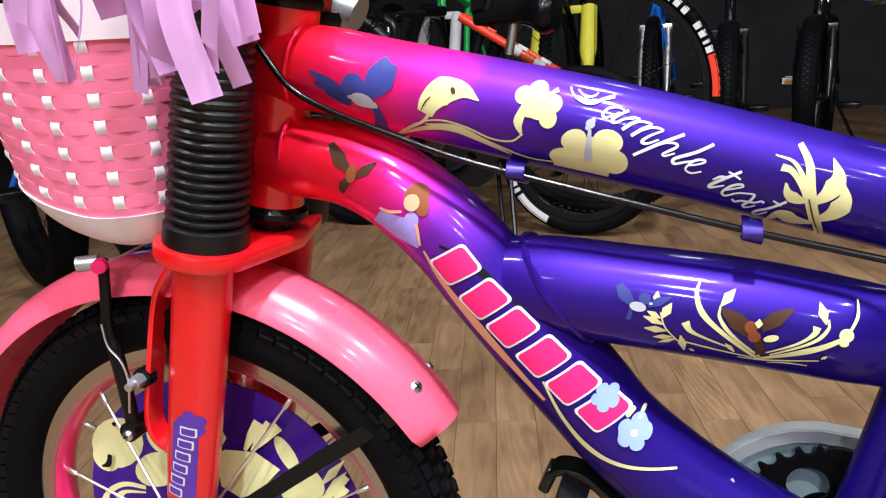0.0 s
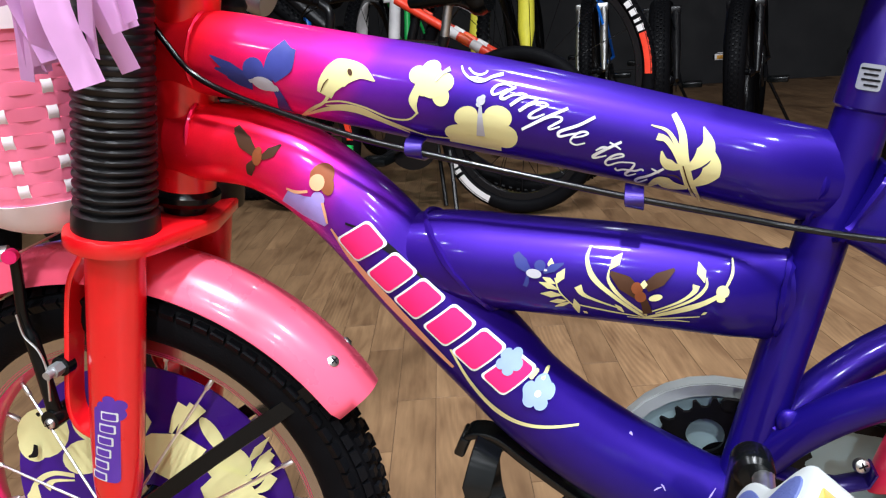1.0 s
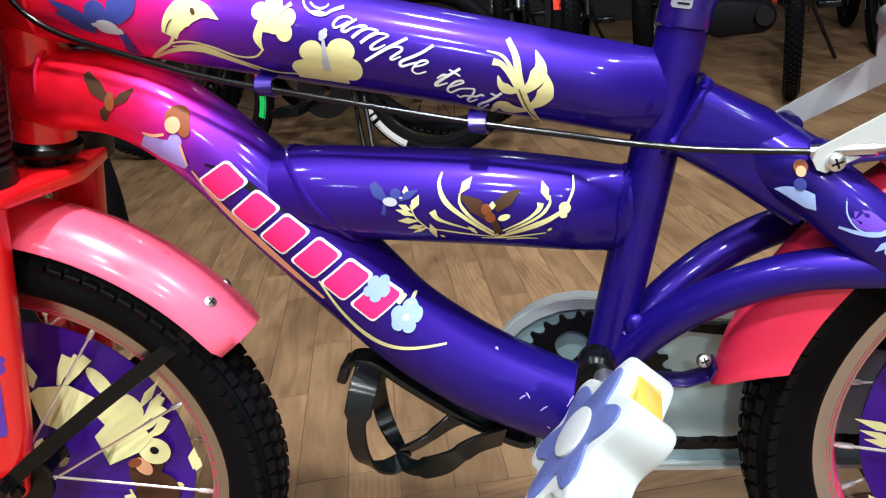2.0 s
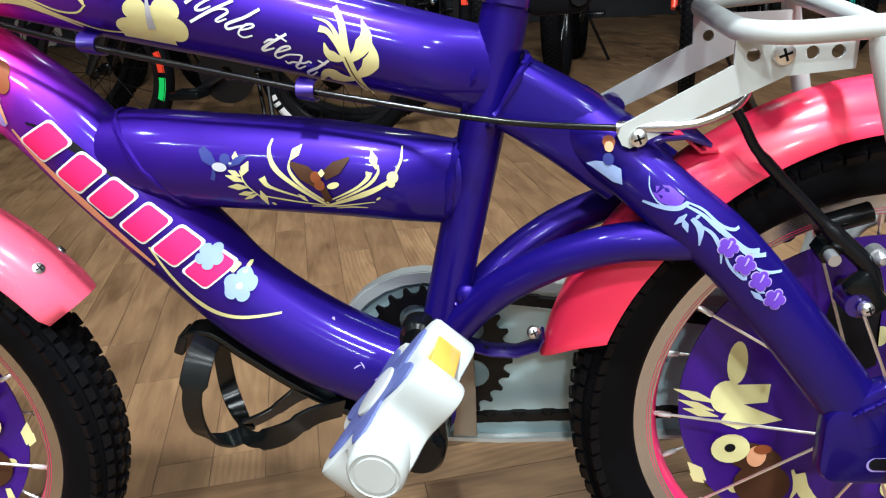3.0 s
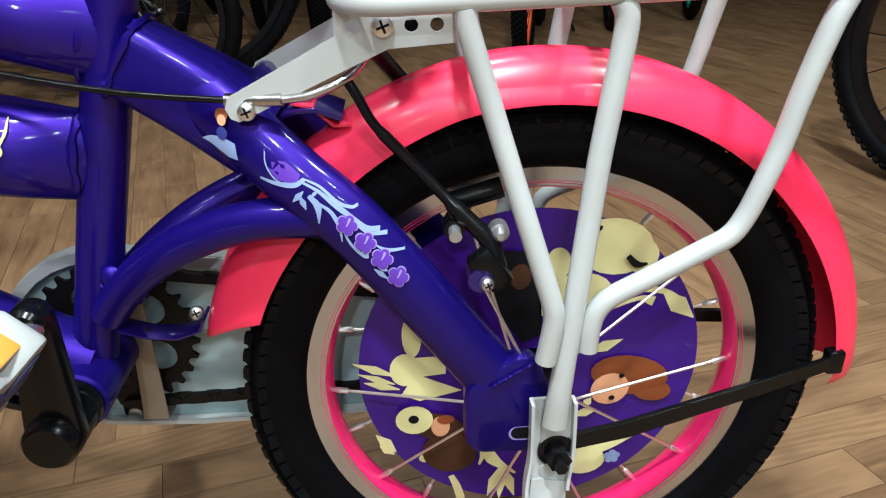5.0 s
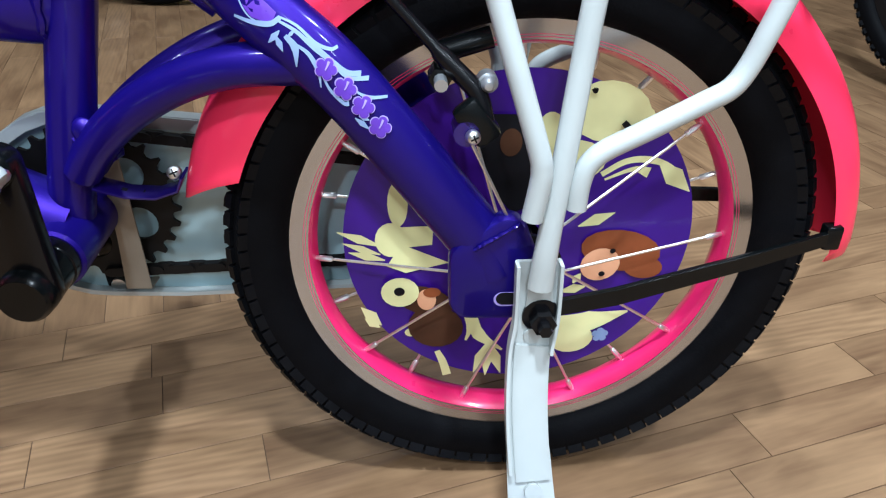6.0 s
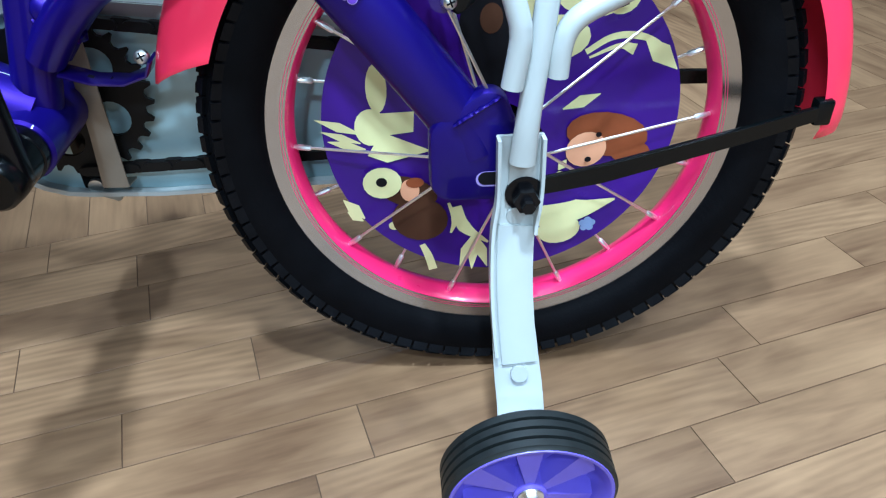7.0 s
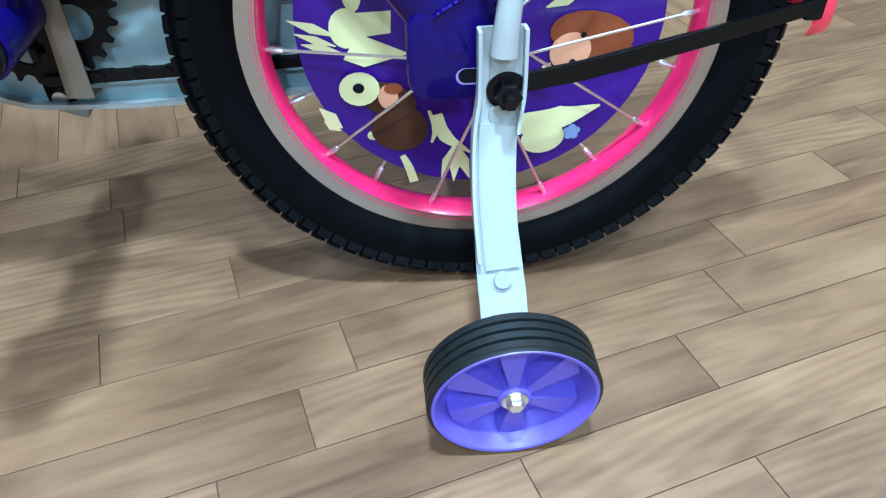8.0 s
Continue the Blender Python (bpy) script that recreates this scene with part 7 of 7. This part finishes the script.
def cover_art(wheel, deg, mirror=1):
    flat = lambda x, z: 0.0045
    sets = [
        ("cream", [oval(0.0555, 0.0950, 0.0283, 0.0214, -12), oval(0.0746, 0.0874, 0.0130, 0.0130, 0), oval(0.0169, 0.0837, 0.0090, 0.0125, 0), oval(0.0337, 0.0606, 0.0231, 0.0154, 0), oval(0.0079, 0.0506, 0.0058, 0.0080, 0), brush([(0.0545, 0.0500), (0.0712, 0.0596), (0.0889, 0.0599), (0.1055, 0.0523), (0.1184, 0.0358)], 0.0031, 0.0040, 0.0007), brush([(0.0935, 0.0587), (0.1060, 0.0471), (0.1189, 0.0352)], 0.0005, 0.0118, 0.0002), brush([(0.0571, 0.0461), (0.0763, 0.0535), (0.0878, 0.0506)], 0.0011, 0.0027, 0.0063), brush([(0.0422, 0.0095), (0.0551, 0.0147), (0.0679, 0.0199)], 0.0005, 0.0078, 0.0002)]),
        ("cream", [oval(-0.0863, 0.0308, 0.0071, 0.0177, 0), oval(-0.0918, 0.0024, 0.0113, 0.0140, 0), brush([(-0.0982, -0.0027), (-0.1140, 0.0037), (-0.1296, 0.0100)], 0.0004, 0.0058, 0.0002), brush([(-0.0996, -0.0094), (-0.1130, -0.0043), (-0.1263, 0.0008)], 0.0005, 0.0045, 0.0002), brush([(-0.0964, -0.0142), (-0.1094, -0.0106), (-0.1223, -0.0069)], 0.0005, 0.0055, 0.0002), [(-0.0885, 0.0128), (-0.0615, 0.0132), (-0.0624, -0.0022), (-0.0812, -0.0040)], [(-0.0845, -0.0012), (-0.0501, -0.0176), (-0.0818, -0.0255), (-0.0954, -0.0193)]]),
        ("cream", [brush([(-0.1012, -0.0720), (-0.1086, -0.0633), (-0.1159, -0.0547)], 0.0005, 0.0081, 0.0002), brush([(-0.1025, -0.0741), (-0.1081, -0.0697), (-0.1136, -0.0653)], 0.0005, 0.0062, 0.0002), oval(-0.0794, -0.0797, 0.0044, 0.0039, 0), brush([(-0.0591, -0.0985), (-0.0547, -0.1093), (-0.0512, -0.1230)], 0.0035, 0.0050, 0.0055), brush([(-0.0383, -0.0620), (-0.0340, -0.0774), (-0.0369, -0.0891)], 0.0015, 0.0039, 0.0012), brush([(-0.0322, -0.0653), (-0.0266, -0.0840), (-0.0080, -0.0996)], 0.0054, 0.0084, 0.0012), brush([(-0.0195, -0.0913), (-0.0248, -0.1063), (-0.0302, -0.1217)], 0.0005, 0.0076, 0.0003), brush([(-0.0190, -0.0914), (-0.0198, -0.1079), (-0.0207, -0.1249)], 0.0005, 0.0076, 0.0003), brush([(-0.0180, -0.0914), (-0.0133, -0.1070), (-0.0085, -0.1230)], 0.0005, 0.0076, 0.0003)]),
        ("cream", [oval(0.0466, -0.0914, 0.0167, 0.0126, 10), brush([(0.0292, -0.0733), (0.0589, -0.0741), (0.0878, -0.0659)], 0.0065, 0.0155, 0.0012), oval(0.0357, -0.0783, 0.0090, 0.0100, 0), brush([(0.0358, -0.0453), (0.0441, -0.0434), (0.0521, -0.0418)], 0.0024, 0.0068, 0.0007), brush([(0.0425, -0.0384), (0.0451, -0.0342), (0.0478, -0.0300)], 0.0005, 0.0058, 0.0002)]),
        ("brown", [oval(0.0756, -0.0111, 0.0304, 0.0171, -12), oval(0.0939, -0.0260, 0.0150, 0.0096, -10)]),
        ("darkbrown", [oval(-0.0682, -0.0500, 0.0226, 0.0124, -20), oval(-0.0601, -0.0744, 0.0214, 0.0190, -20)]),
        ("blackprint", [HAIR]),
        ("darkbrown", [oval(HX, HZ, 0.0075, 0.0100, 0)]),
        ("skin", [oval(0.0608, -0.0215, 0.0148, 0.0138, 20), oval(-0.0668, -0.0480, 0.0071, 0.0095, 0)]),
        ("brown", [oval(-0.0629, -0.0415, 0.0066, 0.0043, 0)]),
        ("cream", [oval(-0.0864, -0.0403, 0.0141, 0.0129, 0)]),
        ("blackprint", [oval(-0.0869, -0.0394, 0.0040, 0.0038, 0), oval(0.0686, -0.0094, 0.0021, 0.0021, 0), oval(0.0625, -0.0289, 0.0024, 0.0022, 0), brush([(0.0640, 0.0896), (0.0708, 0.0829), (0.0783, 0.0831)], 0.0030, 0.0043, 0.0013), brush([(0.0411, 0.1129), (0.0428, 0.1111), (0.0438, 0.1132)], 0.0017, 0.0025, 0.0013)]),
        ("paleblue", [petals(0.0674, -0.0851, 0.0066, 5, 0.3, 90)]),
    ]
    z = 0.0002
    for mat, polys in sets:
        prints([turned(type(poly)((mirror * x, z2) for x, z2 in poly), 0, 0, deg) for poly in polys], flat, mat, wheel, z, step=9.0)
        z += 0.0004


cover_art(rear_wheel, 0)
cover_art(front_wheel, 25, -1)
prints([[(0.0034, 0.0619), (0.0053, 0.0336), (0.0212, 0.0243), (0.0377, 0.0309), (0.0599, 0.0537), (0.0403, 0.0674), (0.0138, 0.0675)], brush([(0.0473, 0.0939), (0.0394, 0.0820), (0.0312, 0.0681)], 0.0075, 0.0068, 0.0021), brush([(0.0552, 0.0948), (0.0467, 0.0839), (0.0371, 0.0683)], 0.0034, 0.0034, 0.0014), brush([(0.0634, 0.0917), (0.0497, 0.0800), (0.0382, 0.0684)], 0.0068, 0.0061, 0.0017), [(0.0016, 0.0860), (0.0111, 0.0914), (0.0167, 0.0779), (0.0092, 0.0673), (0.0046, 0.0724)], [(0.0476, 0.0177), (0.0537, -0.0001), (0.0677, 0.0153), (0.0527, -0.0113), (0.0812, -0.0002), (0.0978, 0.0134), (0.0882, 0.0306), (0.0694, 0.0367)], brush([(0.1153, 0.0526), (0.0990, 0.0347), (0.0874, 0.0271)], 0.0054, 0.0047, 0.0017), brush([(0.1145, 0.0423), (0.1009, 0.0278), (0.0892, 0.0201)], 0.0047, 0.0040, 0.0017), brush([(0.1130, 0.0319), (0.1044, 0.0209), (0.0931, 0.0150)], 0.0074, 0.0060, 0.0020)], lambda x, z: 0.0045, "cream", front_wheel, 0.0046, step=9.0)


# ---------------------------------------------------------------- the other bicycles of the shop
def bg_wheel(parent, x, R, rim, marks, name, slick=False, wide=0.024):
    w = new(name)
    w.parent = parent
    w.matrix_basis = Matrix.Translation((x, 0, R))
    part("tyre", tyre_mesh(R - 0.003, R - 0.021 - wide, wide, 48), "rubber", w, "", 60)
    if not slick:
        part("tread", tread_mesh(R - 0.003, 0.021, 90), "tread", w)["kind"] = "stuff"
    part("rim", lathe([(R - 0.044, -0.012), (R - 0.062, -0.010), (R - 0.064, 0.0), (R - 0.062, 0.010), (R - 0.044, 0.012)], 48), rim, w)
    part("hub", lathe([(0, -0.05), (0.008, -0.05), (0.02, -0.035), (0.02, -0.03), (0.012, -0.025), (0.012, 0.025), (0.02, 0.03), (0.02, 0.035), (0.008, 0.05), (0, 0.05)], 16), "blackmetal", w)
    first = None
    for i in range(16):
        a = 2 * math.pi * i / 16
        s = 1 if i % 2 else -1
        h, e = Vector((0.018 * math.cos(a + 0.5 * s), s * 0.03, 0.018 * math.sin(a + 0.5 * s))), Vector(((R - 0.06) * math.cos(a), 0, (R - 0.06) * math.sin(a)))
        d = e - h
        m = Matrix.Translation(h) @ d.to_track_quat("Z", "Y").to_matrix().to_4x4() @ Matrix.Diagonal((1, 1, d.length, 1))
        if first is None:
            first = part("spoke", rod((0, 0, 0), (0, 0, 1), 0.0012, 5), "blackmetal", w)
            first.matrix_basis = m
        else:
            again(first, m, w)
    for mat, a0, a1 in marks:
        # sidewall marking as plain curved bars
        for s in (-1, 1):
            bm = lathe([(R - 0.037, s * 0.0232), (R - 0.026, s * 0.0243), (R - 0.016, s * 0.0232)], 6, arc=(radians(a0), radians(a1)))
            part("sidewall_mark", bm, mat, w)
    return w


def shop_bike(front, heading, R, frame, rim, marks, label, fork="bgblack", fat=1.0, hose="black", amber=False, wheelbase=0.92, stays=None, rotor=False, stripe=(), stay_from=None, front_mark=(), rear_mark=(), stay_r=0.009, slick=False, wide=0.024):
    """An upright bicycle whose front wheel stands at front, pointing along heading (degrees)."""
    h = Vector((math.cos(radians(heading)), math.sin(radians(heading)), 0))
    base = Vector((*front, 0)) - h * wheelbase
    b = thing("bicycle", label, "bicycle", "bicycles in the row behind", base, radians(heading))
    L = wheelbase
    bg_wheel(b, 0, R, rim, [*marks, *rear_mark], "rear_wheel", slick, wide)
    bg_wheel(b, L, R, rim, [*marks, *front_mark], "front_wheel", slick, wide)
    bbx, bbz = L * 0.42, R * 0.95
    seat, head0, head1 = Vector((L * 0.27, 0, R * 2.15)), Vector((L * 0.80, 0, R * 1.95)), Vector((L * 0.765, 0, R * 2.3))
    bb = Vector((bbx, 0, bbz))
    part("top_tube", rod(seat.lerp(bb, 0.1), head1.lerp(head0, 0.25), 0.016, 12), frame, b)
    part("down_tube", rod(bb, head0, 0.021, 12), frame, b)
    part("seat_tube", rod(bb, seat, 0.016, 12), frame, b)
    part("head_tube", rod(head0 - Vector((-0.01, 0, 0.03)), head1, 0.020, 12), frame, b)
    for s in (-1, 1):
        part("chain_stay", rod(bb + Vector((0, s * 0.02, 0)), (0, s * 0.055, R), stay_r, 8), stays or frame, b)
        high, low = (Vector((*stay_from, 0)).xzy if stay_from else seat.lerp(bb, 0.2)) + Vector((0, s * 0.015, 0)), Vector((0, s * 0.055, R))
        seat_stay = part("seat_stay", rod(high, low, stay_r * 0.9, 10), stays or frame, b)
        for k, mt in enumerate(stripe):
            part("sticker", rod(high.lerp(low, 0.40 + 0.085 * k), high.lerp(low, 0.47 + 0.085 * k), stay_r * 0.9 + 0.0012, 10), mt, seat_stay)
        crown = head0 + Vector((0.015, s * 0.05 * fat, -0.03))
        part("fork_leg", sweep([crown, crown.lerp(Vector((L, s * 0.055 * fat, R)), 0.55), Vector((L, s * 0.055 * fat, R))], [0.017 * fat, 0.018 * fat, 0.010], 12), fork, b)
        part("crank_arm", rod(bb + Vector((0, s * 0.06, 0)), bb + Vector((s * 0.09, s * 0.07, -s * 0.045)), 0.010, 8), "bgblack", b)
        ped = part("pedal", box((0.09, 0.08, 0.022), Matrix.Translation(bb + Vector((s * 0.09, s * 0.115, -s * 0.045))), 0.005), "black", b)
        if amber and s < 0:
            for e in (-1, 1):
                part("reflector_case", box((0.004, 0.062, 0.026), Matrix.Translation(bb + Vector((s * 0.09 + e * 0.047, s * 0.115, -s * 0.045))), 0.001), "bgwhite", ped)
                part("reflector", box((0.004, 0.044, 0.015), Matrix.Translation(bb + Vector((s * 0.09 + e * 0.050, s * 0.115, -s * 0.045))), 0.001), "orange", ped, "amber pedal reflector")
        part("grip", rod((L * 0.74, s * 0.18, R * 2.75), (L * 0.71, s * 0.29, R * 2.75), 0.017, 12), "black", b)
    part("fork_crown", box((0.05, 0.14, 0.035), Matrix.Translation(head0 + Vector((0.012, 0, -0.035))), 0.008), fork, b)
    part("chainring", lathe([(0.02, 0.05), (0.085, 0.05), (0.085, 0.054), (0.02, 0.054)], 32, at=bb, closed=True), "bgblack", b)
    part("stem", sweep(spline([head1, head1 + Vector((-0.01, 0, 0.06)), (L * 0.80, 0, R * 2.68)], 4), 0.014, 12), "bgblack", b)
    part("handlebar", sweep(spline([(L * 0.72, -0.28, R * 2.75), (L * 0.78, -0.12, R * 2.72), (L * 0.80, 0, R * 2.68), (L * 0.78, 0.12, R * 2.72), (L * 0.72, 0.28, R * 2.75)], 5), 0.012, 12), "bgblack", b)
    part("seat_post", rod(seat, seat + Vector((-0.02, 0, 0.09)), 0.0135, 12), "steel", b)
    part("saddle", sweep(spline([(L * 0.08, 0, R * 2.15 + 0.105), (L * 0.2, 0, R * 2.15 + 0.11), (L * 0.40, 0, R * 2.15 + 0.10)], 5), [0.05, 0.06, 0.062, 0.055, 0.045, 0.035, 0.03, 0.026, 0.024, 0.022, 0.016], 14, squash=1.2), "black", b)
    part("kickstand", rod(bb + Vector((-0.12, 0.05, -0.03)), (bbx - 0.17, 0.16, 0.004), 0.007, 8), "bgblack", b)
    if rotor:
        for x in (0, L):
            part("brake_rotor", prism(lobed(12, 0.078, 0.004, 96), 0.002, Matrix.Translation((x, -0.038, R)) @ XZ, 0, [circle2(0.055 * math.cos(a), 0.055 * math.sin(a), 0.012, 10) for a in [2 * math.pi * k / 8 for k in range(8)]]), "steel", b, "perforated steel brake rotor")
    for k in range(2):
        part("brake_hose", sweep(spline([(L * 0.77, 0.06 - 0.12 * k, R * 2.7), (L * 0.86, 0.03, R * 2.5), (L * 0.84, 0, R * 2.2), (L * 0.9, 0.05 - 0.1 * k, R * 1.6)], 6), 0.0025 if hose == "black" else 0.006, 6), hose, b)
    return b


shop_bike((-1.466, 1.738), 174, 0.242, "bgblack", "bgblack", [], "black bicycle with white sidewall marks on its rear tyre", wheelbase=0.75, slick=True, rear_mark=[("bgwhite", -64, -35), ("bgwhite", -32, -29), ("bgwhite", -27, -23)], front_mark=[("bgred", 166, 182), ("bggreen", 186, 204)])
shop_bike((0.36, 2.10), -104, 0.30, "bgblack", "bgorange", [("bgwhite", 120, 140)], "black bicycle with an orange fork and orange rims", fork="bgred")
shop_bike((-0.03, 2.58), -101, 0.29, "bgblack", "bgblack", [("bggreen", 332, 342)], "black bicycle with small green tyre marks and amber pedal reflectors", amber=True, wide=0.036, wheelbase=0.70)
shop_bike((-0.32, 2.42), -92, 0.29, "bgblack", "bgblack", [], "black bicycle with wide tyres in the row", wide=0.036)
shop_bike((-1.76, 1.92), 180, 0.375, "bgblack", "bgblack", [], "black bicycle with a red stickered swingarm and red tyre marks", stays="bgred", stay_r=0.016, stay_from=(0.42, 0.64), stripe=("bgwhite", "bgorange", "bgwhite"), rotor=True, wheelbase=1.05, rear_mark=[("bgred", 162, 182), ("bgwhite", 158, 161), ("bgwhite", 155, 156.5), ("bgwhite", 150, 153), ("bgwhite", 145.5, 148.5), ("bgwhite", 136, 139), ("bgwhite", 131, 134), ("bgwhite", 126, 129)])
shop_bike((-0.965, 2.72), -90, 0.36, "bgblack", "bgblack", [], "black bicycle with yellow foam on its fork", fork="bgyellow", fat=2.0)
shop_bike((-1.55, 2.80), -88, 0.37, "bggreen", "bgblack", [], "green bicycle with white wrapping on its fork", fork="bgwhite", fat=1.5)
shop_bike((-1.22, 0.58), -28, 0.27, "bgblue", "bgblack", [], "blue bicycle with wide black tyres beside the basket", fork="bgblue", fat=1.3, slick=True, wide=0.045)
shop_bike((0.92, 0.80), 112, 0.27, "bgblack", "bgblack", [], "black bicycle standing near the rear wheel")
shop_bike((1.30, 3.05), -105, 0.30, "bgblack", "bgteal", [], "black bicycle with teal rims in the row")
shop_bike((0.86, 2.80), -100, 0.30, "bgred", "bgblack", [("bgwhite", 200, 215)], "red bicycle with black rims in the row")
shop_bike((-2.0, 3.0), -80, 0.30, "bgblue", "bgblack", [], "blue bicycle with black rims in the row")
shop_bike((-0.60, 2.85), -90, 0.31, "bgblue", "bgblack", [], "blue bicycle with blue hoses and a grey fork", fork="steel", hose="bgblue")
# ---------------------------------------------------------------- floor planks
CT, ST = math.cos(PLANK_TURN), math.sin(PLANK_TURN)
JOINTS = {0: -0.196, -1: -0.303, -2: -0.1285, -3: -0.1725, -4: 0.1030, -5: -0.052, -6: 0.089}


def plank_verts(u0, u1, v0, v1, z0=-0.0010, z1=0.0, g=0.00045, c=0.0001):
    out = []
    for z, e in ((z0, 0.0), (z1 - c, 0.0), (z1, c)):
        for u, v in ((u0 + g + e, v0 + g + e), (u1 - g - e, v0 + g + e), (u1 - g - e, v1 - g - e), (u0 + g + e, v1 - g - e)):
            out.append((u, v, z))
    return out


PF = [(8, 9, 10, 11), (0, 1, 5, 4), (1, 2, 6, 5), (2, 3, 7, 6), (3, 0, 4, 7), (4, 5, 9, 8), (5, 6, 10, 9), (6, 7, 11, 10), (7, 4, 8, 11)]
# near the window side the planks run with the row of bicycles; from LAY on they run across it
LAY = 0.0300 + 5 * PLANK_W
ACROSS_W = 0.060


def lay_planks(turn, width, first, row_range, offsets, inside, near, seed, limit):
    me = bpy.data.meshes.new("plank")
    me.from_pydata(plank_verts(0, PLANK_L, 0, width), [], PF)
    me.materials.append(M["wood"])
    rest_v, rest_f = [], []
    rnd = random.Random(seed)
    spin = Matrix.Rotation(turn, 4, "Z")
    for row in row_range:
        v0 = first + row * width
        off = offsets.get(row, rnd.uniform(0, PLANK_L)) % PLANK_L
        for k in range(-24, 24):
            u0, u1 = off + k * PLANK_L, off + (k + 1) * PLANK_L
            u0, u1 = max(u0, inside[0]), min(u1, inside[1])
            if u1 - u0 < 0.004:
                continue
            p = spin @ Vector(((u0 + u1) / 2, v0 + width / 2, 0))
            if not (X0 + 0.03 < p.x < X1 - 0.03 and Y0 + 0.03 < p.y < Y1 - 0.03):
                continue
            if near[0] < p.x < near[1] and near[2] < p.y < near[3] and limit > 0 and u1 - u0 > PLANK_L - 0.001:
                limit -= 1
                o = new("plank", me)
                o.parent = floor
                o.matrix_basis = spin @ Matrix.Translation((u0, v0, 0))
            else:
                b0 = len(rest_v)
                rest_v += plank_verts(u0, u1, v0, v0 + width)
                rest_f += [tuple(b0 + q for q in f) for f in PF]
    me2 = bpy.data.meshes.new("far_planks")
    me2.from_pydata(rest_v, [], rest_f)
    me2.materials.append(M["wood"])
    fp = new("far_planks", me2)
    fp.parent = floor
    fp.matrix_basis = spin
    fp["kind"] = "stuff"


lay_planks(PLANK_TURN, PLANK_W, 0.0300, range(-104, 5), JOINTS, (-9.0, 9.0), (-0.9, 0.75, -0.36, 0.62), 11, 170)
# across: the row axis is minus u, the length axis is v
lay_planks(PLANK_TURN + radians(90), ACROSS_W, 0.155 - 100 * ACROSS_W, range(10, 190), {105: 0.695}, (LAY, 9.0), (-1.0, 0.75, 0.2, 0.95), 12, 130)
